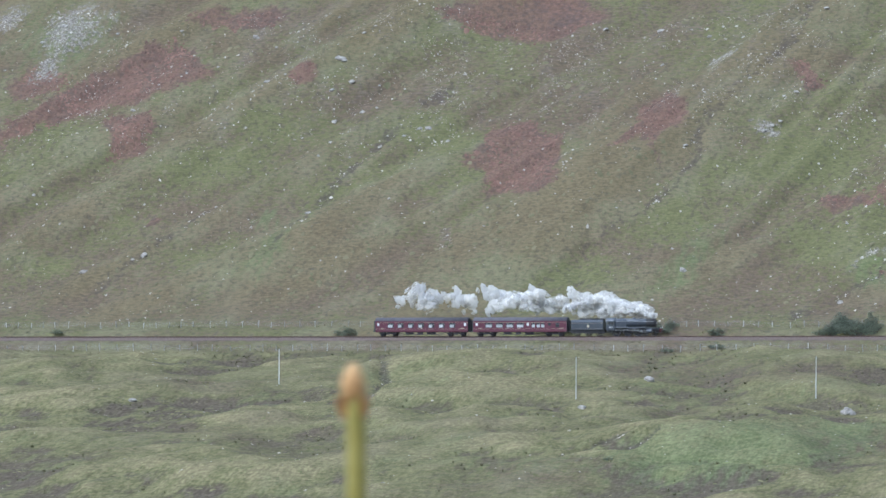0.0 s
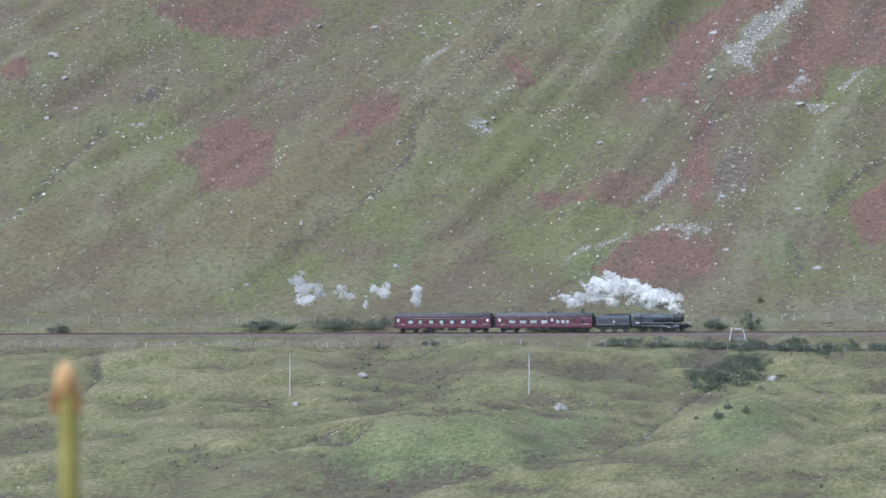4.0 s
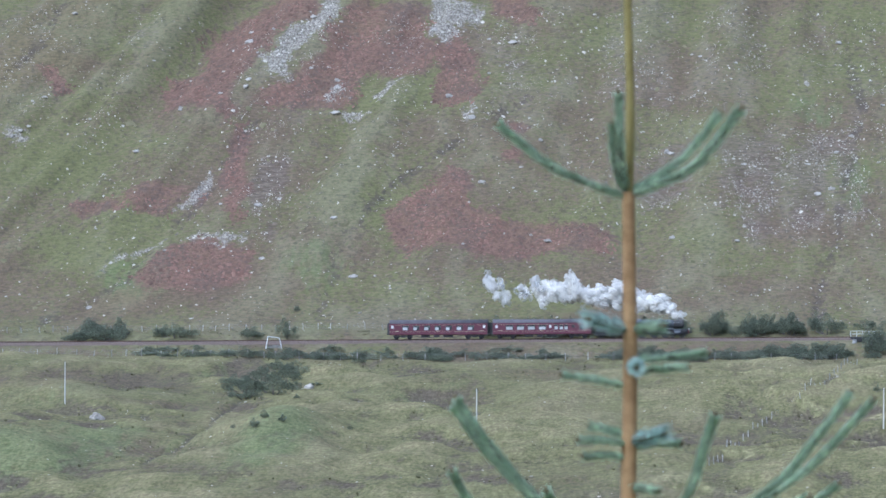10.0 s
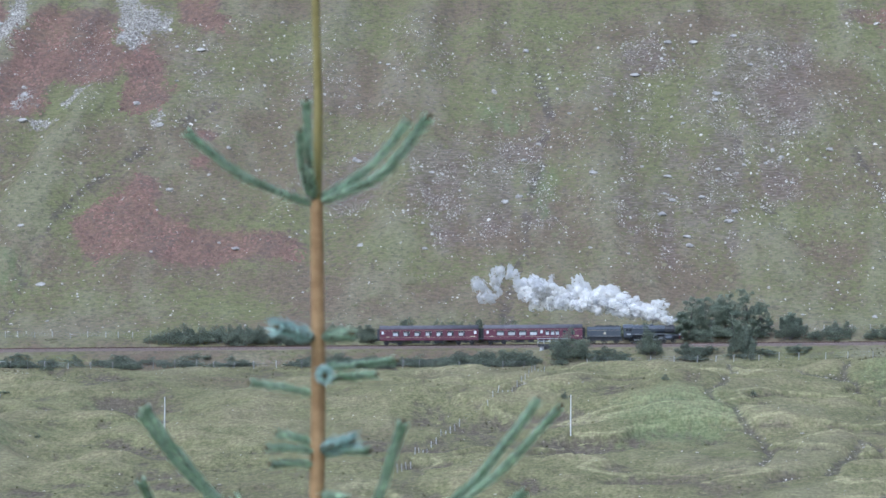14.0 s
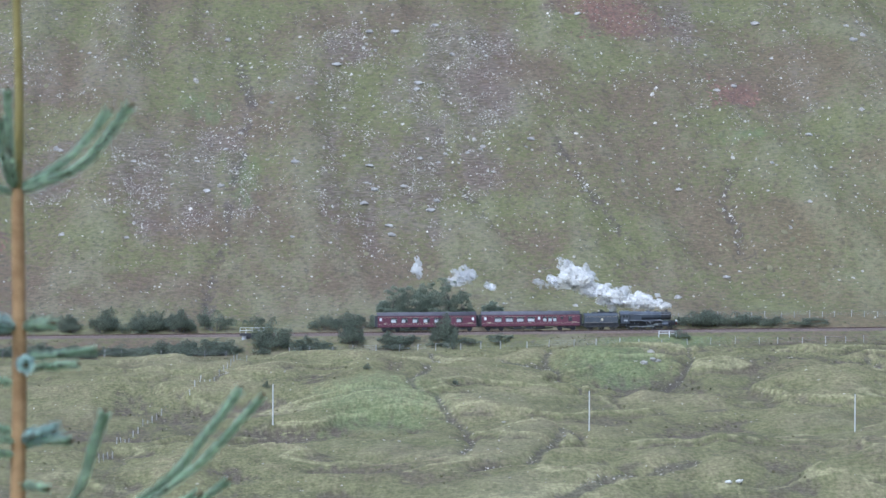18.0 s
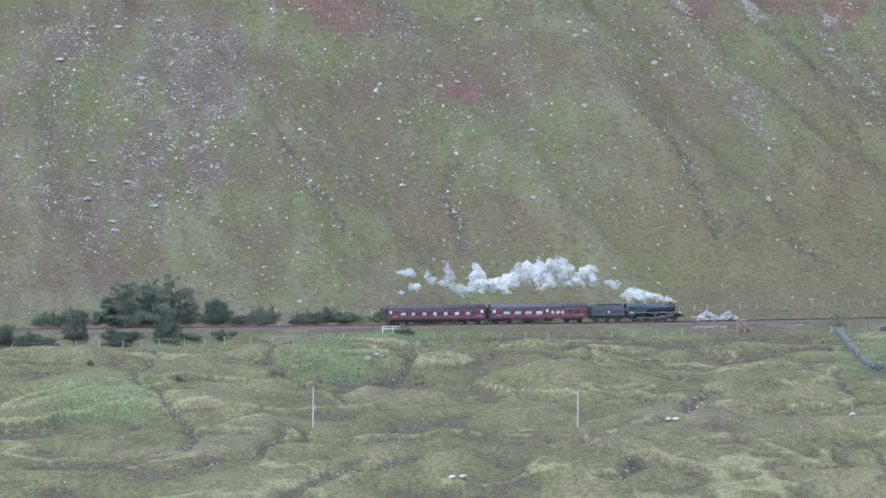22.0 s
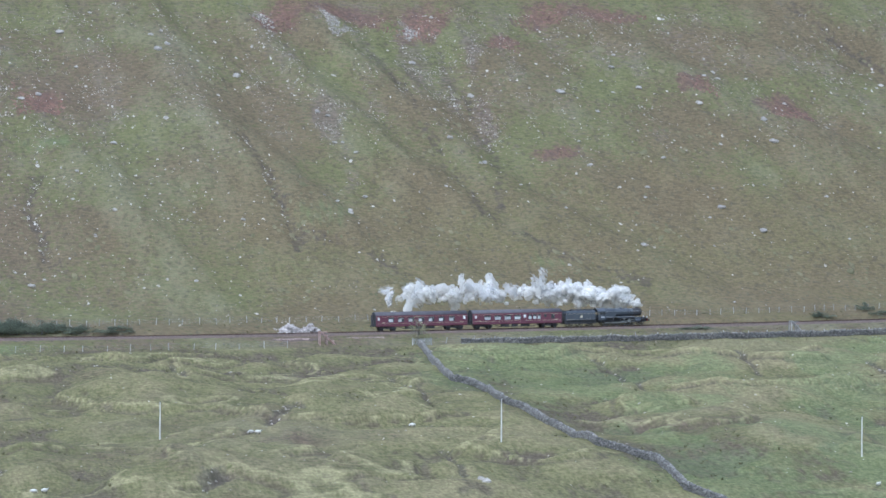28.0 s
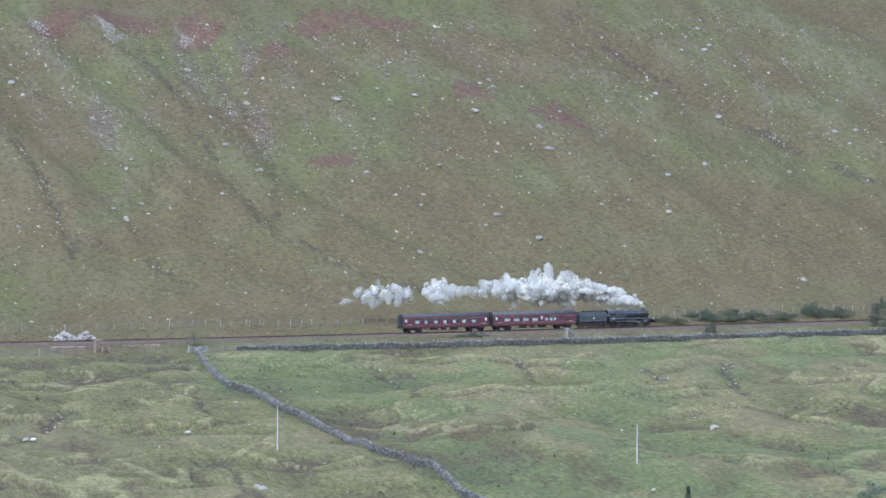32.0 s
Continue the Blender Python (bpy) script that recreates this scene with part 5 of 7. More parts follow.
BUSHES_4 = (
    (-35.9, -13, 5.5, 2.9), (-11.9, -13, 6, 3.3), (-3.1, -14, 5.5, 3.3), (25.5, -9, 2.6, 4.4), (43.7, -8, 2.9, 5.5), (54.1, 9, 3.4, 4),
    (78.9, 9, 4.5, 2.5), (95.8, 9, 5.6, 3.2), (102.6, 9, 5.6, 3.2), (89.5, -9, 2.4, 1.8), (9.8, -9, 4.2, 6.1), (16.6, -9, 2.9, 2),
    (25, -9, 3.1, 6.6), (43, -8, 3.5, 5.7), (53.1, 9, 2.9, 4.9), (32.2, -9, 2.8, 2.4), (79.2, 9, 4.5, 2.3),
)
BUSHES_5 = (
    (93.9, 9, 4.5, 3.4), (99.6, 9, 4, 2.9), (87.1, 9, 3.9, 2.5), (61.2, 9, 5.1, 2.9), (97.6, 9, 6.2, 2.7), (107.8, 9, 5.7, 1.8),
    (116.9, 9, 5.7, 1.4), (270.2, 9, 3.5, 1.2), (286.8, 9, 5.9, 1.9), (298.2, 9, 5.9, 2.1), (308.4, 9, 5.9, 2.1), (291.8, -9, 1.6, 2.8),
    (302.6, 9, 5.9, 2.1), (314.4, 9, 5.9, 2.4), (323.8, 10, 3.6, 3.6), (331.1, 9, 5.4, 2.9), (334, -8, 3.3, 4), (291.2, -10, 1.6, 2.1),
    (342.3, 10, 3, 4.8), (237.3, -6, 3.4, 1.1),
)
# in the open: x, y, half width, height
BUSHES_OPEN = (
    (-104.8, 838.5, 3.6, 3.5), (-101.1, 860.6, 3.2, 3.2), (-104.3, 860.2, 3.2, 3),
    (-103.6, 808.9, 4, 3), (-104.7, 817.3, 4.6, 3.6), (-99.4, 816, 5, 4.6),
    (-99.6, 838.6, 3.1, 3.5), (-108, 827.5, 3.1, 2.5), (-90, 713.3, 1.1, 1.8),
    (-89.3, 720, 0.8, 1.4), (-86.3, 719.3, 1, 1.3), (-94.1, 718.9, 0.5, 0.9),
    (-76.8, 731, 0.5, 1.1), (-93, 795.6, 0.7, 1), (-93.5, 830.8, 1.4, 0.8),
    (-109.2, 934.1, 0.9, 1.6), (25.3, 799.6, 1, 1.4), (40, 790, 0.7, 0.8),
    (7.7, 791, 0.8, 1.6), (40, 790.5, 0.6, 0.8), (-143.6, 668.7, 0.8, 0.7),
)
# trees: x, metres north of the rails, half width, height
TREES = (
    (34, 11, 3.4, 8.3), (36.9, 13, 3.4, 8.6), (40.9, 13, 3.8, 8.6), (45.1, 12, 3.4, 10.4), (47.9, 11, 2.7, 7), (32, 10, 2.5, 5.6),
    (42.4, 10, 3.8, 6.8), (37.9, 10, 3.8, 6.7), (53.7, 11, 2.9, 4.7), (176.5, -9, 2.6, 5.0),
)


def ground_at(x, y):
    if y - float(rail_y(x)) > -290:
        return float(on_ground(x, y))
    return float(ground(np.array([x]), np.array([y]))[0])


def plant_bushes():
    rng = random.Random(31)
    kinds = []

    def put(x, y, w, h, label=""):
        m = Matrix.LocRotScale((x, y, ground_at(x, y) - 0.05), Euler((0, 0, rng.uniform(0, 6.28))), (w * rng.uniform(0.9, 1.1), min(w, 3.0), h * 1.05))
        # a wide bush keeps its length along the line
        if w > 2.5:
            m = Matrix.LocRotScale((x, y, ground_at(x, y) - 0.05), Euler((0, 0, rng.choice((0, 3.14)) + rng.uniform(-0.2, 0.2))), (w, 2.0, h * 1.05))
        if len(kinds) < 6:
            ob = make_bush(50 + len(kinds), m)
            kinds.append(ob)
        else:
            ob = copy_thing(kinds[rng.randrange(6)], Matrix())
            ob.matrix_basis = m
        if label:
            ob["label"] = label

    for x, s, w, h in BUSHES_1 + BUSHES_2 + BUSHES_3 + BUSHES_4 + BUSHES_5:
        y = float(rail_y(x)) + s
        put(x, y, w, h)
        if s < 0 and w > 3.3:
            for k in range(2):
                put(x + rng.uniform(-0.9, 0.9) * w, y + rng.uniform(-6, 4), w * rng.uniform(0.4, 0.6), h * rng.uniform(0.5, 0.8), "low dark green gorse on the railway bank")
        if s > 0 and w > 3:
            put(x + rng.uniform(-0.8, 0.8) * w, y + rng.uniform(1, 4), w * 0.5, h * rng.uniform(0.6, 1.0))
    # tangled scrub between them: how many, from x to x, metres north, height
    for n, x0, x1, s0, s1, h0, h1 in ((34, -74, 50, 7.5, 12, 1.4, 3.4), (9, 52, 77, 8, 11, 1.6, 3.2), (42, -112, 22, -16, -9, 0.8, 2.0), (12, 22, 64, -13, -8, 0.8, 1.8)):
        for k in range(n):
            x = rng.uniform(x0, x1)
            put(x, float(rail_y(x)) + rng.uniform(s0, s1), rng.uniform(1.3, 3.0), rng.uniform(h0, h1), "tangled grey-green scrub along the railway")
    for x, y, w, h in BUSHES_OPEN:
        put(x, y, w, h, "rounded dark gorse bush alone in the pasture" if w < 2 else "")


plant_bushes()


def make_tree(x, s, w, h, seed, bare=False, category="tree"):
    rng = random.Random(seed)
    y = float(rail_y(x)) + s
    name = "alder_tree" if not bare else "small_tree"
    tree = thing(name, pose(x, y, ground_at(x, y) - 0.1), "rounded dark green lineside tree" if not bare else "thin sparse small tree by the railway fence", category, "lineside trees")
    bm = B()
    rod(bm, (0, 0, -0.2), (0.1, 0, h * 0.55), 0.035 * h * 0.5, 0.02 * h * 0.5, 8)
    part("trunk", bm, M_BARK, tree)
    lumps = []
    for k in range(46):
        a, r, z = rng.uniform(0, 6.28), rng.uniform(0.1, 0.95) ** 0.6, rng.uniform(0.04, 0.9)
        r *= w * (1 - 0.8 * max(z - 0.3, 0) ** 0.9)
        lumps.append((r * math.cos(a), r * math.sin(a), z * h, (rng.uniform(0.13, 0.26) * w + 0.15) * (1.1 - 0.45 * z)))
        if k < 9:
            bm = B()
            rod(bm, (0, 0, h * rng.uniform(0.15, 0.45)), (lumps[-1][0] * 0.9, lumps[-1][1] * 0.9, lumps[-1][2]), 0.05, 0.015, 5)
            part("limb", bm, M_BARK, tree)
    v, f = leaf_cloud(lumps, 900 if bare else 10500, 0.10, seed)
    crown = arrays("crown", v, f, M_WILLOW if bare else M_BIRCH)
    crown.parent = tree


for k, (x, s, w, h) in enumerate(TREES):
    make_tree(x, s, w, h, 70 + k, s < 0)
# tops of trees that stand below, nearer than the pasture
for k, (x, y, w, h) in enumerate(((193.0, 548.0, 4.0, 11.4), (197.5, 556.0, 3.5, 12.3), (188.5, 552.0, 3.0, 10.6))):
    make_tree(x, y - float(rail_y(x)), w, h, 90 + k)


def make_boulder(x, y, r, seed, where):
    rng = random.Random(seed)
    bm = B()
    bmesh.ops.create_icosphere(bm, subdivisions=3, radius=1)
    off = Vector((seed * 3.7, seed * 1.3, 0))
    for v in bm.verts:
        n = noise.noise(v.co * 1.1 + off) * 0.4 + noise.noise(v.co * 2.7 + off) * 0.2
        v.co *= 1 + n
        v.co = Vector((round(v.co.x * 3.5) / 3.5, round(v.co.y * 3.5) / 3.5, round(v.co.z * 3.5) / 3.5)) * 0.2 + v.co * 0.8
        v.co = Vector((v.co.x * r, v.co.y * r * 0.9, v.co.z * r * (0.52 if where == "hill grass" else 0.72)))
    ob = link("boulder", bm, M_BOULDER)
    ob.matrix_basis = pose(x, y, ground_at(x, y) + 0.12 * r, rng.uniform(-8, 8) + (22 if where == "hill grass" else 0), rng.uniform(-12, 12), rng.uniform(-30, 30))
    return tagged(ob, "weathered grey boulder lying in the " + where, "boulder", "boulders")


BOULDERS_FIELD = (
    (-122.8, 762.7, 1.23), (-166.8, 812.5, 0.82), (-167.2, 813, 0.82), (-94.5, 827.1, 0.92), (76.6, 833.5, 0.72), (78.8, 842.8, 0.62),
    (79.6, 837.7, 0.52), (231.7, 732.2, 0.85), (136.4, 645.8, 0.65), (-169.1, 766.1, 0.67), (78.7, 838.3, 0.52), (-251, 770.7, 0.7),
    (136.1, 647.9, 0.57),
)
BOULDERS_HILL_1 = (
    (-143.4, 1006.3, 0.75), (-177.7, 998.3, 0.87), (-179.2, 996.5, 0.75), (-176.1, 1000.1, 0.75), (-281.5, 1021.4, 1.04), (-251.1, 998.4, 0.76),
    (-278.8, 990, 0.51), (42.7, 1009.6, 0.99), (16.5, 1004.4, 0.74), (0.8, 989, 0.85), (97, 975.2, 0.96), (158.5, 1020.8, 1.14),
    (139.7, 1000.8, 0.87), (124.2, 967.6, 0.84), (119.2, 960.6, 0.48), (56.2, 989.9, 0.85), (240.2, 971.2, 0.98),
)
BOULDERS_HILL_2 = (
    (175.6, 972.3, 0.73), (209.9, 995.6, 0.75), (119.1, 961.2, 0.48), (180.6, 993.2, 0.74), (175.4, 971.3, 0.85), (209.9, 995.1, 0.75),
    (270.1, 982, 1.13), (289.3, 1034.3, 0.66), (289.6, 981.7, 0.5), (317.6, 1050.5, 0.94), (-143.3, 1006.9, 0.75), (-117.5, 973.9, 0.6),
    (-129.7, 1012.2, 1), (-78.5, 1000.4, 1.23), (-129.3, 1014.8, 0.88), (-155.6, 965, 0.6), (-282.1, 1021.8, 1.17),
)
for k, (x, y, r) in enumerate(BOULDERS_FIELD):
    make_boulder(x, y, r, k + 1, "pasture")
for k, (x, y, r) in enumerate(BOULDERS_HILL_1 + BOULDERS_HILL_2):
    make_boulder(x, y, r * 0.72, k + 40, "hill grass")


def spread_boulders():
    rng = random.Random(77)
    x, y = pick(330, lambda x, s, k: np.clip(0.10 + 0.5 * k["stony"] + 0.5 * k["scree"], 0, 1), -370, 380, 25, 136, 78)
    first = [make_boulder(0, 900, 1.0, 120 + k, "hill grass") for k in range(5)]
    for k in range(len(x)):
        r = rng.choice((0.24, 0.3, 0.36, 0.45, 0.6, 0.75)) * rng.uniform(0.85, 1.15)
        m = Matrix.LocRotScale((x[k], y[k], ground_at(x[k], y[k]) + 0.1 * r), Euler((0.4 + rng.uniform(-0.15, 0.15), rng.uniform(-0.2, 0.2), rng.uniform(-0.6, 0.6))), (r * rng.uniform(0.9, 1.4), r, r))
        if k < 5:
            first[k].matrix_basis = m
        else:
            copy_thing(first[k % 5], Matrix()).matrix_basis = m


spread_boulders()


# ---- poles, fences and walls ----
POLES = (
    (-234.5, 806.1, 6.5), (-173, 779, 7.3), (-132.2, 786.5, 7.2), (-58.2, 752.3, 5.2), (8.2, 746, 6.7),
    (57.4, 718.2, 6.3), (96.3, 696.9, 5.7), (146.7, 683.4, 6.6), (198.6, 666.5, 6),
)


def make_pole(x, y, h):
    p = thing("telegraph_pole", pose(x, y, ground_at(x, y)), "slender pale wooden pole standing in the pasture", "pole", "poles across the pasture")
    bm = B()
    rod(bm, (0, 0, -0.6), (0.03, 0, h), 0.115, 0.08, 10)
    part("shaft", bm, M_POLE, p)
    bm = B()
    rod(bm, (0.03, 0, h), (0.03, 0, h + 0.14), 0.10, 0.02, 10)
    part("cap", bm, M_SOOT, p, "dark metal cap")
    for side in (-0.14, 0.2):
        bm = B()
        lathe(bm, [(0.05, h - 0.35), (0.07, h - 0.28), (0.05, h - 0.2)], "z", (side, 0, 0), 8)
        part("insulator", bm, M_SOOT, p)


for x, y, h in POLES:
    make_pole(x, y, h)


def make_fence(points, height, label, seed, rails=3):
    """Posts at the points, joined by strained wires."""
    rng = random.Random(seed)
    x0, y0 = points[0]
    fence = thing("wire_fence", pose(x0, y0, ground_at(x0, y0)), label, "fence")
    base = fence.matrix_basis.translation
    bm = B()
    box(bm, -0.065, 0.065, -0.065, 0.065, -0.4, 1.0, 0.02)
    first = None
    tops = []
    for x, y in points:
        z = ground_at(x, y)
        h = height * rng.uniform(0.85, 1.12)
        m = Matrix.LocRotScale(Vector((x, y, z)) - base, Euler((rng.gauss(0, 0.05), rng.gauss(0, 0.06), rng.uniform(0, 1.5))), (1, 1, h))
        if first is None:
            first = part("post", bm, M_POST, fence)
            first.matrix_basis = m
        else:
            share("post", first, fence, m)
        tops.append((Vector((x, y, z)) - base, h))
    for k in range(rails):
        at = np.array([(a.x, a.y, a.z + h * (0.35 + 0.28 * k)) for a, h in tops])
        v = (at[:, None] + np.array([(0, 0, 0.006), (0, 0.005, -0.004), (0, -0.005, -0.004)])[None]).reshape(-1, 3)
        i = np.arange(len(v)).reshape(-1, 3)
        j = np.roll(i, -1, 1)
        wire = arrays("wire", v, np.stack([i[:-1], j[:-1], j[1:], i[1:]], -1).reshape(-1, 4), M_WIRE)
        wire.parent = fence


def line_posts(d0, d1, step_, s, seed, gaps=()):
    rng = random.Random(seed)
    out, d = [], d0
    while d < d1:
        p, q = rail_at(d), rail_at(d + 1)
        u = (q - p).normalized()
        off = s + 0.6 * math.sin(d / 23)
        x, y = p.x - u.y * off, p.y + u.x * off
        if not any(a < x < b for a, b in gaps):
            out.append((x, y))
        d += step_ * rng.uniform(0.8, 1.2)
    return out


make_fence(line_posts(-330, -110, 3.4, -15.5, 1), 1.35, "bleached post-and-wire fence below the railway", 1)
make_fence(line_posts(-108, 2, 4.0, -17.0, 2), 1.4, "bleached post-and-wire fence below the railway bushes", 2)
make_fence(line_posts(13, 150, 4.3, -15.0, 3), 1.35, "bleached post-and-wire fence along the pasture edge", 3)
make_fence(line_posts(-330, -40, 3.1, 14.5, 4), 1.25, "grey post-and-wire fence at the hill foot", 4)
make_fence(line_posts(40, 200, 3.1, 16.0, 5), 1.25, "grey post-and-wire fence at the hill foot", 5)
make_fence(line_posts(196, 372, 2.8, 14.5, 6), 1.25, "grey post-and-wire fence above the curve", 6)
make_fence(line_posts(176, 350, 5.0, -12.6, 8), 1.45, "bleached posts rising behind the stone wall", 8)
FIELD_FENCE = (
    (4.6, 877), (0.3, 830), (-5.5, 784.5), (-10.2, 773.9), (-14.2, 734.9), (-18.2, 682.3),
)


def bent(points, pitch):
    out = []
    for (x0, y0), (x1, y1) in zip(points, points[1:]):
        n = max(1, int(math.hypot(x1 - x0, y1 - y0) / pitch))
        out += [(x0 + (x1 - x0) * k / n, y0 + (y1 - y0) * k / n) for k in range(n)]
    return out + [points[-1]]


make_fence(bent(FIELD_FENCE, 6.5), 1.2, "old post-and-wire fence running down the pasture", 7)

def make_wall(points, height, width, label, seed, pitch=0.36):
    """A dry-stone wall: a rubble core with coursed stones and copes on it."""
    rng = np.random.default_rng(seed)
    line = bent(points, 0.5)
    p = np.array(line)
    t = np.gradient(p, axis=0)
    t /= np.linalg.norm(t, axis=1)[:, None]
    nrm = np.stack([-t[:, 1], t[:, 0]], -1)
    z = ground(p[:, 0], p[:, 1])
    wall = thing("dry_stone_wall", pose(p[0, 0], p[0, 1], z[0]), label, "stone wall")
    base = np.array([p[0, 0], p[0, 1], z[0]])
    w = width * 0.42
    sec = [(-w, -0.4), (-w * 0.75, height * 0.9), (w * 0.75, height * 0.9), (w, -0.4)]
    dip = 1 + 0.12 * wave(np.arange(len(p)) / 7.0, np.zeros(len(p)), seed)
    v = np.stack([np.concatenate([p + nrm * o, (z + h * (dip if h > 0 else 1))[:, None]], 1) for o, h in sec], 1) - base
    i = np.arange(len(p) * 4).reshape(-1, 4)
    j = np.roll(i, -1, 1)
    core = arrays("core", v.reshape(-1, 3), np.stack([i[:-1], j[:-1], j[1:], i[1:]], -1).reshape(-1, 4), M_WALLCORE)
    core.parent = wall
    vs = []
    length = np.arange(0, len(p) - 1, pitch / 0.5)
    for side in (-1, 1, 0):
        for c in range(5 if side else 1):
            k = length + rng.uniform(0, 0.7, len(length))
            q = np.stack([np.interp(k, np.arange(len(p)), a) for a in (p[:, 0], p[:, 1], z)], -1)
            n2 = np.stack([np.interp(k, np.arange(len(p)), a) for a in (nrm[:, 0], nrm[:, 1])], -1)
            h = (0.1 + (height - 0.1) * (c + 0.3) / 5) if side else height + 0.02
            q[:, :2] += n2 * side * width * (0.46 - 0.02 * c)
            q[:, 2] += h * (1 + 0.12 * wave(k / 7.0, 0 * k, seed))
            r = rng.uniform(0.09, 0.19, len(k)) * (1.25 if not side else 1)
            s = ICO[None] * (1 + rng.uniform(-0.3, 0.3, (len(k), 12, 1))) * np.stack([r * 1.3, r * 1.1, r * (0.75 if side else 1.0)], -1)[:, None]
            vs.append((s + q[:, None] - base).reshape(-1, 3))
    v = np.concatenate(vs)
    f = (ICO_FACES[None] + 12 * np.arange(len(v) // 12)[:, None, None]).reshape(-1, 3)
    st = tagged(arrays("stones", v, f, M_WALLSTONE), kind="stuff")
    st.parent = wall


M_WALLSTONE = surface("wall_stone", (0.135, 0.126, 0.110), (0.275, 0.260, 0.230), 1.4, 0.9, per="island", spread=0.8)
M_WALLCORE = surface("wall_rubble", (0.11, 0.105, 0.098), (0.19, 0.18, 0.168), 3.0, 0.95, bump=0.8)
make_wall(WALL_LINE, 1.1, 0.6, "grey dry-stone wall running down through the pasture", 5)
make_wall(line_posts(183, 352, 6.0, -14.5, 9), 1.15, 0.6, "grey dry-stone wall along the railway curve", 6)


# ---- lineside structures ----
def lineside(d, s):
    """A pose on the line's side: x along the line."""
    p, q = rail_at(d), rail_at(d + 1)
    u = (q - p).normalized()
    x, y = p.x - u.y * s, p.y + u.x * s
    return pose(x, y, ground_at(x, y), 0, 0, math.degrees(math.atan2(u.y, u.x)))


def make_culvert():
    c = thing("culvert_railing", lineside(-109.2, -8.5), "white painted railing round a culvert mouth", "railing")
    bm = B()
    rod(bm, (-1.7, 0, -0.5), (-1.25, 0, 2.4), 0.09, seg=8)
    part("post", bm, M_WHITE, c)
    bm = B()
    rod(bm, (1.7, 0, -0.5), (1.0, 0, 2.2), 0.09, seg=8)
    part("post", bm, M_WHITE, c)
    bm = B()
    rod(bm, (-1.25, 0, 2.4), (1.0, 0, 2.2), 0.07, seg=8)
    part("top_rail", bm, M_WHITE, c)
    bm = B()
    box(bm, -1.3, 1.3, 0.3, 0.6, -0.3, 0.75, 0.03)
    part("head_wall", bm, M_WALLSTONE, c, "mossy stone head wall")


def make_bridge():
    b = thing("underbridge", lineside(6.4, -5.2), "small railway underbridge with pale splayed wing walls", "bridge")
    conc = surface("pale_concrete", (0.25, 0.245, 0.235), (0.38, 0.37, 0.35), 1.2, 0.9)
    for s in (-1, 1):
        bm = B()
        box(bm, min(s * 1.7, s * 2.5), max(s * 1.7, s * 2.5), -0.3, 3.0, -3.0, 0.9, 0.05)
        part("abutment", bm, conc, b, "pale concrete abutment")
        bm = B()
        reach = 4.6 if s > 0 else 2.9
        a = [(s * 2.1, -0.3), (s * 2.5, -0.3), (s * reach, -3.6), (s * (reach - 0.4), -3.6)]
        lo = [bm.verts.new((x, y, -3.2)) for x, y in a]
        hi = [bm.verts.new((x, y, 0.4 if y > -1 else -0.9)) for x, y in a]
        for k in range(4):
            bm.faces.new((lo[k], lo[(k + 1) % 4], hi[(k + 1) % 4], hi[k]))
        bm.faces.new(hi)
        bmesh.ops.recalc_face_normals(bm, faces=bm.faces)
        part("wing_wall", bm, conc, b, "sloping pale wing wall")
    bm = B()
    box(bm, -2.9, 2.9, -0.4, 0.1, 0.75, 1.25, 0.03)
    part("girder", bm, M_SOOT, b, "dark steel girder")
    # solid dark panel that stands for the shade inside the opening
    bm = B()
    box(bm, -1.7, 1.7, 1.2, 1.4, -3, 0.8)
    part("void", bm, M_SOOT, b, "dark panel painted as the shade under the deck")
    for k in range(6):
        bm = B()
        box(bm, -2.9 + k * 1.16 - 0.04, -2.9 + k * 1.16 + 0.04, -0.3, -0.22, 1.25, 2.35)
        part("baluster", bm, M_WHITE, b)
    for z in (1.75, 2.3):
        bm = B()
        box(bm, -3.0, 3.0, -0.31, -0.25, z, z + 0.08)
        part("hand_rail", bm, M_WHITE, b)


def make_barrier(d, s, w, label):
    b = thing("white_barrier", lineside(d, s), label, "barrier")
    for x in (-w / 2, w * 0.1, w / 2):
        bm = B()
        box(bm, x - 0.06, x + 0.06, -0.06, 0.06, -0.4, 1.25)
        part("post", bm, M_WHITE, b)
    for z in (0.7, 1.15):
        bm = B()
        box(bm, -w / 2, w / 2, -0.1, -0.06, z, z + 0.13)
        part("rail", bm, M_WHITE, b)


def make_stile(d, s, label, mat, w=3.4, h=2.5):
    """Timber crossing steps with handrails: a ladder of treads between two slanting strings."""
    g = thing("crossing_steps", lineside(d, s), label, "steps")
    for y in (-0.5, 0.5):
        bm = B()
        rod(bm, (-w * 0.35, y, h), (w * 0.55, y, 0.0), 0.09, seg=6)
        part("string", bm, mat, g)
        for x, top in ((-w * 0.42, h + 0.1), (w * 0.02, h * 0.75), (w * 0.45, h * 0.35)):
            bm = B()
            box(bm, x - 0.09, x + 0.09, y - 0.09, y + 0.09, -0.6, top)
            part("post", bm, mat, g)
        bm = B()
        rod(bm, (-w * 0.45, y, h * 0.95), (w * 0.05, y, h * 0.95), 0.07, seg=6)
        part("hand_rail", bm, mat, g)
    for k in range(6):
        bm = B()
        f = k / 5
        box(bm, -w * 0.35 + w * 0.9 * f - 0.16, -w * 0.35 + w * 0.9 * f + 0.16, -0.55, 0.55, h * (1 - f) - 0.05, h * (1 - f) + 0.05)
        part("tread", bm, mat, g)
    return g


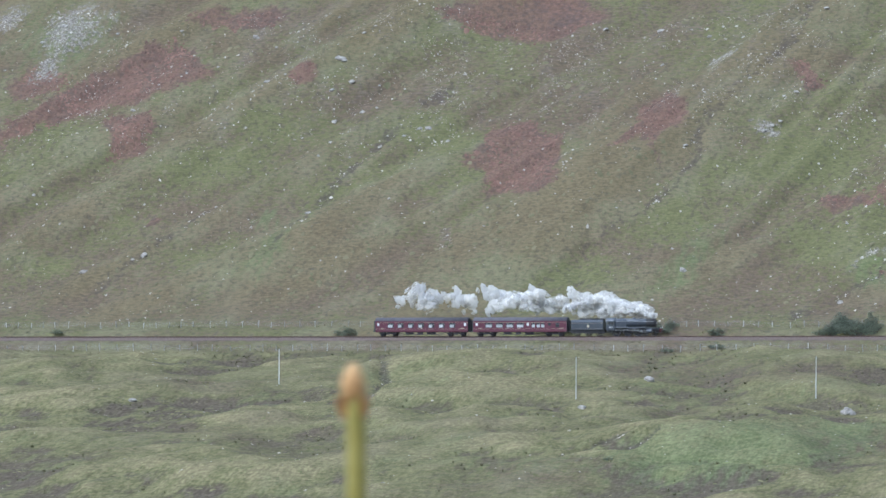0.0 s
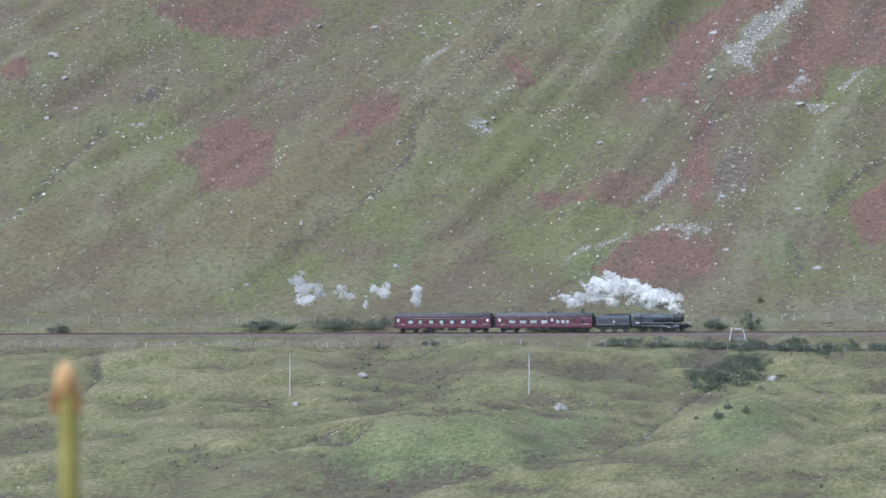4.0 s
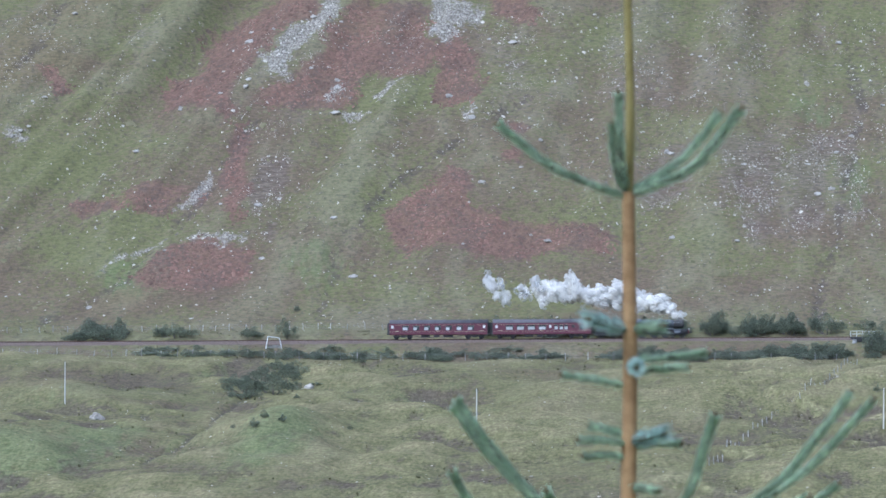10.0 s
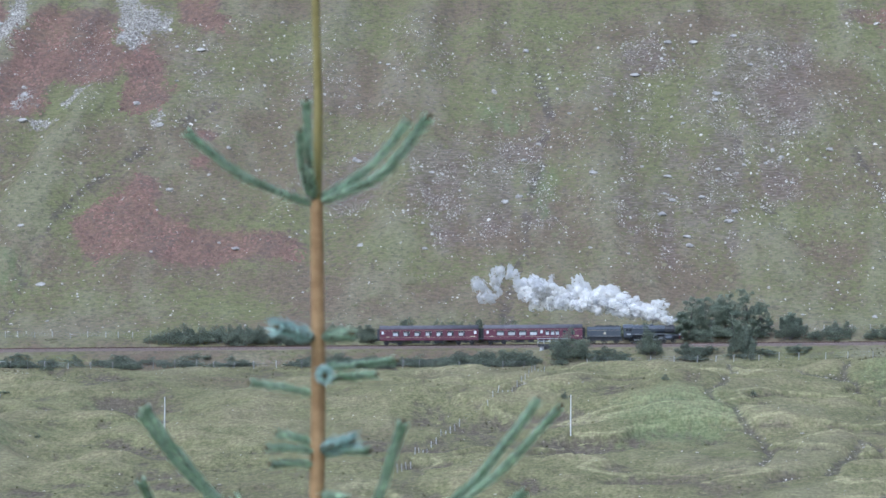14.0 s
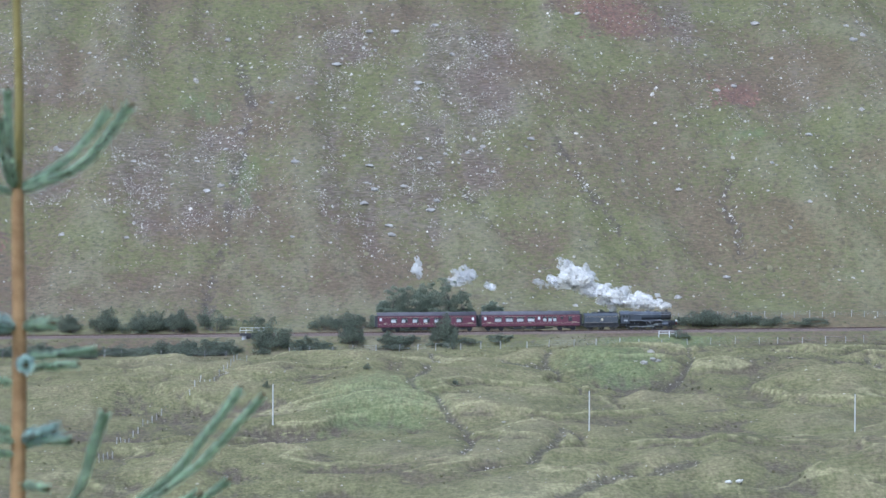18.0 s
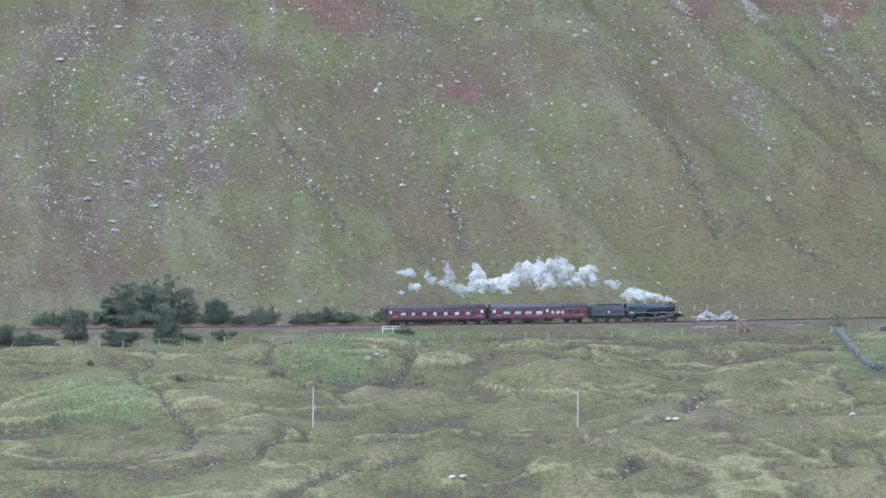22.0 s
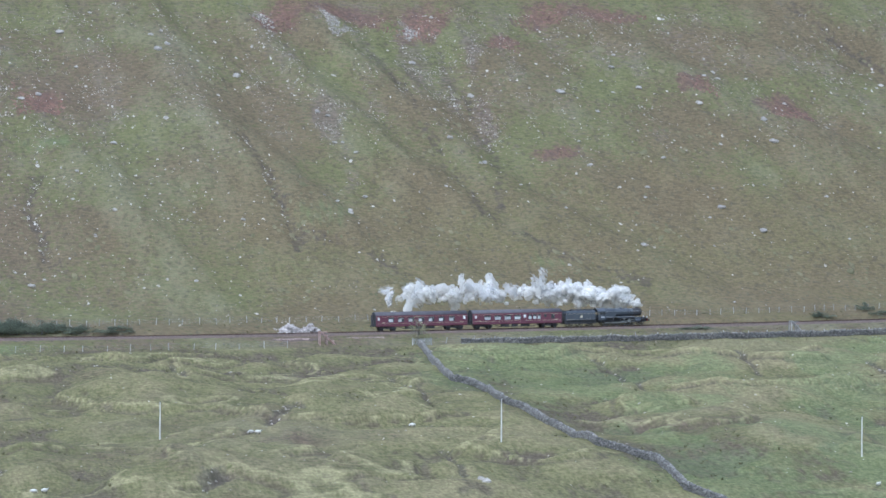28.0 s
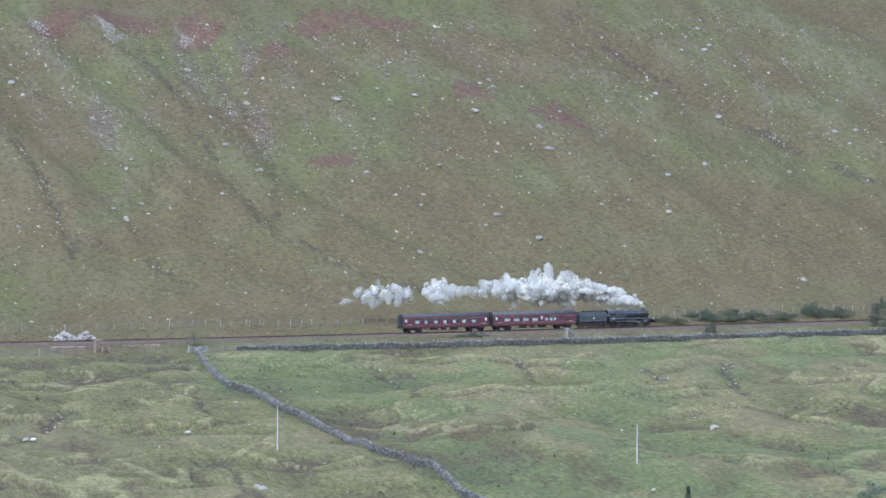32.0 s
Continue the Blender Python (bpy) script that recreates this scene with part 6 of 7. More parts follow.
make_culvert()
make_bridge()
make_barrier(87.0, -8.5, 3.4, "low white wooden barrier at a cattle creep")
PINK = surface("faded_red_timber", (0.26, 0.15, 0.12), (0.46, 0.37, 0.32), 2.5, 0.85, spread=0.8)
make_stile(156.2, -11.0, "faded red and white timber steps up the railway bank", PINK, 3.2, 2.6)
make_stile(257.0, -11.5, "pale timber steps over the railway wall", M_POST, 3.4, 2.9)


def make_rubble():
    rng = np.random.default_rng(44)
    n = 420
    a = np.where(rng.uniform(0, 1, n) < 0.55, -1.9, 2.4)
    dx, dy = rng.normal(0, 1.15, n), rng.normal(0, 0.8, n)
    heap = 1.7 * np.exp(-(dx / 1.6) ** 2 - (dy / 1.2) ** 2) * rng.uniform(0, 1, n)
    p = rail_at(155.0)
    x, y = p.x + a + dx, p.y + 8.0 + dy
    ob = scatter("stone_heap", x, y, rng.uniform(0.12, 0.34, n), M_HEAP, "heap of freshly tipped pale stone by the line", "stones", 0.7, 0.15, 45)
    v = np.zeros(n * 36)
    ob.data.vertices.foreach_get("co", v)
    v = v.reshape(n, 12, 3)
    v[:, :, 2] += heap[:, None]
    ob.data.vertices.foreach_set("co", v.ravel())
    # bare trodden patch before it
    x = np.concatenate([rng.uniform(147.5, 154.5, 200), rng.uniform(162, 170, 60)])
    y = np.array([float(rail_y(v)) for v in x]) - rng.uniform(4.6, 8.0, len(x))
    scatter("tipped_gravel", x, y, rng.uniform(0.1, 0.3, len(x)), M_SPILL, "pinkish gravel spilled down the railway bank", "gravel", 0.5, 0.1, 46)


M_SPILL = surface("pinkish_gravel", (0.23, 0.17, 0.14), (0.38, 0.29, 0.245), 1.4, 0.9, per="island", spread=0.5)
M_HEAP = surface("tipped_stone", (0.28, 0.245, 0.215), (0.50, 0.45, 0.405), 1.4, 0.9, per="island", spread=0.6)
make_rubble()


def make_hurdle():
    h = thing("field_gate", lineside(175.0, -13.6), "grey galvanised field gate beside the wall end", "gate")
    galv = surface("galvanised_bar", (0.40, 0.41, 0.42), (0.55, 0.56, 0.57), 4.0, 0.5, 0.6)
    for z in np.linspace(0.25, 1.25, 6):
        bm = B()
        rod(bm, (-1.7, 0, z), (1.7, 0, z), 0.035, seg=6)
        part("bar", bm, galv, h)
    for x in (-1.7, 0, 1.7):
        bm = B()
        rod(bm, (x, 0, 0.15), (x, 0, 1.3), 0.04, seg=6)
        part("upright", bm, galv, h)
    for x in (-1.95, 1.95):
        bm = B()
        box(bm, x - 0.1, x + 0.1, -0.1, 0.1, -0.5, 1.5)
        part("gate_post", bm, M_POST, h)


make_hurdle()


# ---- sheep ----
M_FLEECE = surface("cream_fleece", (0.62, 0.58, 0.50), (0.82, 0.79, 0.72), 6.0, 0.95, bump=0.8, distance=0.05)
M_FACE = surface("dark_face", (0.05, 0.045, 0.04), (0.10, 0.09, 0.08), 6.0, 0.8)
SHEEP_AT = (
    (71.6, 648.1), (73.3, 649.9), (111.9, 706.7), (112.9, 706), (141.4, 726.9), (194.2, 643.3),
)


def make_sheep(x, y, turn, grazing):
    s = thing("sheep", pose(x, y, ground_at(x, y), 0, 0, turn), "cream-fleeced sheep " + ("grazing with lowered head" if grazing else "standing in the pasture"), "sheep", "sheep in the pasture")
    s.scale = (0.74, 0.74, 0.74)
    bm = B()
    bmesh.ops.create_icosphere(bm, subdivisions=3, radius=1)
    for v in bm.verts:
        v.co *= 1 + 0.1 * noise.noise(v.co * 3)
        v.co = Vector((v.co.x * 0.62, v.co.y * 0.3, v.co.z * 0.33 + 0.68))
    part("body", bm, M_FLEECE, s, smooth=True)
    bm = B()
    z = 0.35 if grazing else 0.95
    rod(bm, (0.5, 0, 0.75), (0.72, 0, z + 0.05), 0.14, 0.1, 10)
    part("neck", bm, M_FLEECE, s)
    bm = B()
    bmesh.ops.create_icosphere(bm, subdivisions=2, radius=1, matrix=Matrix.LocRotScale((0.82, 0, z), Euler((0, 0.6, 0)), (0.19, 0.09, 0.11)))
    part("head", bm, M_FACE, s, "dark face")
    for a, b in ((0.38, 0.15), (0.38, -0.15), (-0.4, 0.15), (-0.4, -0.15)):
        bm = B()
        rod(bm, (a, b, -0.06), (a, b, 0.5), 0.035, 0.06, 8)
        part("leg", bm, M_FACE, s)
    bm = B()
    rod(bm, (-0.6, 0, 0.75), (-0.68, 0, 0.5), 0.05, 0.03, 6)
    part("tail", bm, M_FLEECE, s)
    return s


FLOCK = [make_sheep(x, y, (170, 10, 200, -20, 165, 30, 190)[k], k % 2 == 0) for k, (x, y) in enumerate(SHEEP_AT)]


# ---- young spruces before the camera ----
M_NEEDLE = leafy("blue_green_needle", (0.34, 0.45, 0.28), (0.66, 0.76, 0.56), 60.0, 0.8)
M_NEEDLE_PALE = leafy("pale_blue_needle", (0.42, 0.56, 0.48), (0.66, 0.78, 0.70), 60.0, 0.5)
M_TWIG = surface("spruce_twig", (0.11, 0.12, 0.09), (0.19, 0.19, 0.13), 40.0, 0.8)
M_STEM = surface("orange_brown_stem", (0.25, 0.145, 0.06), (0.42, 0.26, 0.115), 55.0, 0.8, bump=0.5, distance=0.001)
M_LEADER = surface("olive_leader", (0.19, 0.15, 0.045), (0.27, 0.22, 0.075), 50.0, 0.8, bump=0.4, distance=0.001)
M_BUD = surface("brown_bud", (0.10, 0.085, 0.04), (0.17, 0.14, 0.07), 80.0, 0.8)
M_STALK = surface("yellow_stalk", (0.30, 0.25, 0.055), (0.42, 0.35, 0.10), 50.0, 0.7, bump=0.3, distance=0.001)
M_SIDE = surface("brown_side_bud", (0.32, 0.15, 0.05), (0.44, 0.22, 0.08), 80.0, 0.8)
M_TIP = surface("orange_bud", (0.50, 0.26, 0.09), (0.70, 0.44, 0.20), 90.0, 0.8)


def tube(bm, points, r0, r1, seg=10):
    """A round bent stem through the points."""
    p = [Vector(v) for v in points]
    fine = []
    for k in range(len(p) - 1):
        a, b, c, d = p[max(k - 1, 0)], p[k], p[k + 1], p[min(k + 2, len(p) - 1)]
        for j in range(5):
            t = j / 5
            fine.append(0.5 * (2 * b + (c - a) * t + (2 * a - 5 * b + 4 * c - d) * t * t + (3 * b - a - 3 * c + d) * t ** 3))
    fine.append(p[-1])
    rings = []
    for k, q in enumerate(fine):
        t = (fine[min(k + 1, len(fine) - 1)] - fine[max(k - 1, 0)]).normalized()
        u = t.cross(Vector((0.31, 0.9, 0.2))).normalized()
        w = t.cross(u)
        r = r0 + (r1 - r0) * k / (len(fine) - 1)
        rings.append([bm.verts.new(q + (u * math.cos(6.2832 * j / seg) + w * math.sin(6.2832 * j / seg)) * r) for j in range(seg)])
    for a, b in zip(rings, rings[1:]):
        for j in range(seg):
            bm.faces.new((a[j], a[(j + 1) % seg], b[(j + 1) % seg], b[j]))
    bm.faces.new(rings[0]), bm.faces.new(rings[-1])
    return fine


def make_shoot(parent, points, seed, thick=1.0, dense=1.0, pale=False, slim=1.0):
    """A needled side shoot: a twig, its short pressed needles and the end bud."""
    rng = np.random.default_rng(seed)
    bm = B()
    line = tube(bm, points, 0.0024 * thick, 0.0020 * thick, 8)
    shoot = part("shoot", bm, M_TWIG, parent)
    vs = []
    total = sum((b - a).length for a, b in zip(line, line[1:]))
    n = int(total / 0.00026 * dense)
    for k in range(n):
        f = (k + rng.uniform()) / n * (len(line) - 1.001)
        i = int(f)
        q = line[i].lerp(line[i + 1], f - i)
        t = (line[i + 1] - line[i]).normalized()
        u = t.cross(Vector((0.2, 0.95, 0.1))).normalized()
        w = t.cross(u)
        a = rng.uniform(0, 6.2832)
        out = u * math.cos(a) + w * math.sin(a)
        ln = 0.0115 * rng.uniform(0.8, 1.15) * thick
        # needles lie forward along the twig and stand out round the end
        end = k > n * 0.93
        tip = q + (t * (0.35 if end else 0.80) + out * (0.62 if end else 0.50) * slim) * ln + out * 0.0021 * thick
        side = t.cross(out) * 0.0013
        root = q + out * 0.0019 * thick
        vs += [root - side, tip, root + side]
    v = np.array([tuple(p) for p in vs])
    ob = arrays("needles", v, np.arange(len(v)).reshape(-1, 3), M_NEEDLE_PALE if pale else M_NEEDLE)
    ob.parent = shoot
    bm = B()
    d = (line[-1] - line[-2]).normalized()
    rod(bm, line[-1] - d * 0.002, line[-1] + d * 0.006, 0.0022 if pale else 0.0036, 0.0016 if pale else 0.0022, 8)
    part("bud", bm, M_BUD, shoot, "dark brown end bud")
    return shoot


def make_spruce():
    """The top of a young spruce, five metres off; u and v in millimetres from its upper whorl."""
    x0, y0, z0 = -0.2213, 5.0, 0.0062
    base = ground_at(x0, y0)
    t = thing("young_spruce", pose(x0, y0, z0), "young spruce with bluish shoots and an orange-brown stem", "conifer")

    def P(u, v, d=0.0):
        return (u / 1000, d / 1000, v / 1000)

    bm = B()
    tube(bm, [P(0, -330), P(2, -200), P(1, -100), P(0, 4)], 0.0085, 0.0068, 14)
    part("upper_stem", bm, M_STEM, t, "scaly orange-brown stem")
    bm = B()
    rod(bm, (0.004, 0, base - z0 - 0.3), (0, 0, -0.325), 0.022, 0.0085, 12)
    part("lower_stem", bm, M_STEM, t, "scaly orange-brown stem")
    bm = B()
    tube(bm, [P(0, 0), P(2, 90), P(0, 180), P(-4, 330)], 0.0053, 0.0040, 12)
    part("leader", bm, M_LEADER, t, "smooth olive leading shoot")
    bm = B()
    rod(bm, P(-4, 328), P(-4.5, 345), 0.006, 0.002, 10)
    part("leader_bud", bm, M_BUD, t)
    shoots = [
        ([P(-4, -2), P(-70, 24, -20), P(-110, 52, -25), P(-139, 76, -30)], 1.0), ([P(-4, 4, -4), P(-8, 60, -28), P(-9, 108, -36)], 1.0),
        ([P(-8, 8, -3), P(-16, 45, -20), P(-17, 75, -26)], 0.8), ([P(4, 4), P(56, 38, 14), P(98, 88, 22)], 1.0), ([P(6, 2, -4), P(70, 30, -22), P(122, 92, -34)], 1.15),
        # small shoots between the whorls
        ([P(-4, -146, -4), P(-22, -139, -26), P(-40, -134, -44)], 1.6), ([P(5, -146), P(20, -144, -10), P(36, -142, -15)], 1.4), ([P(5, -184, -6), P(9, -185, -30), P(11, -186, -52)], 1.4),
        ([P(8, -178), P(44, -176, 10), P(83, -172, 14)], 0.9), ([P(8, -192), P(36, -188, -8), P(62, -186, -12)], 1.0), ([P(-4, -207), P(-36, -201, 8), P(-70, -196, 10)], 0.95),
        ([P(-4, -262), P(-20, -256, 6), P(-40, -252, 9)], 0.95), ([P(-4, -270, -4), P(-26, -266, -14), P(-50, -265, -20)], 0.95), ([P(-4, -284, -4), P(-24, -283, -10), P(-46, -283, -14)], 0.95),
        ([P(6, -268, -5), P(22, -262, -24), P(38, -258, -34)], 1.6), ([P(6, -274), P(30, -270, 6), P(54, -270, 8)], 0.95), ([P(-2, -318), P(14, -318, -10), P(30, -320, -14)], 1.0),
        # lower whorl
        ([P(-8, -420), P(-100, -328, -14), P(-152, -268, -20), P(-185, -222, -26)], 1.05), ([P(-8, -424, 6), P(-108, -330, 12), P(-160, -275, 10), P(-192, -230, 8)], 0.95),
        ([P(-8, -430, -8), P(-150, -345, -60), P(-185, -298, -80)], 1.0), ([P(-6, -425, -20), P(-60, -360, -80), P(-82, -316, -110)], 1.05),
        ([P(8, -420), P(150, -322, 14), P(195, -275, 16), P(240, -216, 20)], 1.1), ([P(8, -424, -8), P(165, -318, -20), P(215, -275, -26), P(264, -221, -32)], 0.95),
        ([P(6, -420, -10), P(64, -326, -40), P(82, -276, -48), P(95, -238, -54)], 1.15), ([P(6, -430, -20), P(120, -362, -70), P(195, -322, -100)], 1.0), ([P(8, -440, 10), P(150, -370, 40), P(226, -318, 60)], 0.9),
    ]
    for k, (pts, thick) in enumerate(shoots):
        make_shoot(t, pts, 200 + k, thick, pale=k in (5, 7, 14), slim=0.82 if k > 16 else 1.0)
    # whorls below
    for z, reach, n in ((-0.75, 0.42, 6), (-1.15, 0.6, 7), (-1.6, 0.75, 7)):
        for k in range(n):
            a = 6.2832 * k / n + z
            c, s = math.cos(a), math.sin(a)
            make_shoot(t, [(0, 0, z), (c * reach * 0.5, s * reach * 0.5, z + 0.05), (c * reach, s * reach, z + 0.2)], 300 + k, 1.6, 0.35)


make_spruce()


def make_bud_stem():
    """The bare leading shoot of a smaller spruce close to the lens."""
    r = 1.6
    a = radians(-15.30)
    x0, y0 = r * math.sin(a), r * math.cos(a)
    z1 = -0.0585
    base = ground_at(x0, y0)
    t = thing("spruce_leader", pose(x0, y0, z1), "bare olive leading shoot with an orange terminal bud", "conifer")
    bm = B()
    tube(bm, [(0.0012, 0, -0.32), (0.0012, 0, -0.06), (0.0008, 0, -0.012)], 0.0038, 0.0031, 14)
    part("leader", bm, M_STALK, t, "smooth yellow-olive stem")
    bm = B()
    rod(bm, (0.0, 0, base - z1 - 0.2), (0.0012, 0, -0.315), 0.012, 0.0036, 12)
    part("lower_stem", bm, M_STEM, t)
    bm = B()
    lathe(bm, [(0.0026, -0.014), (0.0040, -0.011), (0.0044, -0.008), (0.0036, -0.004), (0.0018, -0.0008), (0.0004, 0.0)], "z", (0, 0, 0), 16)
    part("terminal_bud", bm, M_TIP, t, "pale orange pointed bud", True)
    for s in (-1, 1):
        bm = B()
        rod(bm, (s * 0.0022, 0, -0.018), (s * 0.0050, -0.001, -0.012), 0.0024, 0.0014, 8)
        part("side_bud", bm, M_SIDE, t, "small brown side bud")
    for k in range(6):
        a = 6.2832 * k / 6
        make_shoot(t, [(0, 0, -0.30), (0.1 * math.cos(a), 0.1 * math.sin(a), -0.26), (0.2 * math.cos(a), 0.2 * math.sin(a), -0.2)], 400 + k, 1.4, 0.5)


make_bud_stem()


def make_conifer(x, y, top, seed):
    """A small spruce in the valley, of which the tip shows."""
    base = ground_at(x, y)
    h = top - base
    t = thing("spruce_tree", pose(x, y, base), "dark young spruce tree standing below the pasture", "conifer")
    bm = B()
    rod(bm, (0, 0, -0.3), (0, 0, h), 0.16, 0.015, 8)
    part("trunk", bm, M_BARK, t)
    rng = np.random.default_rng(seed)
    vs = []
    n = 5200
    f = rng.uniform(0, 1, n) ** 0.7
    z = h * (0.12 + 0.88 * f)
    r = (1 - f) * h * 0.3 * rng.uniform(0.25, 1, n) * (0.7 + 0.3 * np.sin(z * 9))
    a = rng.uniform(0, 6.2832, n)
    p = np.stack([r * np.cos(a), r * np.sin(a), z - 0.25 * r], -1)
    d = rng.normal(size=(n, 3)) * 0.12
    e = rng.normal(size=(n, 3)) * 0.09
    v = np.stack([p - d, p + e, p + d], 1).reshape(-1, 3)
    crown = arrays("crown", v, np.arange(n * 3).reshape(-1, 3), M_LEAF)
    crown.parent = t


make_conifer(169.5, 546.5, -33.9, 8)


# ---- what moves ----
# seconds, place of the front buffers along the line
RUN = ((0, -183.1), (1, -166.8), (3, -135.1), (7, -73.1), (9, -42.7), (11, -12.7), (13, 17.2), (17, 75.6), (19, 104.5), (21, 132.6), (24, 174.2), (26, 201.6), (28, 228.7), (31, 269.7), (32, 283.2))
RUN_T, RUN_D = (np.array(v, float) for v in zip(*RUN))
RUN_FIT = np.polyfit(RUN_T, RUN_D, 4)


def run(t):
    """Front buffers at t seconds: a smooth run that keeps to the timed places."""
    late = RUN_D - np.polyval(RUN_FIT, RUN_T)
    k = np.exp(-((t - RUN_T) / 1.6) ** 2)
    return float(np.polyval(RUN_FIT, t) + (late * k).sum() / (k.sum() + 0.25))


def vehicle_pose(t, front, length):
    d = run(t) - front
    a, b = rail_at(d - 0.15 * length), rail_at(d - 0.85 * length)
    u = (a - b).normalized()
    side = Vector((0, 0, 1)).cross(u).normalized()
    m = Matrix((u, side, u.cross(side))).transposed().to_4x4()
    m.translation = (a + b) / 2
    return m


# how fast the air falls behind the engine, metres a second
LAG_T = (-10, 1, 3, 5, 9, 11, 13, 16, 18, 19, 21, 24, 25.5, 28, 32)
LAG_V = (8.0, 7.5, 6.5, 5.6, 5.6, 6.2, 5.0, 6.5, 7.4, 9.0, 9.5, 9.0, 5.0, 3.5, 3.4)
LAG_AT = np.arange(-10, 32.05, 0.05)
LAG_SUM = np.cumsum(np.interp(LAG_AT, LAG_T, LAG_V)) * 0.05


def steam_at(t, t0, rise, drift, north):
    """Place at t of a puff that left the chimney at t0, in the plume's space (which rides with the engine)."""
    k = t - t0
    back = float(np.interp(t, LAG_AT, LAG_SUM) - np.interp(t0, LAG_AT, LAG_SUM)) * (0.92 + 0.16 * drift)
    up = 0.9 * (1 - math.exp(-max(k, 0) / 0.3)) + rise * k * (1 - 0.045 * min(k, 9))
    return 3.45 - back, north * (1 - math.exp(-max(k, 0) / 2.2)), 3.75 + up


# how briskly the exhaust climbs, by the second at which it leaves the chimney
CLIMB_T = (-8, 0, 1, 1.6, 2.2, 2.8, 3.5, 5, 6, 7.5, 8.5, 9.5, 12, 13, 14.5, 15.3, 15.9, 16.5, 18, 19, 19.6, 20.6, 20.9, 21.0, 24, 26, 28, 29, 32)
CLIMB_V = (0.45, 0.45, 0.7, 1.6, 2.0, 1.3, 0.8, 1.0, 1.0, 1.4, 1.6, 1.2, 1.3, 0.9, 1.1, 2.3, 2.1, 0.6, 0.6, 1.4, 2.3, 2.4, 2.2, 0.3, 0.4, 0.6, 0.7, 0.9, 0.9)
# how thick it is
THICK_T = (-8, -5, -2, 0, 1.2, 2.0, 3.0, 4.4, 8, 12, 14.5, 15.5, 16.3, 18.5, 20.3, 20.6, 21.1, 21.3, 23, 24, 24.4, 25, 27, 32)
THICK_V = (0.5, 0.6, 0.9, 1.0, 0.6, 0.9, 1.0, 1.0, 1.0, 1.0, 0.8, 1.0, 0.7, 0.8, 0.8, 0.15, 0.15, 0.8, 0.8, 0.6, 0.6, 1.1, 1.3, 1.3)
# how long it hangs in the air
LAST_T = (-8, -4, -2, 0.4, 1.4, 1.8, 4, 11, 13, 14.6, 15.3, 16.5, 19, 21, 21.4, 23.5, 24.2, 25, 32)
LAST_V = (1.7, 1.15, 0.7, 0.5, 0.5, 1.05, 1.1, 1.1, 0.65, 0.45, 0.85, 0.85, 1.0, 0.9, 2.3, 2.3, 1.2, 1.8, 1.9)


def vapour(name, colour, through_it, cover):
    """White droplets: light goes on through them; cover is how much of it they stop."""
    m, tree, bsdf = material(name)
    bsdf.inputs["Base Color"].default_value = rgb(colour)
    bsdf.inputs["Roughness"].default_value, bsdf.inputs["Specular IOR Level"].default_value = 1.0, 0.0
    glow, both = tree.nodes.new("ShaderNodeBsdfTranslucent"), tree.nodes.new("ShaderNodeMixShader")
    clear, thin = tree.nodes.new("ShaderNodeBsdfTransparent"), tree.nodes.new("ShaderNodeMixShader")
    glow.inputs["Color"].default_value = rgb(colour)
    both.inputs[0].default_value = through_it
    tree.links.new(bsdf.outputs[0], both.inputs[1])
    tree.links.new(glow.outputs[0], both.inputs[2])
    tree.links.new(clear.outputs[0], thin.inputs[1])
    tree.links.new(both.outputs[0], thin.inputs[2])
    tree.links.new(thin.outputs[0], tree.nodes["Material Output"].inputs["Surface"])
    rnd = tree.nodes.new("ShaderNodeObjectInfo").outputs["Random"]
    tree.links.new(maths(tree, "ADD", maths(tree, "MULTIPLY", rnd, cover * 0.6), cover * 0.7), thin.inputs[0])
    return m


def droplet_cloud(name, seed, count, size, ragged, mat):
    """A feathered knot of vapour about one metre in radius: small flakes round a few lumps, thinning outwards."""
    rng = np.random.default_rng(seed)
    lumps = rng.normal(size=(11, 3)) * np.array([0.5, 0.4, 0.36]) * ragged
    radius = rng.uniform(0.2, 0.46, 11)
    which = rng.choice(11, count, p=radius ** 2 / (radius ** 2).sum())
    d = rng.normal(size=(count, 3))
    d /= np.linalg.norm(d, axis=1)[:, None]
    p = lumps[which] + d * (radius[which] * (0.55 + 0.45 * rng.uniform(0, 1, count) ** 0.6 + np.abs(rng.normal(size=count)) * 0.16))[:, None]
    # the droplets take the light of the sky and pass it on
    face = 0.55 * d + np.array([-0.2, -0.3, 0.65]) + 0.2 * rng.normal(size=(count, 3))
    a = np.cross(face, rng.normal(size=(count, 3)))
    a /= np.linalg.norm(a, axis=1)[:, None]
    b = np.cross(face / np.linalg.norm(face, axis=1)[:, None], a)
    k = (size * rng.uniform(0.6, 1.4, count))[:, None]
    v = np.stack([p - a * k, p + b * k, p + a * k, p - b * k], 1).reshape(-1, 3)
    ob = arrays(name, v, np.arange(count * 4).reshape(-1, 4), mat)
    me = ob.data
    bpy.data.objects.remove(ob)
    return me


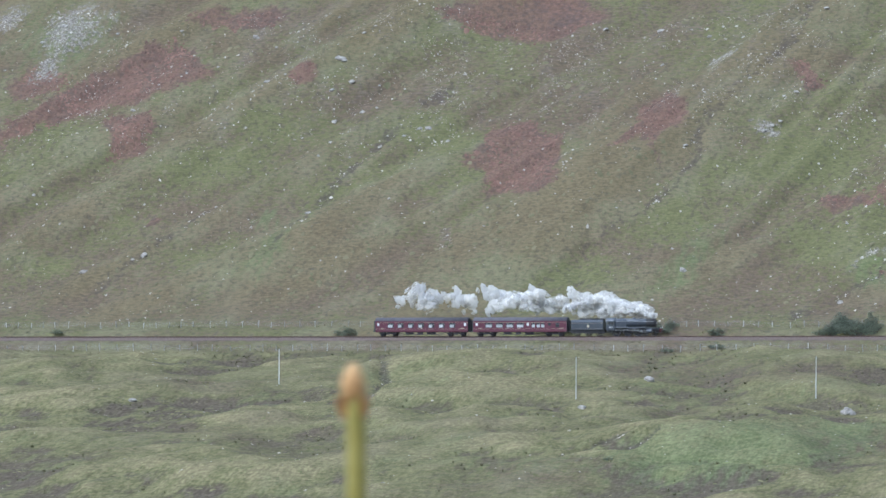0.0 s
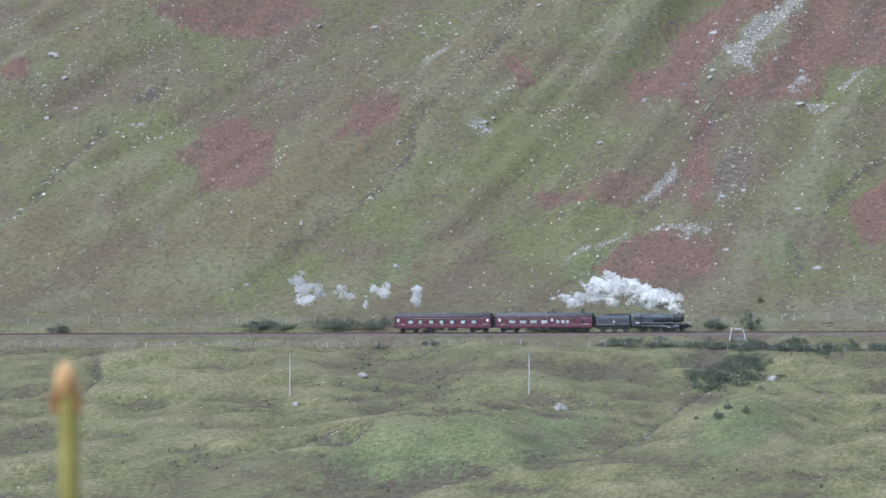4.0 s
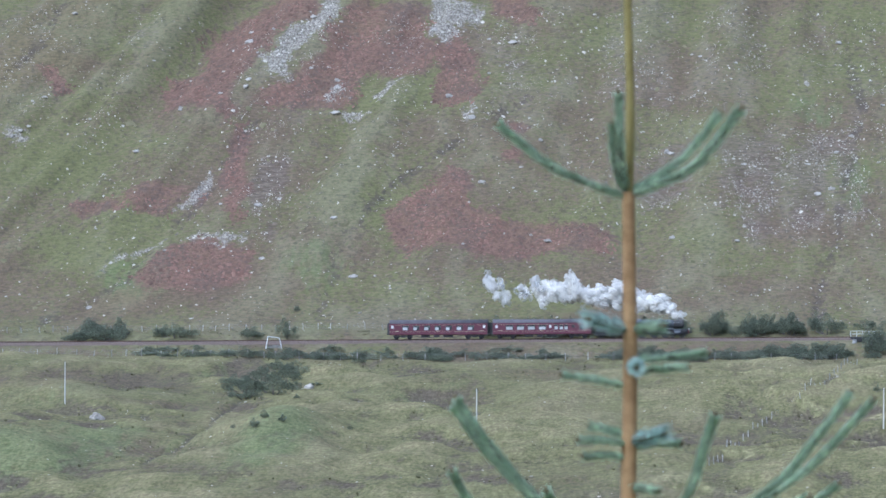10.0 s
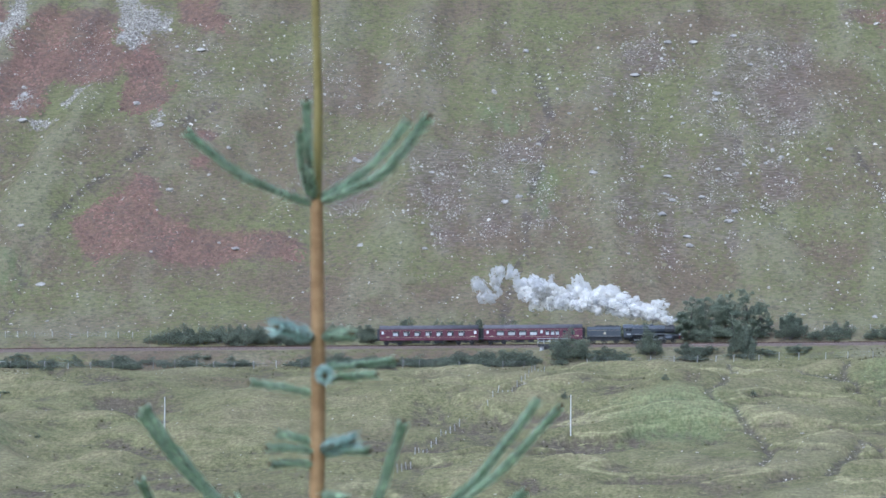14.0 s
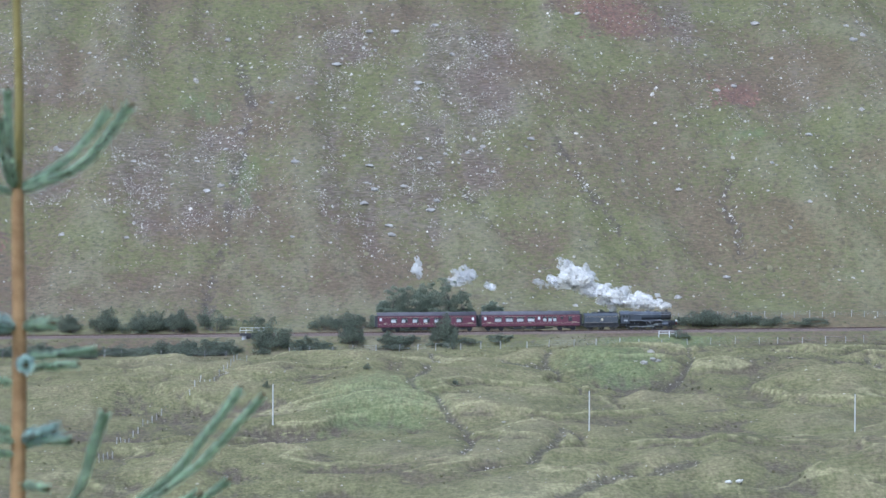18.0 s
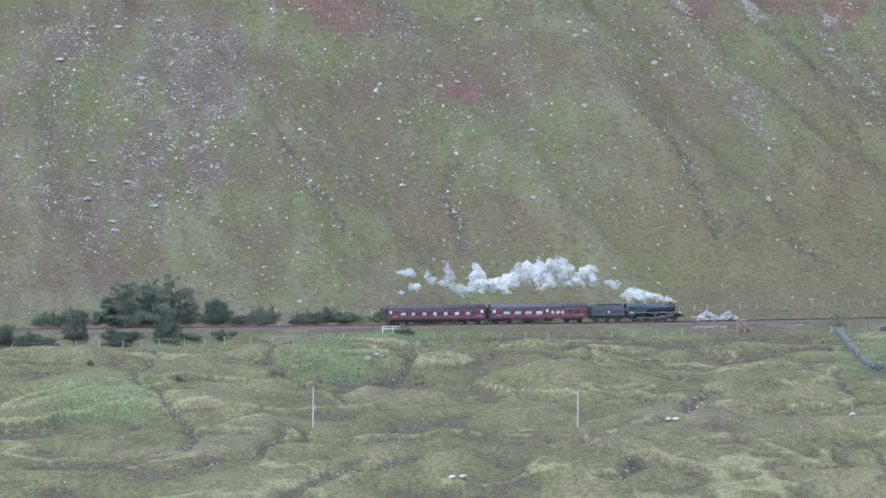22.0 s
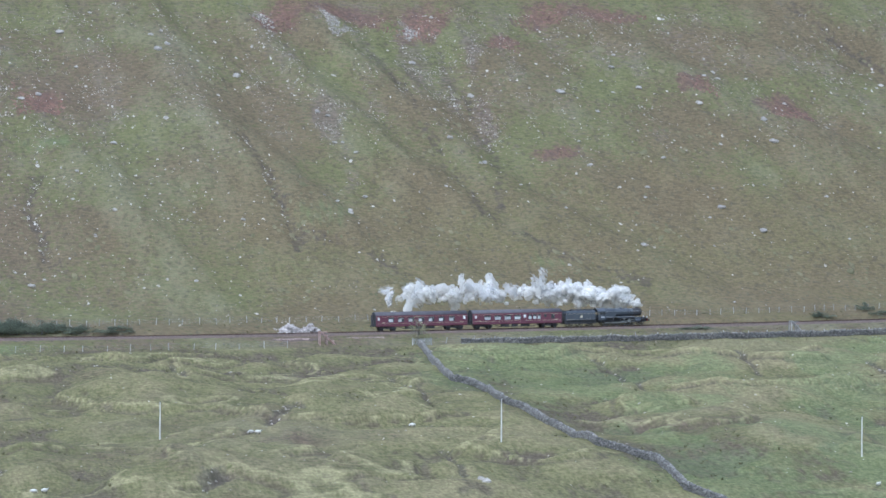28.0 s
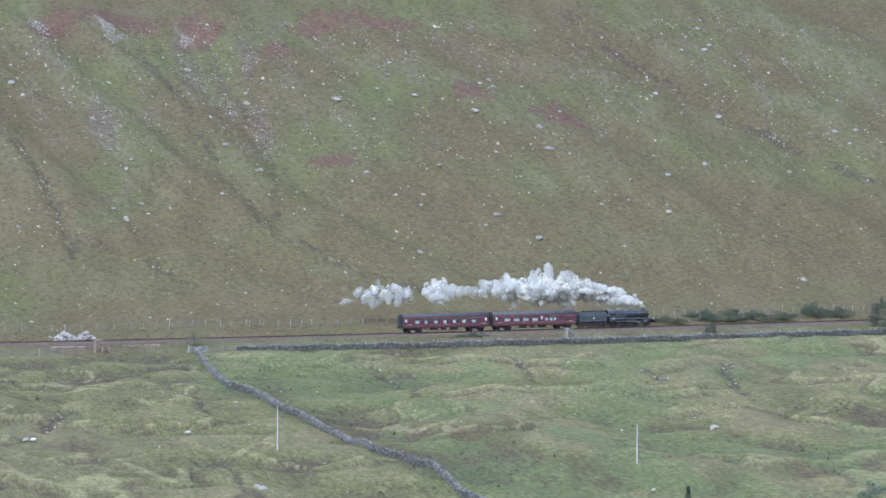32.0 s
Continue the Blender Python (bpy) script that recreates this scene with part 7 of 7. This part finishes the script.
def make_steam():
    dense = vapour("steam", (0.985, 0.965, 0.92), 0.62, 0.5)
    faint = vapour("thin_steam", (0.92, 0.90, 0.86), 0.5, 0.35)
    rng = random.Random(8)
    shapes = [droplet_cloud("puff", 500 + k, 460, 0.14, 1.0, dense) for k in range(8)]
    wisps = [droplet_cloud("wisp", 520 + k, 320, 0.13, 0.75, faint) for k in range(5)]
    plume = thing("steam_plume", Matrix(), "billowing white steam trailing from the locomotive chimney", "steam")
    puffs = []
    t0 = -7.5
    while t0 < 31.98:
        thick = np.interp(t0, THICK_T, THICK_V)
        for size, chance in (("small", 1.0), ("small", 0.8), ("large", 0.95), ("large", 0.25), ("wisp", 0.8)):
            if rng.random() > chance * thick:
                continue
            ob = new("wisp" if size == "wisp" else "puff", wisps[rng.randrange(5)] if size == "wisp" else shapes[rng.randrange(8)])
            ob.parent = plume
            life = {"small": rng.uniform(1.5, 4.5), "large": rng.uniform(2.2, 5.2), "wisp": rng.uniform(4.5, 8.0)}[size]
            puffs.append((ob, t0 + rng.uniform(0, 0.1), size, life, rng.random(), rng.random(), rng.random(), rng.random()))
            k = {"small": rng.uniform(0.5, 1.1), "large": rng.uniform(1.0, 2.0), "wisp": rng.uniform(1.0, 1.9)}[size]
            ob.scale = (k * rng.uniform(1.0, 1.6), k, k * rng.uniform(0.75, 1.05))
        t0 += 0.09
    return plume, puffs


PLUME, PUFFS = make_steam()


def motions():
    # one ewe trots a few steps
    ewe = FLOCK[4]
    at = ewe.matrix_basis.copy()
    walk(ewe, [(t, Matrix.Translation((dx, 0, ground_at(at.translation.x + dx, at.translation.y) - at.translation.z)) @ at) for t, dx in ((0, 3.6), (23, 3.6), (24, 2.2), (25.2, 0.2), (26, 0), (32, 0))])
    times = [0.5 * k for k in range(65)]
    for ob, front, length in ((ENGINE, 0.0, 11.8), (PLUME, 0.0, 11.8), (TENDER, 11.6, 7.6), (COACH_FRONT, 19.15, 20.45), (COACH_REAR, 39.6, 20.45)):
        walk(ob, [(t, vehicle_pose(t, front, length)) for t in times])
    # wheels roll with the run
    for ob, x, r in WHEELS:
        beat = 1 / 30 if r < 0.6 else 2 / 30
        rows = []
        for k in range(int(round(32 / beat)) + 1):
            t = min(32.0, k * beat)
            rows.append((t, pose(x, 0, r, 0, math.degrees((run(t) - run(0)) / r), 0)))
        walk(ob, rows)
    # the rods go round with the driving wheels
    coupling, connecting = [], []
    for k in range(481):
        t = min(32.0, k * 2 / 30)
        a = (run(t) - run(0)) / 0.915
        x, z = 0.33 * math.sin(a), 0.33 * math.cos(a)
        coupling.append((t, pose(x, 0, z)))
        connecting.append((t, pose(5.9 - 7.23 + x, 0, 0.915 + z, 0, math.degrees(math.asin((z - 0.105) / 2.9)), 0)))
    walk(RODS[0], coupling)
    walk(RODS[1], connecting)
    # puffs wait below the engine, leave the chimney, climb and thin out, and sink away when they have gone
    for ob, t0, size, life, a, b, c, d in PUFFS:
        rise = float(np.interp(t0, CLIMB_T, CLIMB_V)) * (0.72 + 0.56 * a)
        spread = 0.6 if size == "small" else 1.4
        start = round((t0 + {"small": 0.0, "large": 0.4, "wisp": 1.2}[size]) * 30) / 30
        end = round((t0 + max(life * float(np.interp(t0, LAST_T, LAST_V)), 0.6 if size == "small" else 1.5)) * 30) / 30

        def at(t, fall=0.0):
            x, y, z = steam_at(t, t0, rise, b, 13 + 6 * c)
            wide = spread * (1 - math.exp(-max(t - t0, 0) / 0.7))
            z += 0.5 * ob.scale.z
            return pose(x, y + wide * (b - 0.5), z + wide * (d - 0.5) * 2 - fall, 24 * c * (t - t0), 20 * a * (t - t0), 360 * d if size == "small" else 80 * (d - 0.5))

        flight = [start + k for k in (0, 0.15, 0.35, 0.6, 0.9, 1.3, 1.8, 2.4, 3.1, 3.9, 4.8, 5.8, 7.0, 8.4, 10.0) if start + k < end - 0.1] + [end]
        rows = []
        if start > 31.9:
            walk(ob, [(0.0, at(start, 24)), (32.0, at(start, 24))])
            continue
        if start > 0.05:
            rows += [(0.0, at(start, 24))] + ([(start - 1 / 30, at(start, 24))] if start > 0.12 else [])
        elif end > 0:
            rows.append((0.0, at(0.0)))
        else:
            rows.append((0.0, at(0.0, 60)))
        rows += [(t, at(t)) for t in flight if 0.05 < t < 32]
        if end + 1 / 30 < 31.9:
            rows += [(end + 1 / 30, at(end + 1 / 30, 60))] if end + 1 / 30 > 0.1 else []
            rows.append((32.0, at(32.0, 60 + 40 * rise)))
        else:
            rows.append((32.0, at(32.0)))
        walk(ob, [(t, m) for t, m in rows])



motions()
